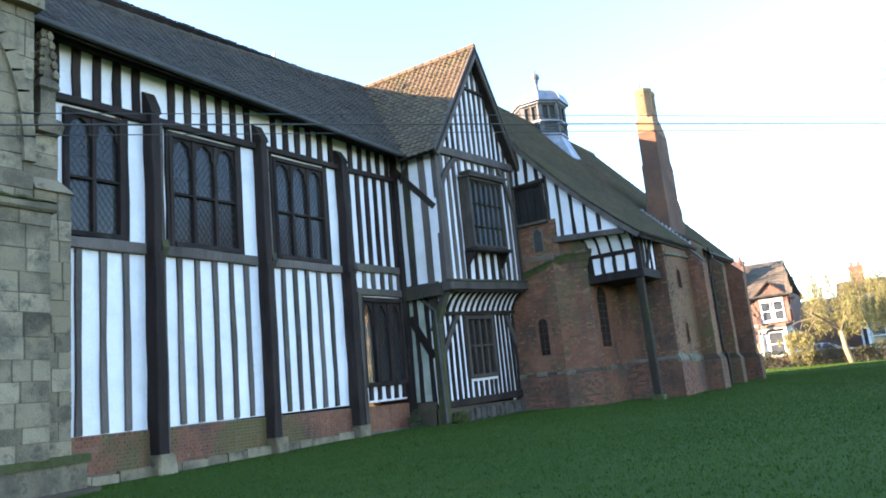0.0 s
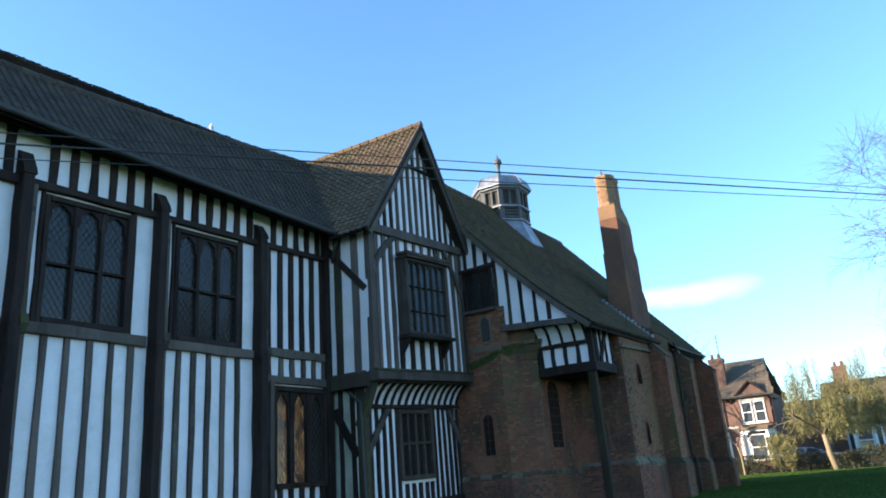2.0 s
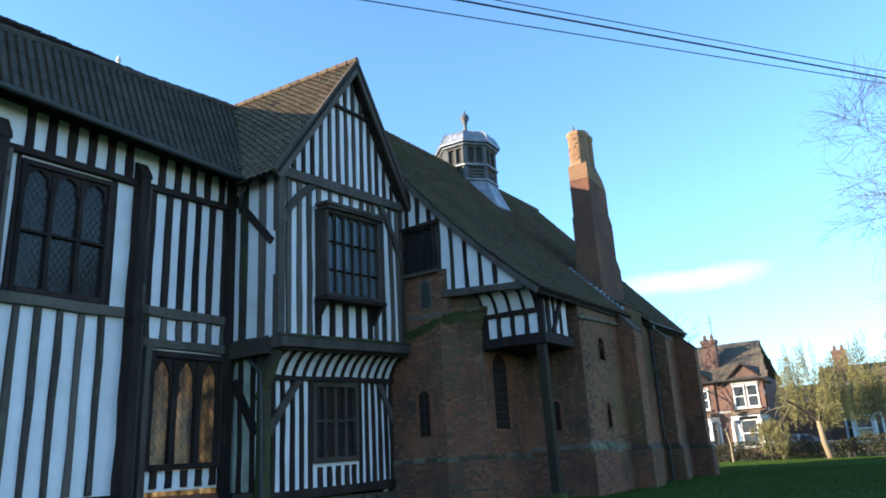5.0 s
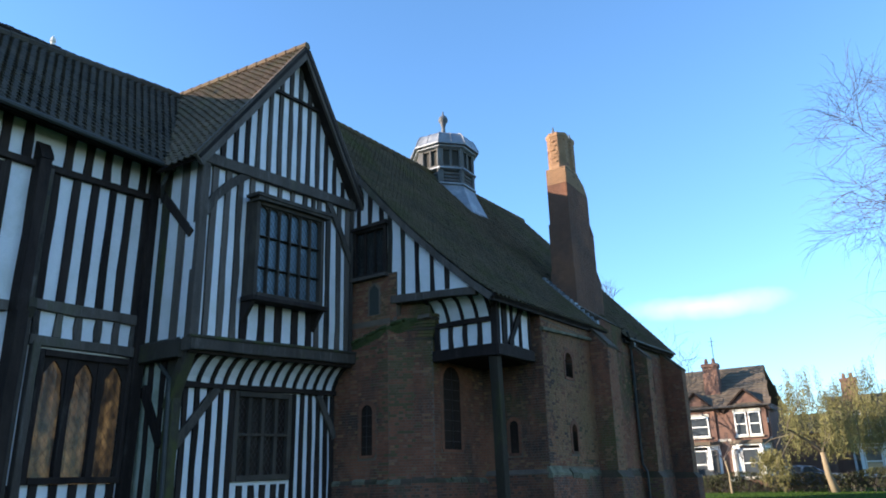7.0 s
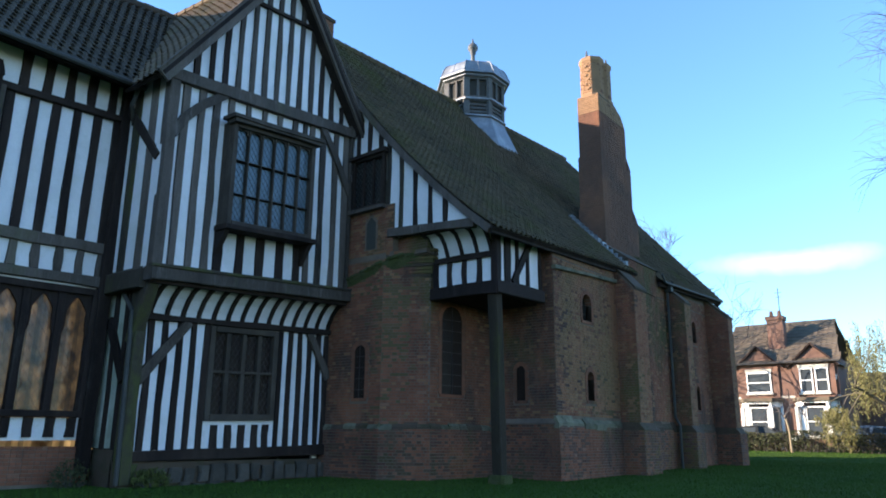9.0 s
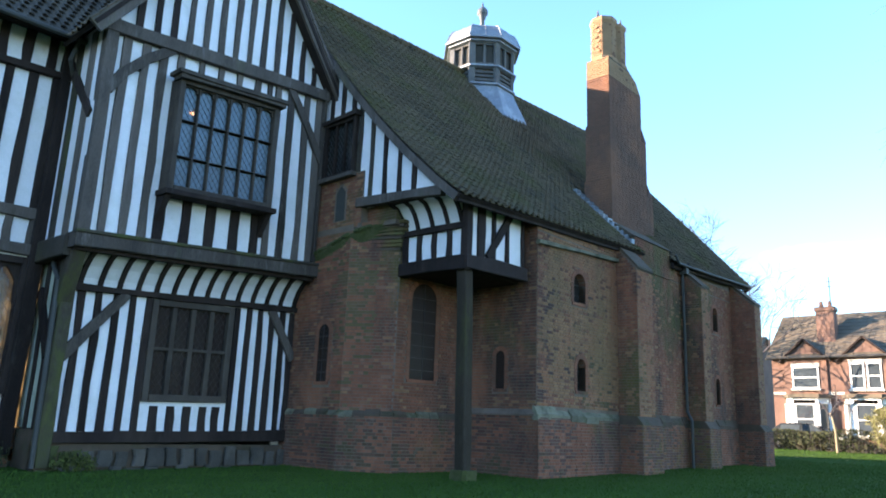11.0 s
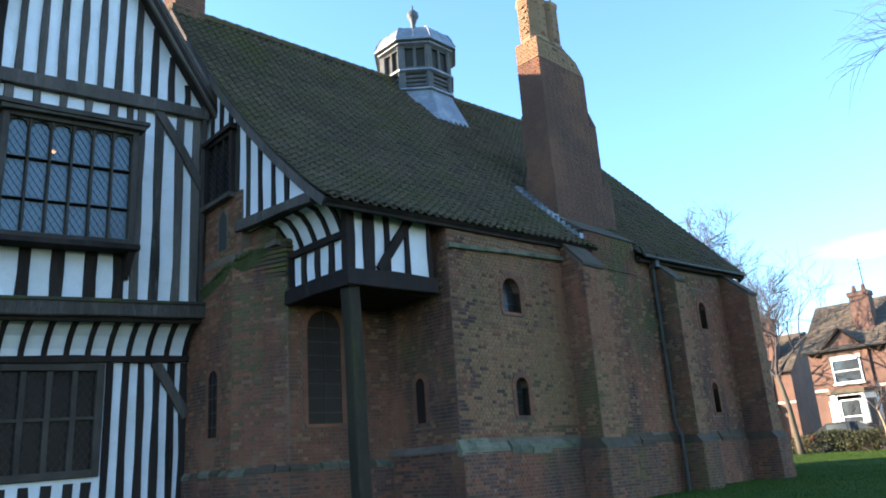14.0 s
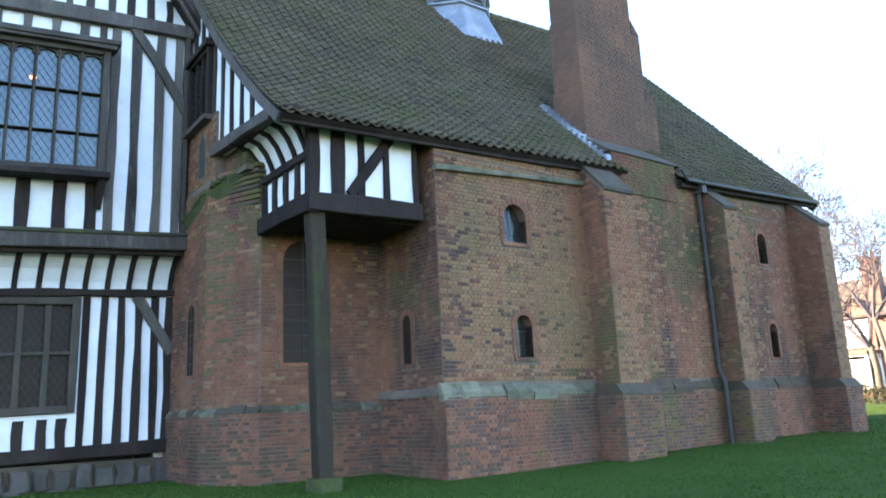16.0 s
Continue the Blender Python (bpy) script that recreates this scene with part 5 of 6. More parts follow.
# the block is solid: a dark arched plate paints the hole's shade
part("opening", Shape().prism([(24.072, 10.48, 5.75), (24.072, 10.18, 5.75), (24.072, 10.18, 6.42), (24.072, 10.33, 6.58), (24.072, 10.48, 6.42)], (0.004, 0, 0)), SHADE_FILL, turret, "flat dark plate painting the shade of a small arched opening")

# timber gable end of the great roof
gable = thing("gable_end", (24.2, 9.8, 5.7), "timber-framed gable end with white panels under the great roof", "gable wall")
GX = 24.12
ga = lambda u, z, o=0.0: (GX - o, u, z)
roof_at = lambda y: EZ0 + (y - EY) * (RZ0 - EZ0) / (12.9 - EY) - hall_sag(0, min(1, max(0, (y - EY) / (12.9 - EY)))) - 0.12
part("wall", Shape().prism([ga(7.45, 5.98), *(ga(y, roof_at(y)) for y in (7.5, 8.2, 8.9, 9.6, 10.3, 11.4)), ga(11.4, 5.98)], (0.15, 0, 0)), PLASTER, gable, "white limewashed panels, green-stained low down")
part("wall", Shape().prism([ga(11.1, 9.0), *(ga(y, roof_at(y)) for y in (11.1, 12.0, 12.9)), ga(16, 9.0)], (0.15, 0, 0)), PLASTER, gable)
timber(gable, "sill_beam", ga(7.2, 5.92, 0.03), ga(9.75, 6.06, 0.03), 0.2, 0.16, TIMBER_GREY, (0, 0, 1))
for y in (8.05, 8.5, 8.95, 9.4, 9.82):
    timber(gable, "stud", ga(y, 6.1), ga(y, max(6.2, roof_at(y))), 0.13, 0.07, TIMBER_GREEN if y > 9.2 else TIMBER, (0, 1, 0))
for y in (10.1, 10.5, 10.9):
    timber(gable, "stud", ga(y, 8.25), ga(y, roof_at(y)), 0.13, 0.07, TIMBER, (0, 1, 0))
# dark sheet on the solid wall paints an unlit room behind the panes
part("window_back", Shape().box(GX - 0.005, 9.95, 6.85, GX + 0.0, 10.98, 8.15), SHADE_FILL, gable)
lights_window(gable, lambda u, z, o=0.0: ga(u, z, o + 0.09), 9.9, 11.0, 6.8, 8.2, 3, [], None, 0.0, TIMBER, 0.06, 0.09, 0.12, label="dark three-light leaded window", step=0.11)
timber(gable, "window_hood", ga(9.82, 8.26, 0.1), ga(11.05, 8.2, 0.1), 0.12, 0.2, TIMBER, (0, 0, 1))
timber(gable, "window_sill", ga(9.85, 6.78, 0.1), ga(11.02, 6.76, 0.1), 0.1, 0.2, TIMBER_GREY, (0, 0, 1))

# oriel on a post
oriel = thing("oriel", (25.5, 7.8, 4.2), "small jettied timber oriel carried on a post", "oriel")
OX0, OX1, OY0 = 24.62, 26.6, 7.0
part("front_wall", Shape().box(OX0, OY0 + 0.02, 4.55, OX1, OY0 + 0.14, 5.88), PLASTER, oriel, "white plaster front")
part("side_wall", Shape().box(OX0 + 0.02, OY0 + 0.14, 4.55, OX0 + 0.14, 8.72, 5.3), PLASTER, oriel)
part("floor_deck", Shape().box(OX0 + 0.1, OY0 + 0.14, 4.4, OX1, 8.6, 4.55), TIMBER, oriel)
part("soffit", Shape().box(24.1, 6.8, 5.88, 26.75, 8.8, 5.92), TIMBER, oriel)
timber(oriel, "sill_beam", (OX0 - 0.08, OY0, 4.52), (OX1 + 0.02, OY0, 4.58), 0.3, 0.2, TIMBER, (0, 0, 1))
timber(oriel, "sill_beam", (OX0, OY0 - 0.05, 4.52), (OX0, 8.8, 4.52), 0.3, 0.2, TIMBER, (0, 0, 1))
timber(oriel, "corner_post", (OX0 + 0.03, OY0 + 0.03, 4.6), (OX0 + 0.03, OY0 + 0.03, 5.86), 0.18, 0.18, TIMBER)
for x, w in ((25.08, 0.24), (25.5, 0.13), (25.98, 0.1), (26.55, 0.08)):
    timber(oriel, "stud", (x, OY0, 4.7), (x, OY0, 5.86), w, 0.06, TIMBER)
timber(oriel, "brace", (25.28, OY0 - 0.03, 4.72), (26.08, OY0 - 0.03, 5.84), 0.17, 0.06, TIMBER)
timber(oriel, "rail", (OX0, OY0, 5.3), (OX0, 8.75, 5.3), 0.13, 0.14, TIMBER, (0, 0, 1))
for y in (7.45, 7.88, 8.3, 8.7):
    timber(oriel, "stud", (OX0, y, 4.66), (OX0, y, 5.25), 0.13, 0.07, TIMBER, (0, 1, 0))
ocove = [(OX0 + 0.03, 5.34), (OX0 - 0.03, 5.5), (OX0 - 0.12, 5.68), (OX0 - 0.26, 5.84), (OX0 - 0.46, 5.9)]
s = curved_sheet([(x, OY0 + 0.1, z) for x, z in ocove], [(x + 0.1, OY0 + 0.1, z + 0.06) for x, z in ocove], (0, 8.75 - OY0 - 0.1, 0))
part("cove", s, PLASTER, oriel, "white curved plaster cove")
for y in (7.12, 7.5, 7.92, 8.34, 8.74):
    curved_timber(oriel, "cove_rib", [(x - 0.03, y, z - 0.02) for x, z in ocove], 0.075, 0.06, TIMBER, (0, 1, 0))
timber(oriel, "supporting_post", (24.83, 7.1, 0.22), (24.74, 7.12, 4.4), 0.24, 0.24, TIMBER_POST, (1, 0, 0), None, 0.012, "tall oak post, green with algae towards its foot")
part("post_base", Shape().bar((24.84, 7.1, -0.1), (24.84, 7.1, 0.5), 0.42, 0.42, (1, 0, 0), 3, 0.02, 0.06, RNG), MOSS, oriel, "mossy block under the post")

# chimney
chim = thing("chimney", (32.5, 7.9, 6.2), "tall stepped brick chimney stack with sunlit flue shafts", "chimney")
CX, CF, CB = 31.42, 7.48, 8.22


def chimney_block(x0, x1, y0, y1, z0, z1, seed, mat_mix=0.15):
    part("stack_stage", Shape().box(x0, y0, z0, x1, y1, z1), MOSSY_BRICK, chim)
    mix = lambda u, z, r: 1 if r.random() < mat_mix else 0
    brick_face(chim, (x0, y0, 0), (1, 0, 0), x1 - x0, z0, z1, mix, [BRICK_SOOT_SHADE, BRICK_BUFF], None, seed=seed)
    brick_face(chim, (x0, y1, 0), (0, -1, 0), y1 - y0, z0, z1, mix, [BRICK_SOOT_SHADE, BRICK_BUFF], None, seed=seed + 1)
    brick_face(chim, (x1, y0, 0), (0, 1, 0), y1 - y0, z0, z1, mix, [BRICK_SOOT_SHADE, BRICK_BUFF], None, seed=seed + 2)


chimney_block(CX, 33.98, CF - 0.02, CB + 0.1, 6.3, 8.3, 50, 0.0)
chimney_block(CX, 33.66, CF, CB + 0.05, 8.3, 10.0, 53, 0.0)
chimney_block(CX, 33.38, CF, CB, 10.0, 11.45, 56, 0.0)
part("stack_base", Shape().box(31.3, HY - 0.03, 5.6, 33.4, CF, 6.45).prism([(31.25, HY - 0.07, 6.45), (31.25, CF + 0.02, 6.45), (31.25, CF + 0.02, 7.05)], (2.35, 0, 0)), MOSSY_BRICK, chim, "sloped brick shoulder at the eaves")
brick_face(chim, (31.3, HY - 0.03, 0), (1, 0, 0), 2.1, 5.6, 6.45, lambda u, z, r: 0, [BRICK], None, seed=60)
for x0, x1, z in ((33.66, 33.98, 8.3), (33.38, 33.66, 10.0)):
    part("offset", Shape().prism([(x1, CF - 0.02, z), (x0, CF - 0.02, z + 0.35), (x0, CF - 0.02, z)], (0, 0.9, 0)), BRICK, chim)
shoulder_top = lambda x: 12.05 if x < 32.6 else (12.05 - (x - 32.6) * 0.45 if x < 33.1 else 11.825 - (x - 33.1) * 1.3)
part("shoulder", Shape().prism([(CX, CF, 11.45), (33.38, CF, 11.45), (33.1, CF, 11.82), (32.6, CF, 12.05), (CX, CF, 12.05)], (0, CB - CF, 0)), MOSSY_BRICK, chim, "weathered stepped shoulder")
# sunlit tan from the shoulder up, above the shadow line
some = lambda u, z, r: 1 if r.random() < 0.94 else 0
brick_face(chim, (CX, CF, 0), (1, 0, 0), 1.9, 11.45, 12.05, some, [BRICK_SOOT_SHADE, CHIMNEY_SUNLIT], lambda u, z, h: z + 0.05 > shoulder_top(CX + u + h), seed=64)
brick_face(chim, (CX, CB, 0), (0, -1, 0), CB - CF, 11.45, 12.05, some, [BRICK_SOOT_SHADE, CHIMNEY_SUNLIT], None, seed=65)
for i, cx in enumerate((31.82, 32.38)):
    part("flue", Shape().lathe(cx, 7.86, [(0.42, 12.03), (0.42, 12.12), (0.37, 12.18), (0.37, 13.26), (0.41, 13.34), (0.41, 13.45)], 8, math.pi / 8), CHIMNEY_SUNLIT, chim, "octagonal brick flue, coloured tan as if sunlit")
    for k in range(8):
        t0, t1 = math.pi / 8 - k * math.tau / 8, math.pi / 8 - (k + 1) * math.tau / 8
        q0, q1 = [(cx + 0.37 * math.cos(t), 7.86 + 0.37 * math.sin(t)) for t in (t1, t0)]
        d = Vector((q1[0] - q0[0], q1[1] - q0[1], 0))
        brick_face(chim, (*q0, 0), d, d.length, 12.2, 13.24, some, [BRICK_SOOT_SHADE, CHIMNEY_SUNLIT], None, seed=70 + k)
for x, y in ((31.5, 7.86), (32.4, 7.6), (32.7, 7.95)):
    part("flue_stub", Shape().lathe(x, y, [(0.07, 13.42), (0.06, 13.5), (0.035, 13.56), (0.02, 13.68)], 6), LEAD_DARK, chim)
for cx in (31.82, 32.38):
    for k in range(6):
        part("diaper_brick", Shape().box(cx - 0.385, 7.78 + 0.09 * (k % 2), 12.3 + k * 0.156, cx - 0.36, 7.86 + 0.09 * (k % 2), 12.365 + k * 0.156), CHIMNEY_SUNLIT, chim)
s = Shape()
for k in range(13):
    f = k / 13
    y = CF - 0.75 + (CB + 1.1 - CF) * f
    z = 6.0 + (y - 6.57) * 1.107 - 0.237 * math.sin(math.pi * (y - 6.57) / 6.33) ** 0.8 + 0.08
    s.box(CX - 0.26, y, z, CX + 0.0, y + 0.13, z + 0.13)
part("flashing", s, LEAD, chim, "stepped pale lead flashing", kind="stuff")

# louvred cupola
cup = thing("cupola", (32.25, 12.9, 12.3), "octagonal lead-covered louvre cupola with domed cap and finial", "cupola")
CUX, CUY, T8 = 32.18, 12.9, math.pi / 8
STONE_PALE = material("pale_painted_pipe", (0.6, 0.58, 0.54), 0.7, 0.1, 3, 30, 0.1)
GREY_BOARD = material("weathered_grey_board", (0.105, 0.1, 0.1), 0.85, 0.35, 2.5, 50, 0.4, (0.09, 0.075, 0.065), 0.6, 2.0, island=0.4)
part("skirt", Shape().lathe(CUX, CUY, [(1.72, 11.2), (1.4, 11.9), (1.22, 12.3), (1.15, 12.5)], 8, T8), LEAD, cup, "pale crinkled lead skirt")
part("lower_drum", Shape().lathe(CUX, CUY, [(1.06, 12.48), (1.06, 13.14)], 8, T8), GREY_BOARD, cup, "boarded lower stage")
# solid near-black drum paints the shade inside the lantern
part("lantern_core", Shape().lathe(CUX, CUY, [(1.06, 13.12), (1.06, 14.14)], 8, T8), SHADE_FILL, cup)
for z, r in ((12.5, 1.12), (13.14, 1.15), (14.06, 1.17)):
    part("cornice", Shape().lathe(CUX, CUY, [(r, z - 0.06), (r + 0.12, z - 0.01), (r + 0.12, z + 0.04), (r, z + 0.1)], 8, T8), LEAD, cup, "moulded lead cornice")
dome = [(1.4, 14.2), (1.34, 14.32), (1.27, 14.5), (1.17, 14.66), (1.0, 14.76), (0.5, 14.8), (0.16, 14.86)]
for k in range(8):
    t = T8 + k * math.tau / 8
    c, c2 = [(CUX + 1.11 * math.cos(q), CUY + 1.11 * math.sin(q)) for q in (t, t + math.tau / 8)]
    way = (c2[0] - c[0], c2[1] - c[1], 0)
    part("lantern_post", Shape().bar((*c, 12.5), (*c, 14.1), 0.24, 0.12, way, 1, 0, 0.02), GREY_BOARD, cup)
    q = (c[0] + way[0] * 0.5, c[1] + way[1] * 0.5)
    part("mullion", Shape().bar((*q, 13.2), (*q, 14.05), 0.1, 0.1, way, 1, 0, 0.015), GREY_BOARD, cup)
    for z in (13.25, 14.0):
        part("light_rail", Shape().bar((*(c[i] + way[i] * 0.1 for i in (0, 1)), z), (*(c[i] + way[i] * 0.9 for i in (0, 1)), z), 0.1, 0.08, (0, 0, 1)), GREY_BOARD, cup)
    for z in (12.68, 12.82, 12.96):
        part("louvre_board", Shape().bar((*(c[i] + way[i] * 0.1 for i in (0, 1)), z), (*(c[i] + way[i] * 0.9 for i in (0, 1)), z), 0.1, 0.06, (0, 0, 1), 1, 0, 0.02), GREY_BOARD, cup)
    part("dome_rib", Shape().tube([(CUX + r * math.cos(t), CUY + r * math.sin(t), z) for r, z in dome], 0.028, 6), LEAD, cup)
    m8 = t + math.pi / 8
    part("lead_seam", Shape().tube([(CUX + r * 0.924 * math.cos(m8), CUY + r * 0.924 * math.sin(m8), z + 0.005) for r, z in dome[:-1]], 0.014, 5), LEAD, cup)
part("dome", Shape().lathe(CUX, CUY, [(1.2, 14.1), (1.41, 14.13), (1.41, 14.19), *dome[1:]], 8, T8), LEAD, cup, "bright lead domed cap")
part("finial", Shape().lathe(CUX, CUY, [(0.24, 14.8), (0.14, 14.98), (0.09, 15.2), (0.075, 15.5), (0.12, 15.55), (0.1, 15.6), (0.18, 15.7), (0.2, 15.78), (0.18, 15.88), (0.1, 15.97), (0.045, 16.0), (0.035, 16.1), (0.01, 16.2)], 12), LEAD_DARK, cup, "ball finial on a tapering stem", smooth=True)

# stack on the ridge behind the gabled bay, and a pale vent on the rear slope
rear = thing("ridge_chimney", (24.42, 13.1, 12.3), "short orange brick chimney on the ridge behind the gable", "chimney")
part("stack", Shape().box(24.04, 12.8, 12.2, 24.8, 13.5, 13.24).box(24.0, 12.76, 13.24, 24.84, 13.54, 13.34), MOSSY_BRICK, rear)
for o, d, L in (((24.04, 12.8, 0), (1, 0, 0), 0.76), ((24.04, 13.5, 0), (0, -1, 0), 0.7), ((24.8, 12.8, 0), (0, 1, 0), 0.7)):
    brick_face(rear, o, d, L, 12.3, 13.23, lambda u, z, r: 0, [BRICK_SOOT_SHADE], None, seed=90)
single("vent_pipe", Shape().lathe(17.92, 16.53, [(0.06, 10.2), (0.055, 13.05), (0.08, 13.08), (0.07, 13.16), (0.02, 13.24)], 8), STONE_PALE, "slim pale vent pipe behind the wing roof", "vent")


# ---- ground ----
def ground_sheet():
    xs = sorted({*np.arange(-30, 80.1, 1.5), *(-4000, -1500, -600, -200, -80, 110, 200, 600, 1500, 4000)})
    ys = sorted({*np.arange(-30, 40.1, 1.5), *(-4000, -1500, -600, -200, -80, 60, 110, 200, 600, 1500, 4000)})
    s = Shape()
    s.v = [(float(x), float(y), ground_z(x, y)) for y in ys for x in xs]
    n = len(xs)
    s.f = [(j * n + i, j * n + i + 1, j * n + n + i + 1, j * n + n + i) for j in range(len(ys) - 1) for i in range(n - 1)]
    return s


g = ground_sheet()
me = bpy.data.meshes.new("ground")
me.from_pydata(g.v, [], g.f)
me.materials.append(GRASS)
me.polygons.foreach_set("use_smooth", [True] * len(me.polygons))
tagged(new("ground", me), "short green winter lawn", "lawn", kind="structure")


# ---- stone bay at the wing's near end ----
porch = thing("stone_bay", (6.4, 12.0, 0.0), "weathered limestone bay with buttress and crocketed pinnacle", "building")


def ashlar(x0, x1, y0, y1, z0, z1, seed):
    """Squared stone blocks laid in courses round a core; each block is a part."""
    rng = random.Random(seed)
    part("core", Shape().box(x0 + 0.02, y0 + 0.02, z0, x1 - 0.02, y1, z1), MORTAR, porch)
    z = z0
    while z < z1 - 0.05:
        h = min(rng.uniform(0.24, 0.4), z1 - z)
        cuts = [x0]
        while cuts[-1] < x1 - 0.02:
            cuts.append(min(x1, cuts[-1] + rng.uniform(0.3, 0.6)))
        if len(cuts) > 2 and cuts[-1] - cuts[-2] < 0.15:
            cuts.pop(-2)
        for a, b in zip(cuts, cuts[1:]):
            s = Shape().bar(((a + b) / 2, (y0 + y1) / 2, z + 0.006), ((a + b) / 2, (y0 + y1) / 2, z + h - 0.006), b - a - 0.012, y1 - y0 + rng.uniform(-0.02, 0.02), (1, 0, 0), 1, 0, 0.015)
            part("stone", s, STONE, porch)
        z += h


ashlar(7.0, 7.68, 12.05, 12.55, 0.75, 5.3, 1)
ashlar(7.0, 7.5, 12.15, 12.55, 5.3, 6.4, 2)
ashlar(6.0, 7.0, 11.55, 12.5, 0.75, 4.7, 3)
ashlar(6.2, 6.85, 11.8, 12.5, 4.85, 9.5, 4)
ashlar(3.0, 6.2, 12.0, 12.55, 0.75, 9.0, 5)
part("plinth", Shape().prism([(5.8, 11.35, -0.2), (7.85, 11.9, -0.2), (7.85, 12.6, -0.2), (5.8, 12.6, -0.2)], (0, 0, 0.85)), STONE, porch, "moss-topped stone plinth")
part("plinth_cap", Shape().prism([(5.75, 11.3, 0.64), (7.9, 11.86, 0.64), (7.9, 12.6, 0.64), (5.75, 12.6, 0.64)], (0, 0, 0.13)), MOSS, porch)
part("string_course", Shape().bar((5.9, 11.6, 4.78), (7.05, 11.6, 4.78), 0.16, 0.3, (0, 0, 1), 4, 0.01, 0.04, RNG), STONE, porch)
part("ledge_moss", Shape().bar((5.95, 11.56, 4.875), (7.03, 11.56, 4.875), 0.05, 0.26, (0, 0, 1), 6, 0.02, 0.015, RNG), MOSS, porch)
part("foot_ledge", Shape().prism([(5.6, 11.1, -0.2), (7.95, 11.68, -0.2), (8.1, 12.3, -0.2), (5.6, 12.4, -0.2)], (0, 0, 0.42)), MOSSY_BRICK, porch, "mossy lower footing")
part("offset", Shape().prism([(7.0, 12.0, 5.25), (7.72, 12.0, 5.25), (7.5, 12.15, 5.5), (7.0, 12.15, 5.5)], (0, 0.4, 0)), STONE, porch)
part("pinnacle", Shape().lathe(7.25, 12.2, [(0.3, 6.3), (0.34, 6.45), (0.3, 6.55), (0.2, 6.6), (0.19, 7.1), (0.27, 7.15), (0.24, 7.28), (0.15, 7.35), (0.1, 8.1), (0.04, 8.45)], 4, math.pi / 4), STONE, porch, "crocketed stone pinnacle")
for k in range(5):
    for q in range(4):
        t = math.pi / 4 + q * math.pi / 2
        r = 0.19 - 0.025 * k
        part("crocket", Shape().lathe(7.25 + r * math.cos(t), 12.2 + r * math.sin(t), [(0.05, 7.36 + k * 0.19), (0.085, 7.43 + k * 0.19), (0.02, 7.53 + k * 0.19)], 5), STONE, porch)
s = Shape()
for i in range(10):
    t0, t1 = math.pi / 2 * i / 10, math.pi / 2 * (i + 1.1) / 10
    s.bar((6.75 - 1.2 * (1 - math.cos(t0)), 11.85, 5.6 + 2.6 * math.sin(t0)), (6.75 - 1.2 * (1 - math.cos(t1)), 11.85, 5.6 + 2.6 * math.sin(t1)), 0.2, 0.25, (1, 0, 0))
part("arch_moulding", s, STONE, porch, "worn moulded stone arch")
part("cornice", Shape().box(5.5, 11.5, 8.6, 6.95, 12.5, 8.85).box(5.5, 11.6, 8.35, 6.9, 12.5, 8.6), STONE, porch)

# ---- overhead wires ----
for p, q, r in (((10, 0.795, 4.167), (20, -5.58, 5.10), 0.004), ((10, 0.657, 4.031), (20, -5.571, 4.998), 0.007), ((10, 0.72, 3.965), (20, -6.0, 4.80), 0.004)):
    p, q = Vector(p), Vector(q)
    pts = [p + (q - p) * k for k in (-1.72, -1.0, -0.5, 0, 0.5, 1, 1.5, 2, 3.0, 3.6)]
    single("overhead_wire", Shape().tube(pts, r, 6), IRON, "thin dark overhead cable strung across the lawn", "cable", "structure", "overhead wires")
pole_at = Vector((10, 0.72, 4.0)) + Vector((10, -6.3, 0.95)) * 3.6
single("utility_pole", Shape().tube([(pole_at.x, pole_at.y, -0.6), (pole_at.x, pole_at.y, 8.2)], [0.16, 0.11], 10), TIMBER_GREY, "round wooden utility pole standing in the lawn", "pole")

# ---- far side of the lawn: houses, hedge, trees, cars ----
HOUSE_BRICK = material("victorian_red_brick", (0.155, 0.088, 0.068), 0.9, 0.25, 1.5, 30, 0.2, (0.24, 0.12, 0.08), 0.6, 0.8)
WHITE_PAINT = material("white_painted_wood", (0.78, 0.78, 0.76), 0.5, 0.05, 2, 20, 0.0)
HOUSE_TILE = material("brown_concrete_tile", (0.13, 0.098, 0.07), 0.85, 0.3, 1.0, 20, 0.3, (0.09, 0.085, 0.06), 0.6, 0.6, island=0.35)
HOUSE_GLASS = material("house_window_glass", (0.05, 0.06, 0.07), 0.08, 0.3, 0.8, 5, 0.0, spec=0.6)
STONE_TRIM = material("pale_stone_trim", (0.5, 0.46, 0.4), 0.85, 0.12, 2, 30, 0.1)
CAR_BLUE = material("blue_grey_car_paint", (0.09, 0.13, 0.2), 0.25, 0.1, 1, 10, 0.0, spec=0.6)
CAR_DARK = material("black_car_paint", (0.02, 0.021, 0.025), 0.25, 0.1, 1, 10, 0.0, spec=0.6)
TYRE = material("tyre_rubber", (0.02, 0.02, 0.02), 0.85, 0.2, 5, 40, 0.1)
RED_LENS = material("red_lamp_lens", (0.4, 0.02, 0.02), 0.3, 0.05, 5, 40, 0.0)
BARK = material("grey_brown_bark", (0.105, 0.085, 0.062), 0.9, 0.35, 3, 40, 0.6, (0.09, 0.1, 0.05), 0.5, 2.0)
BARK_PALE = material("pale_bark", (0.24, 0.185, 0.12), 0.9, 0.25, 3, 40, 0.4)
TWIG = material("purple_brown_twigs", (0.075, 0.062, 0.064), 0.9, 0.25, 3, 40, 0.0)
WILLOW = material("golden_willow_leaves", (0.16, 0.142, 0.052), 0.8, 0.35, 1.0, 9, 0.0, (0.12, 0.118, 0.045), 0.8, 0.8, island=0.7)
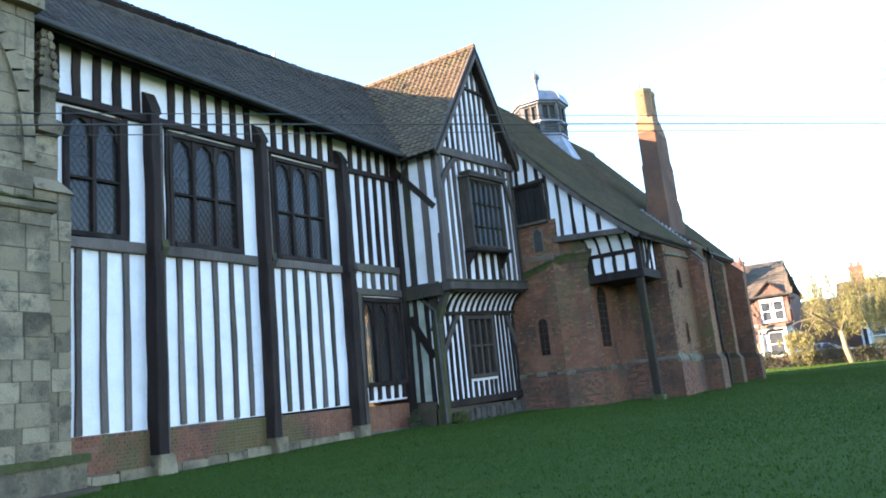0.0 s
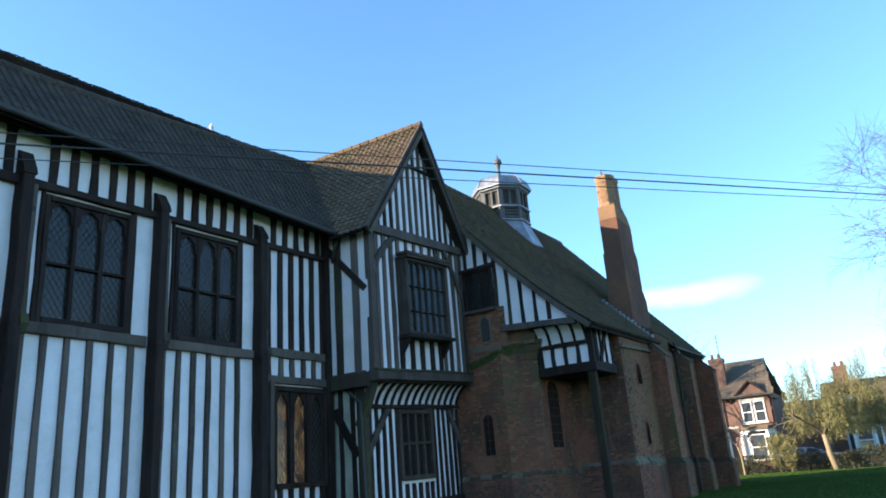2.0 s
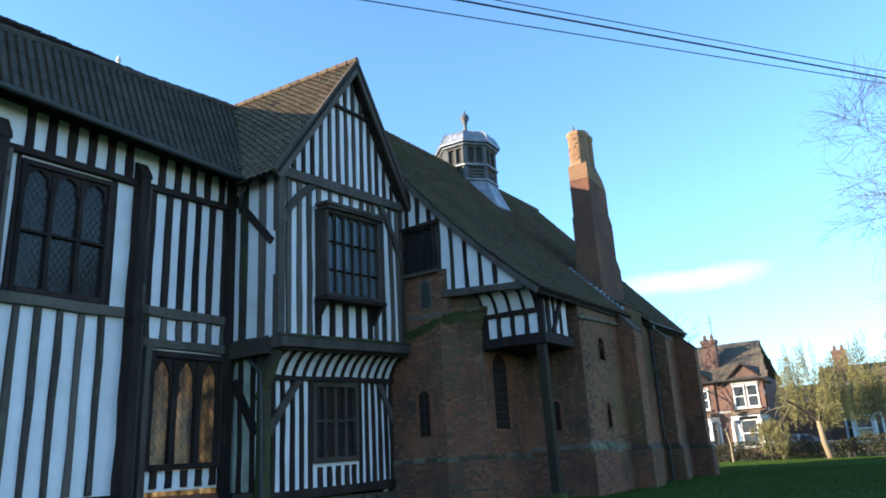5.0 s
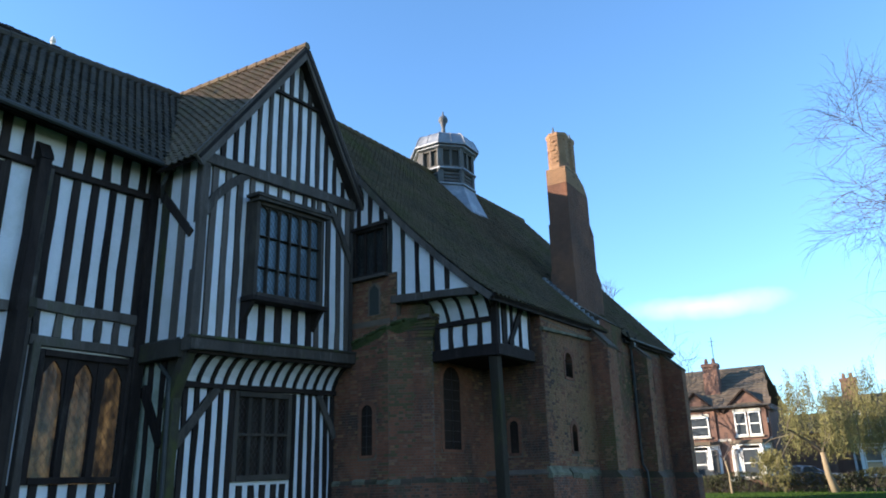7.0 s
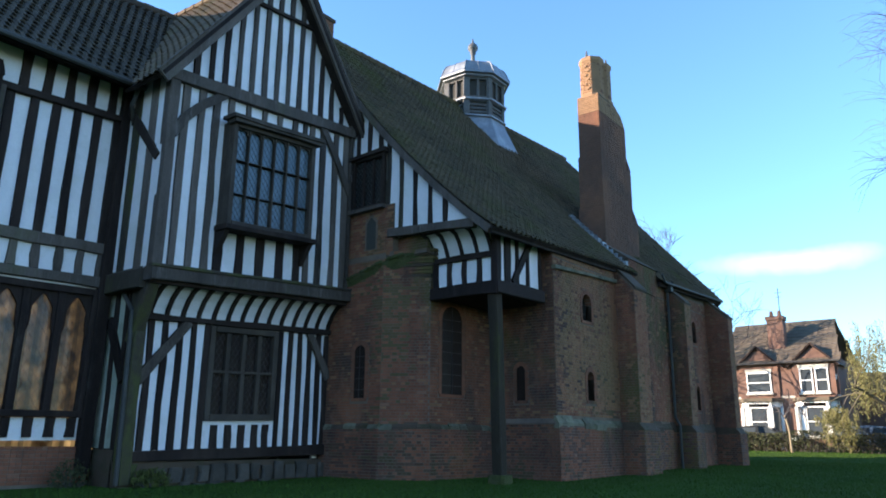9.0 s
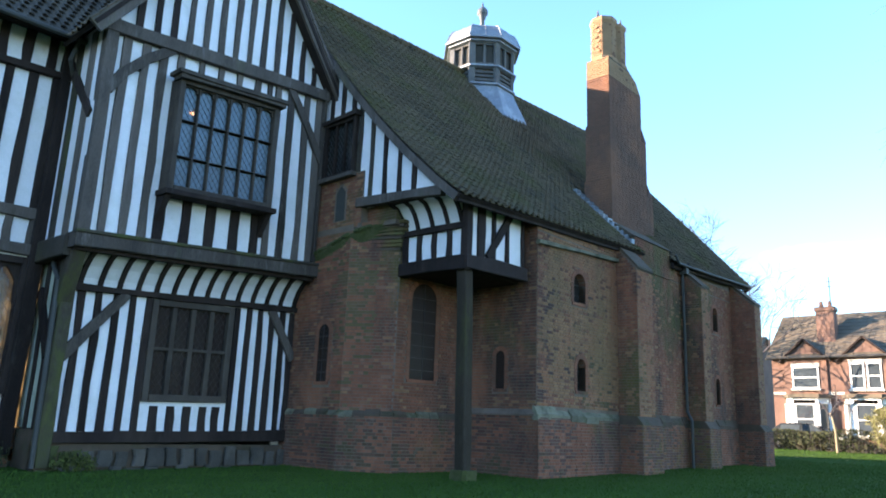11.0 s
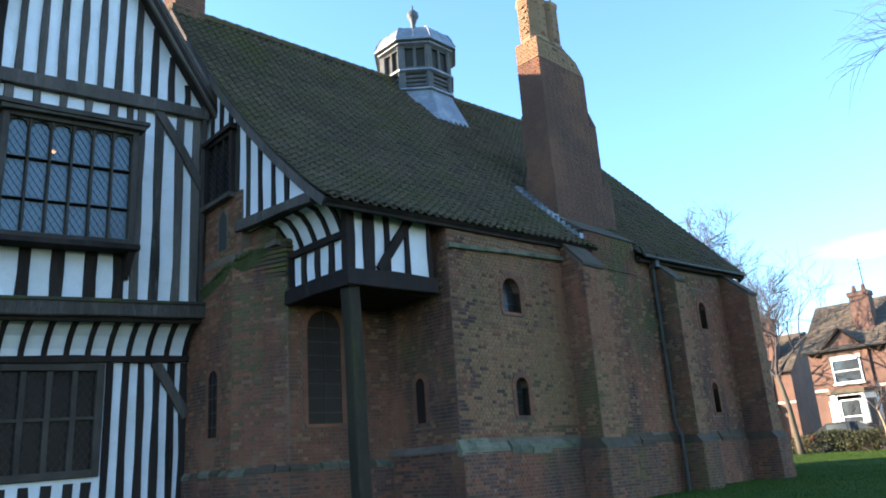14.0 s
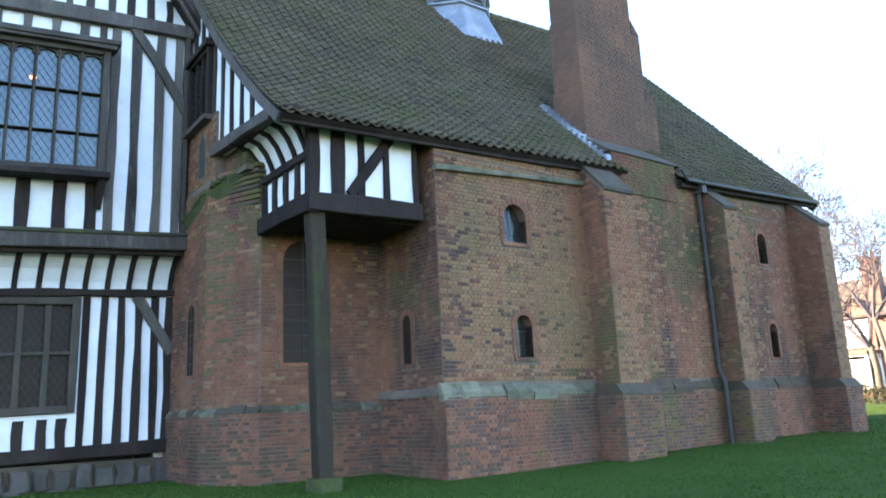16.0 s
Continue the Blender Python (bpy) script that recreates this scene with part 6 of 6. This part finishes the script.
HEDGE = material("hedge_leaves", (0.045, 0.05, 0.02), 0.8, 0.4, 1.5, 9, 0.0, (0.1, 0.07, 0.035), 0.7, 1.0, island=0.7)


def sash(parent, x, y0, y1, z0, z1, lights=2):
    """A white sash window in a wall that faces -x."""
    fr = Shape()
    b = 0.075
    for ya, yb, za, zb in ((y0, y0 + b, z0, z1), (y1 - b, y1, z0, z1), (y0 + b, y1 - b, z1 - b, z1), (y0 + b, y1 - b, z0, z0 + b)):
        fr.box(x - 0.05, ya, za, x + 0.06, yb, zb)
    w = part("window", fr, WHITE_PAINT, parent, "white sash window")
    part("pane", Shape().box(x + 0.0, y0 + b, z0 + b, x + 0.02, y1 - b, z1 - b), HOUSE_GLASS, w)
    part("meeting_rail", Shape().box(x - 0.03, y0 + b, (z0 + z1) / 2 - 0.035, x + 0.04, y1 - b, (z0 + z1) / 2 + 0.035), WHITE_PAINT, w)
    part("window_sill", Shape().box(x - 0.14, y0 - 0.08, z0 - 0.12, x + 0.05, y1 + 0.08, z0), STONE_TRIM, w)
    part("lintel", Shape().box(x - 0.03, y0 - 0.06, z1, x + 0.05, y1 + 0.06, z1 + 0.2), STONE_TRIM, w)


def terrace(name, x, y0, y1, zg, eave, ridge_z, gables, chimneys, label, depth=7.0, hip=0.0):
    """A brick house whose front faces -x, with gabled bays, sash windows and stacks."""
    h = thing(name, (x + depth / 2, (y0 + y1) / 2, zg), label, "house", "houses beyond the lawn")
    part("wall", Shape().box(x, y0, zg - 0.3, x + depth, y1, eave).prism([(x, y1, eave), (x + depth, y1, eave), (x + depth / 2, y1, ridge_z)], (0, -(y1 - y0 - hip), 0)), HOUSE_BRICK, h, "red brick walls")
    m = x + depth / 2
    for side in (0, 1):
        s = Shape()
        ex, k = (x - 0.35, 1) if side == 0 else (x + depth + 0.35, -1)
        ez = eave - 0.2
        n = int((y1 - y0 + 0.5) / 0.3)
        for r in range(12):
            f0, f1 = r / 12, (r + 1) / 12
            for i in range(n):
                if y0 - 0.25 + (i + 0.5) * (y1 - y0 + 0.5) / n < y0 - 0.25 + hip * f1:
                    continue
                ya = y0 - 0.25 + i * (y1 - y0 + 0.5) / n
                yb = ya + (y1 - y0 + 0.5) / n - 0.03
                pa = (ex + (m - ex) * f0, ez + (ridge_z + 0.1 - ez) * f0)
                pb = (ex + (m - ex) * f1, ez + (ridge_z + 0.1 - ez) * f1)
                s.add([(pa[0], ya, pa[1] + 0.05), (pa[0], yb, pa[1] + 0.05), (pb[0], yb, pb[1] + 0.01), (pb[0], ya, pb[1] + 0.01)], [(0, 1, 2, 3)])
                s.add([(pa[0], ya, pa[1]), (pa[0], yb, pa[1]), (pa[0], yb, pa[1] + 0.05), (pa[0], ya, pa[1] + 0.05)], [(0, 1, 2, 3)])
        part("roof_tiles", s, HOUSE_TILE, h, kind="stuff")
        part("roof", Shape().prism([(ex, y1 + 0.25, ez), (m, y1 + 0.25, ridge_z + 0.1), (m, y0 - 0.25 + hip, ridge_z + 0.1), (ex, y0 - 0.25, ez)], (0, 0, -0.09)), HOUSE_TILE, h)
    for yc, gz, kind in gables:
        part("gable", Shape().prism([(x - 0.12, yc - 1.35, eave - 0.35), (x - 0.12, yc + 1.35, eave - 0.35), (x - 0.12, yc, gz - 0.1)], (2.4, 0, 0)), HOUSE_BRICK, h, "small brick gable")
        part("bay_front", Shape().box(x - 0.12, yc - 1.2, zg, x + 0.1, yc + 1.2, eave - 0.35), HOUSE_BRICK, h)
        for sg in (-1, 1):
            part("gable_roof", Shape().prism([(x - 0.26, yc + sg * 1.5, eave - 0.5), (x - 0.26, yc, gz + 0.02), (x - 0.26, yc, gz + 0.1), (x - 0.26, yc + sg * 1.56, eave - 0.46)], (2.5, 0, 0)), HOUSE_TILE, h)
            part("bargeboard", Shape().bar((x - 0.28, yc + sg * 1.5, eave - 0.5), (x - 0.28, yc, gz + 0.05), 0.11, 0.04, (0, 0, 1)), TIMBER, h)
        if kind == "pair":
            sash(h, x - 0.14, yc - 0.82, yc - 0.06, 4.25, 5.75)
            sash(h, x - 0.14, yc + 0.06, yc + 0.82, 4.25, 5.75)
        else:
            sash(h, x - 0.14, yc - 0.75, yc + 0.75, 4.3, 5.6)
        # canted ground floor bay
        ring = [(x, yc - 1.25), (x - 0.75, yc - 0.75), (x - 0.75, yc + 0.75), (x, yc + 1.25)]
        part("bay_window_base", Shape().prism([(a, b, zg - 0.2) for a, b in ring], (0, 0, 1.05)), HOUSE_BRICK, h)
        part("bay_window_roof", Shape().prism([(x, yc - 1.4, 3.72), (x - 0.9, yc - 0.85, 3.72), (x - 0.9, yc + 0.85, 3.72), (x, yc + 1.4, 3.72)], (0, 0, 0.22)), HOUSE_TILE, h, "hipped bay window roof")
        part("bay_window_head", Shape().prism([(a, b, 3.4) for a, b in ring], (0, 0, 0.32)), WHITE_PAINT, h)
        sash(h, x - 0.72, yc - 0.55, yc + 0.55, zg + 0.85, 3.4)
        for sg in (-1, 1):
            part("bay_pier", Shape().bar((x - 0.7, yc + sg * 0.7, zg + 0.8), (x - 0.7, yc + sg * 0.7, 3.4), 0.22, 0.22, (0, 1, 0)), WHITE_PAINT, h)
            part("pane", Shape().prism([(x - 0.6, yc + sg * 0.78, zg + 0.85), (x - 0.1, yc + sg * 1.12, zg + 0.85), (x - 0.1, yc + sg * 1.12, 3.4), (x - 0.6, yc + sg * 0.78, 3.4)], (0.02, 0, 0)), HOUSE_GLASS, h)
            part("bay_pier", Shape().bar((x - 0.05, yc + sg * 1.2, zg + 0.8), (x - 0.05, yc + sg * 1.2, 3.4), 0.16, 0.16, (0, 1, 0)), WHITE_PAINT, h)
    for cx, cy, cz0, cz1 in chimneys:
        c = part("chimney", Shape().box(cx - 0.4, cy - 0.5, cz0, cx + 0.4, cy + 0.5, cz1 - 0.25).box(cx - 0.46, cy - 0.56, cz1 - 0.25, cx + 0.46, cy + 0.56, cz1), HOUSE_BRICK, h, "orange brick stack")
        for d in (-0.25, 0.25):
            part("chimney_pot", Shape().lathe(cx, cy + d, [(0.12, cz1), (0.14, cz1 + 0.05), (0.1, cz1 + 0.4)], 8), HOUSE_BRICK, c)
    part("gutter", Shape().tube([(x - 0.38, y0 - 0.2, eave - 0.22), (x - 0.38, y1 + 0.2, eave - 0.22)], 0.07, 6), IRON, h)
    part("string_course", Shape().box(x - 0.02, y0, 3.95, x + 0.05, y1, 4.1), STONE_TRIM, h)
    return h


villa = terrace("terraced_house", 62.0, 6.75, 13.3, 0.75, 6.35, 9.1, [(8.1, 7.2, "pair"), (11.35, 7.2, "single")], [(63.3, 10.3, 7.0, 9.3)], "pair of red brick houses with gabled bays and white windows", hip=0.7)
part("name_plaque", Shape().box(61.93, 6.84, 5.0, 62.0, 7.3, 5.3), WHITE_PAINT, villa, "pale wall plaque")
part("aerial", Shape().tube([(63.3, 10.0, 8.6), (63.3, 10.0, 11.2)], 0.03, 5).bar((63.3, 9.8, 10.9), (63.3, 10.2, 10.9), 0.03, 0.03, (0, 0, 1)).bar((63.3, 9.85, 10.6), (63.3, 10.15, 10.6), 0.03, 0.03, (0, 0, 1)), IRON, villa, "thin television aerial")
terrace("terraced_house", 70.0, -9.0, 3.9, 0.7, 5.6, 7.3, [(1.6, 6.5, "pair"), (-5.0, 6.5, "pair")], [(71.2, 2.4, 6.0, 8.4), (71.2, -8.0, 6.0, 8.4)], "red brick terrace with white windows behind trees")
terrace("terraced_house", 70.0, 17.5, 26.0, 0.8, 6.3, 8.9, [(20.0, 7.3, "pair"), (23.5, 7.3, "single")], [(71.2, 19.0, 7.0, 10.0)], "red brick house with tiled roof farther off")
link = thing("side_extension", (70.0, 5.2, 0.7), "low shaded brick extension between the houses", "house")
part("wall", Shape().box(68.5, 3.9, 0.4, 72.0, 7.6, 4.6), HOUSE_BRICK, link)
part("roof", Shape().prism([(68.2, 3.92, 4.5), (72.2, 3.92, 4.5), (72.2, 3.92, 6.0), (70.5, 3.92, 6.0)], (0, 3.7, 0)), HOUSE_TILE, link)


def car(x, y, z, paint, label):
    """A parked hatchback lying along y."""
    c = thing("parked_car", (x, y, z), label, "car", "parked cars")
    side = [(-2.05, 0.35), (-2.08, 0.75), (-1.9, 0.95), (-1.1, 1.02), (1.75, 1.0), (2.0, 0.92), (2.08, 0.6), (2.05, 0.35)]
    part("body", Shape().prism([(x - 0.85, y + a, z + b) for a, b in side], (1.7, 0, 0)), paint, c)
    cab = [(-1.2, 1.0), (-0.45, 1.42), (0.2, 1.5), (1.2, 1.45), (1.85, 1.0)]
    part("cabin", Shape().prism([(x - 0.72, y + a, z + b) for a, b in cab], (1.44, 0, 0)), paint, c)
    for a0, a1 in ((-0.95, 0.1), (0.2, 1.3)):
        part("side_window", Shape().prism([(x - 0.735, y + a0, z + 1.06), (x - 0.735, y + a1, z + 1.06), (x - 0.735, y + a1 - 0.12, z + 1.38), (x - 0.735, y + a0 + 0.42 if a0 < 0 else y + a0, z + 1.38)], (0.01, 0, 0)), HOUSE_GLASS, c)
    for a in (-1.3, 1.3):
        for sx in (-0.82, 0.82):
            w = part("wheel", Shape().add(*wheel_ring(x + sx, y + a, z + 0.31, 0.31, 0.2)), TYRE, c)
            part("rim", Shape().add(*wheel_ring(x + sx - 0.01, y + a, z + 0.31, 0.19, 0.2)), LEAD, w)
    part("tail_light", Shape().box(x - 0.87, y + 1.85, z + 0.7, x - 0.6, y + 2.09, z + 0.9), RED_LENS, c)
    part("headlight", Shape().box(x - 0.87, y - 2.09, z + 0.62, x - 0.6, y - 1.85, z + 0.78), WHITE_PAINT, c)


def wheel_ring(x, y, z, r, w, n=14):
    vs = [(x + s * w / 2, y + r * math.cos(k * math.tau / n), z + r * math.sin(k * math.tau / n)) for s in (-1, 1) for k in range(n)]
    return vs, [tuple(range(n))[::-1], tuple(range(n, 2 * n))] + [(k, (k + 1) % n, n + (k + 1) % n, n + k) for k in range(n)]


car(60.2, 4.9, 0.72, CAR_BLUE, "blue-grey hatchback parked behind the hedge")
car(60.2, 11.0, 0.75, CAR_DARK, "black hatchback parked behind the hedge")


def leaf_cloud(parent, name, mat, places, size, seed, hang=0.0, kind="stuff"):
    """Many small creased leaves at given places, joined."""
    rng = np.random.RandomState(seed)
    P = np.array(places)
    n = len(P)
    a = rng.normal(size=(n, 3))
    a[:, 2] -= hang
    a /= np.linalg.norm(a, axis=1)[:, None]
    b = np.cross(a, rng.normal(size=(n, 3)))
    b /= np.linalg.norm(b, axis=1)[:, None]
    sz = size * rng.uniform(0.6, 1.4, size=(n, 1))
    quad = np.stack([P - a * sz, P + b * sz * 0.32, P + a * sz, P - b * sz * 0.32], 1).reshape(-1, 3)
    o = BASE[parent]
    me = bpy.data.meshes.new(name)
    me.from_pydata((quad - np.array(o)).tolist(), [], np.arange(4 * n).reshape(-1, 4).tolist())
    me.materials.append(mat)
    ob = new(name, me)
    ob.parent = parent
    return tagged(ob, kind=kind)


def grow(rng, s, p, d, length, r, level, tips, spread=0.55, droop=0.0, kids=3, sides=5, least=0.006):
    """A limb of a few bends that forks into thinner ones."""
    pts, rr = [p], [r]
    n = 4
    for i in range(n):
        d = (d + Vector((rng.gauss(0, 0.13), rng.gauss(0, 0.13), rng.gauss(0.02, 0.1) - droop))).normalized()
        p = p + d * (length / n)
        pts.append(p)
        rr.append(max(least * 0.6, r * (1 - 0.45 * (i + 1) / n)))
    s.tube(pts, rr, sides if level > 1 else 3)
    if level == 0:
        tips.append((pts[1], pts[-1]))
        return
    for k in range(kids):
        t = rng.choice((2, 3, 4))
        q = (d + Vector((rng.gauss(0, spread), rng.gauss(0, spread), rng.gauss(0.1, spread * 0.7) - droop))).normalized()
        grow(rng, s, pts[t] if k else pts[-1], q, length * rng.uniform(0.62, 0.82), max(least, rr[t] * 0.72), level - 1, tips, spread, droop, kids, sides, least)


def bare_tree(x, y, z, height, trunk_r, levels, kids, seed, label, lean=(0, 0, 1), spread=0.5, droop=0.0, bark=None, trunk=0.28, least=0.012, sprays=0, spray_long=0.8):
    rng = random.Random(seed)
    t = thing("bare_tree", (x, y, z), label, "tree", "bare winter trees")
    base = Vector((x, y, z - 0.2))
    fork = base + Vector(lean).normalized() * height * trunk
    part("trunk", Shape().tube([base, base.lerp(fork, 0.15), base.lerp(fork, 0.6) + Vector((0.08, -0.06, 0)), fork], [trunk_r * 1.5, trunk_r, trunk_r * 0.85, trunk_r * 0.75], 9), bark or BARK, t, smooth=True)
    s, tips = Shape(), []
    for k in range(4):
        a = k * math.tau / 4 + rng.uniform(-0.4, 0.4)
        d = Vector((math.cos(a) * 0.6, math.sin(a) * 0.6, 1.0)).normalized()
        grow(rng, s, fork - Vector((0, 0, rng.uniform(0, 0.3))), d, height * 0.27, trunk_r * 0.55, levels, tips, spread, droop, kids, 5, least)
    part("crown", s, TWIG, t, "fine leafless twigs", kind="stuff")
    fine = Shape()
    for p, q in tips:
        for k in range(sprays):
            b = p.lerp(q, rng.uniform(0.2, 1.0))
            d = ((q - p).normalized() + Vector((rng.gauss(0, 0.5), rng.gauss(0, 0.5), rng.gauss(0.05, 0.35)))).normalized()
            e = b + d * spray_long * rng.uniform(0.5, 1.2)
            fine.tube([b, b.lerp(e, 0.55) + Vector((0, 0, 0.05)), e - Vector((0, 0, droop * 2))], [least * 0.6, least * 0.45, least * 0.25], 3)
    if fine.v:
        part("twig_sprays", fine, TWIG, t, "thin outer twigs", kind="stuff")
    return t


def willow(x, y, z, height, seed, label, lean=(0, 0, 1), wide=1.0, hang=2.6, count=9000):
    """A short leaning trunk, arching limbs and a curtain of thin hanging sprays."""
    rng = random.Random(seed)
    t = thing("weeping_tree", (x, y, z), label, "tree", "weeping trees")
    base = Vector((x, y, z - 0.2))
    fork = base + Vector(lean).normalized() * height * 0.27
    part("trunk", Shape().tube([base, base.lerp(fork, 0.5) + Vector((0.05, 0.1, 0)), fork], [0.24, 0.17, 0.14], 9), BARK_PALE, t, smooth=True)
    s, tips = Shape(), []
    for k in range(5):
        a = k * math.tau / 5 + rng.uniform(-0.3, 0.3)
        d = Vector((math.cos(a) * 0.9 * wide, math.sin(a) * 0.9 * wide, 0.9)).normalized()
        grow(rng, s, fork, d, height * 0.29, 0.1, 3, tips, 0.5, 0.08, 2)
    part("limb_mass", s, BARK, t, "dark arching limbs", kind="stuff")
    spots = []
    strands = Shape()
    for p, q in tips:
        for k in range(9):
            b = p.lerp(q, rng.random()) + Vector((rng.gauss(0, 0.35), rng.gauss(0, 0.35), rng.gauss(0, 0.2)))
            L = rng.uniform(0.5, 1.0) * hang
            e = b + Vector((rng.gauss(0, 0.2), rng.gauss(0, 0.2), -L))
            e.z = max(e.z, z + 1.7 + rng.random() * 0.8)
            if k < 3:
                strands.tube([b, b.lerp(e, 0.5) + Vector((rng.gauss(0, 0.08), rng.gauss(0, 0.08), 0)), e], [0.012, 0.009, 0.005], 3)
            n = int(count / (len(tips) * 9))
            spots += [tuple(b.lerp(e, rng.random()) + Vector((rng.gauss(0, 0.08), rng.gauss(0, 0.08), rng.gauss(0, 0.08)))) for _ in range(max(2, n))]
    part("hanging_spray", strands, TWIG, t, kind="stuff")
    leaf_cloud(t, "leaves", WILLOW, spots, 0.055, seed, 3.0)
    return t


willow(57.0, 3.1, 0.62, 9.0, 3, "golden weeping tree with a forked leaning trunk", (0, 0.16, 1), 1.25, 3.4, 36000)
willow(55.0, -2.9, 0.6, 9.6, 4, "tall golden weeping tree beside the hedge", (0, -0.1, 1), 1.3, 3.8, 32000)
bare_tree(57.0, 8.65, 0.72, 3.6, 0.07, 2, 3, 5, "small pale sapling with drooping bare twigs", (0, 0.1, 1), 0.7, 0.16, BARK_PALE, 0.62, 0.014, 4, 0.5)
bare_tree(57.5, 12.9, 0.76, 8.6, 0.15, 4, 3, 6, "slender bare tree beside the far houses", (0.0, 0.12, 1), 0.5, 0.0, BARK, 0.5, 0.01, 1, 0.5)
bare_tree(62.0, 19.9, 0.8, 15.2, 0.26, 5, 3, 7, "tall bare tree behind the hall roof", (0, 0, 1), 0.55, 0.0, BARK, 0.3, 0.014, 4, 0.8)
bare_tree(62.0, 15.6, 0.8, 10.8, 0.2, 4, 3, 9, "bare tree beyond the hall", (0, 0.05, 1), 0.55, 0.0, BARK, 0.3, 0.014, 5, 0.7)
bare_tree(31.0, -7.6, 0.08, 12.0, 0.2, 5, 5, 8, "bare birch with thin drooping purple-brown twigs", (0, 0.0, 1), 0.6, 0.04, BARK, 0.42, 0.006, 2, 0.8)

hedge = thing("hedge", (58.6, 1.5, 0.7), "clipped brown-green winter hedge along the lawn", "hedge")
rng = np.random.RandomState(5)
n = 26000
hy = rng.uniform(-14, 16, n)
gap = (np.sin(hy * 1.7) + np.sin(hy * 0.63 + 2)) * 0.1
pts = np.stack([58.6 + rng.uniform(-0.55, 0.55, n), hy, 0.66 + rng.power(1.6, n) * (1.12 + gap)], 1)
leaf_cloud(hedge, "leaves", HEDGE, pts, 0.07, 6)
s = Shape()
rr = random.Random(9)
for k in range(500):
    y = rr.uniform(-14, 16)
    s.tube([(58.6 + rr.uniform(-0.3, 0.3), y, 0.5), (58.6 + rr.uniform(-0.5, 0.5), y + rr.uniform(-0.3, 0.3), 0.7 + rr.uniform(0.6, 1.15))], [0.015, 0.006], 3)
part("stem_mass", s, TWIG, hedge, kind="stuff")

# ---- ferns and moss growing at the foot of the bay ----
FERN = material("yellow_green_fern", (0.075, 0.085, 0.018), 0.85, 0.4, 3.0, 20, 0.0, (0.04, 0.04, 0.015), 0.7, 2.0, island=0.7)
for fx, fy, wide, tall, count, lab in ((19.35, 11.36, 0.42, 0.34, 900, "yellow-green fern clump at the foot of the bay"), (18.2, 12.2, 0.4, 0.5, 700, "dark ivy clump in the corner beside the downpipe")):
    rr = random.Random(int(fx * 10))
    zg = ground_z(fx, fy)
    clump = thing("fern_clump", (fx, fy, zg), lab, "plant")
    spots = []
    while len(spots) < count:
        a, b, c = rr.uniform(-1, 1), rr.uniform(-1, 1), rr.random()
        if a * a + b * b + c * c < 1 + 0.3 * math.sin(a * 9 + b * 5):
            spots.append((fx + a * wide, fy + b * wide * 0.35, zg + 0.02 + c * tall))
    leaf_cloud(clump, "leaves", FERN if fx > 19 else HEDGE, spots, 0.035, int(fx), 1.0)
    stems = Shape()
    for k in range(30):
        p = rr.choice(spots)
        stems.tube([(fx + (p[0] - fx) * 0.4, p[1], zg - 0.02), p], [0.006, 0.003], 3)
    part("stems", stems, TWIG, clump, kind="stuff")

# ---- grass ----
rng = np.random.RandomState(2)
n = 210000
gx = np.concatenate([rng.uniform(6, 44, n), rng.uniform(44, 58, 40000)])
gy = np.concatenate([rng.uniform(-1.5, 12.5, n), rng.uniform(-10, 12, 40000)])
inside = ((gx < 18.7) & (gy > 12.3)) | ((gx > 18.6) & (gx < 24.2) & (gy > 11.4)) | ((gx >= 24.0) & (gx < 26.9) & (gy > 8.5 + (26.9 - gx) * 0.15)) | ((gx >= 26.7) & (gx < 39.2) & (gy > 6.6))
keep = ~inside
gx, gy = gx[keep], gy[keep]
gz = np.array([ground_z(a, b) for a, b in zip(gx, gy)])
n = len(gx)
ang = rng.uniform(0, math.tau, n)
h = rng.uniform(0.02, 0.055, n)
w = rng.uniform(0.006, 0.012, n)
root = np.stack([gx, gy, gz - 0.005], 1)
sd = np.stack([np.cos(ang), np.sin(ang), np.zeros(n)], 1) * w[:, None]
tip = root + np.stack([rng.normal(0, 0.02, n), rng.normal(0, 0.02, n), h], 1)
V = np.stack([root - sd, root + sd, tip], 1).reshape(-1, 3)
me = bpy.data.meshes.new("grass")
me.from_pydata(V.tolist(), [], np.arange(3 * n).reshape(-1, 3).tolist())
me.materials.append(BLADES)
tagged(new("grass", me), "short green grass blades on the lawn", "grass", kind="stuff")
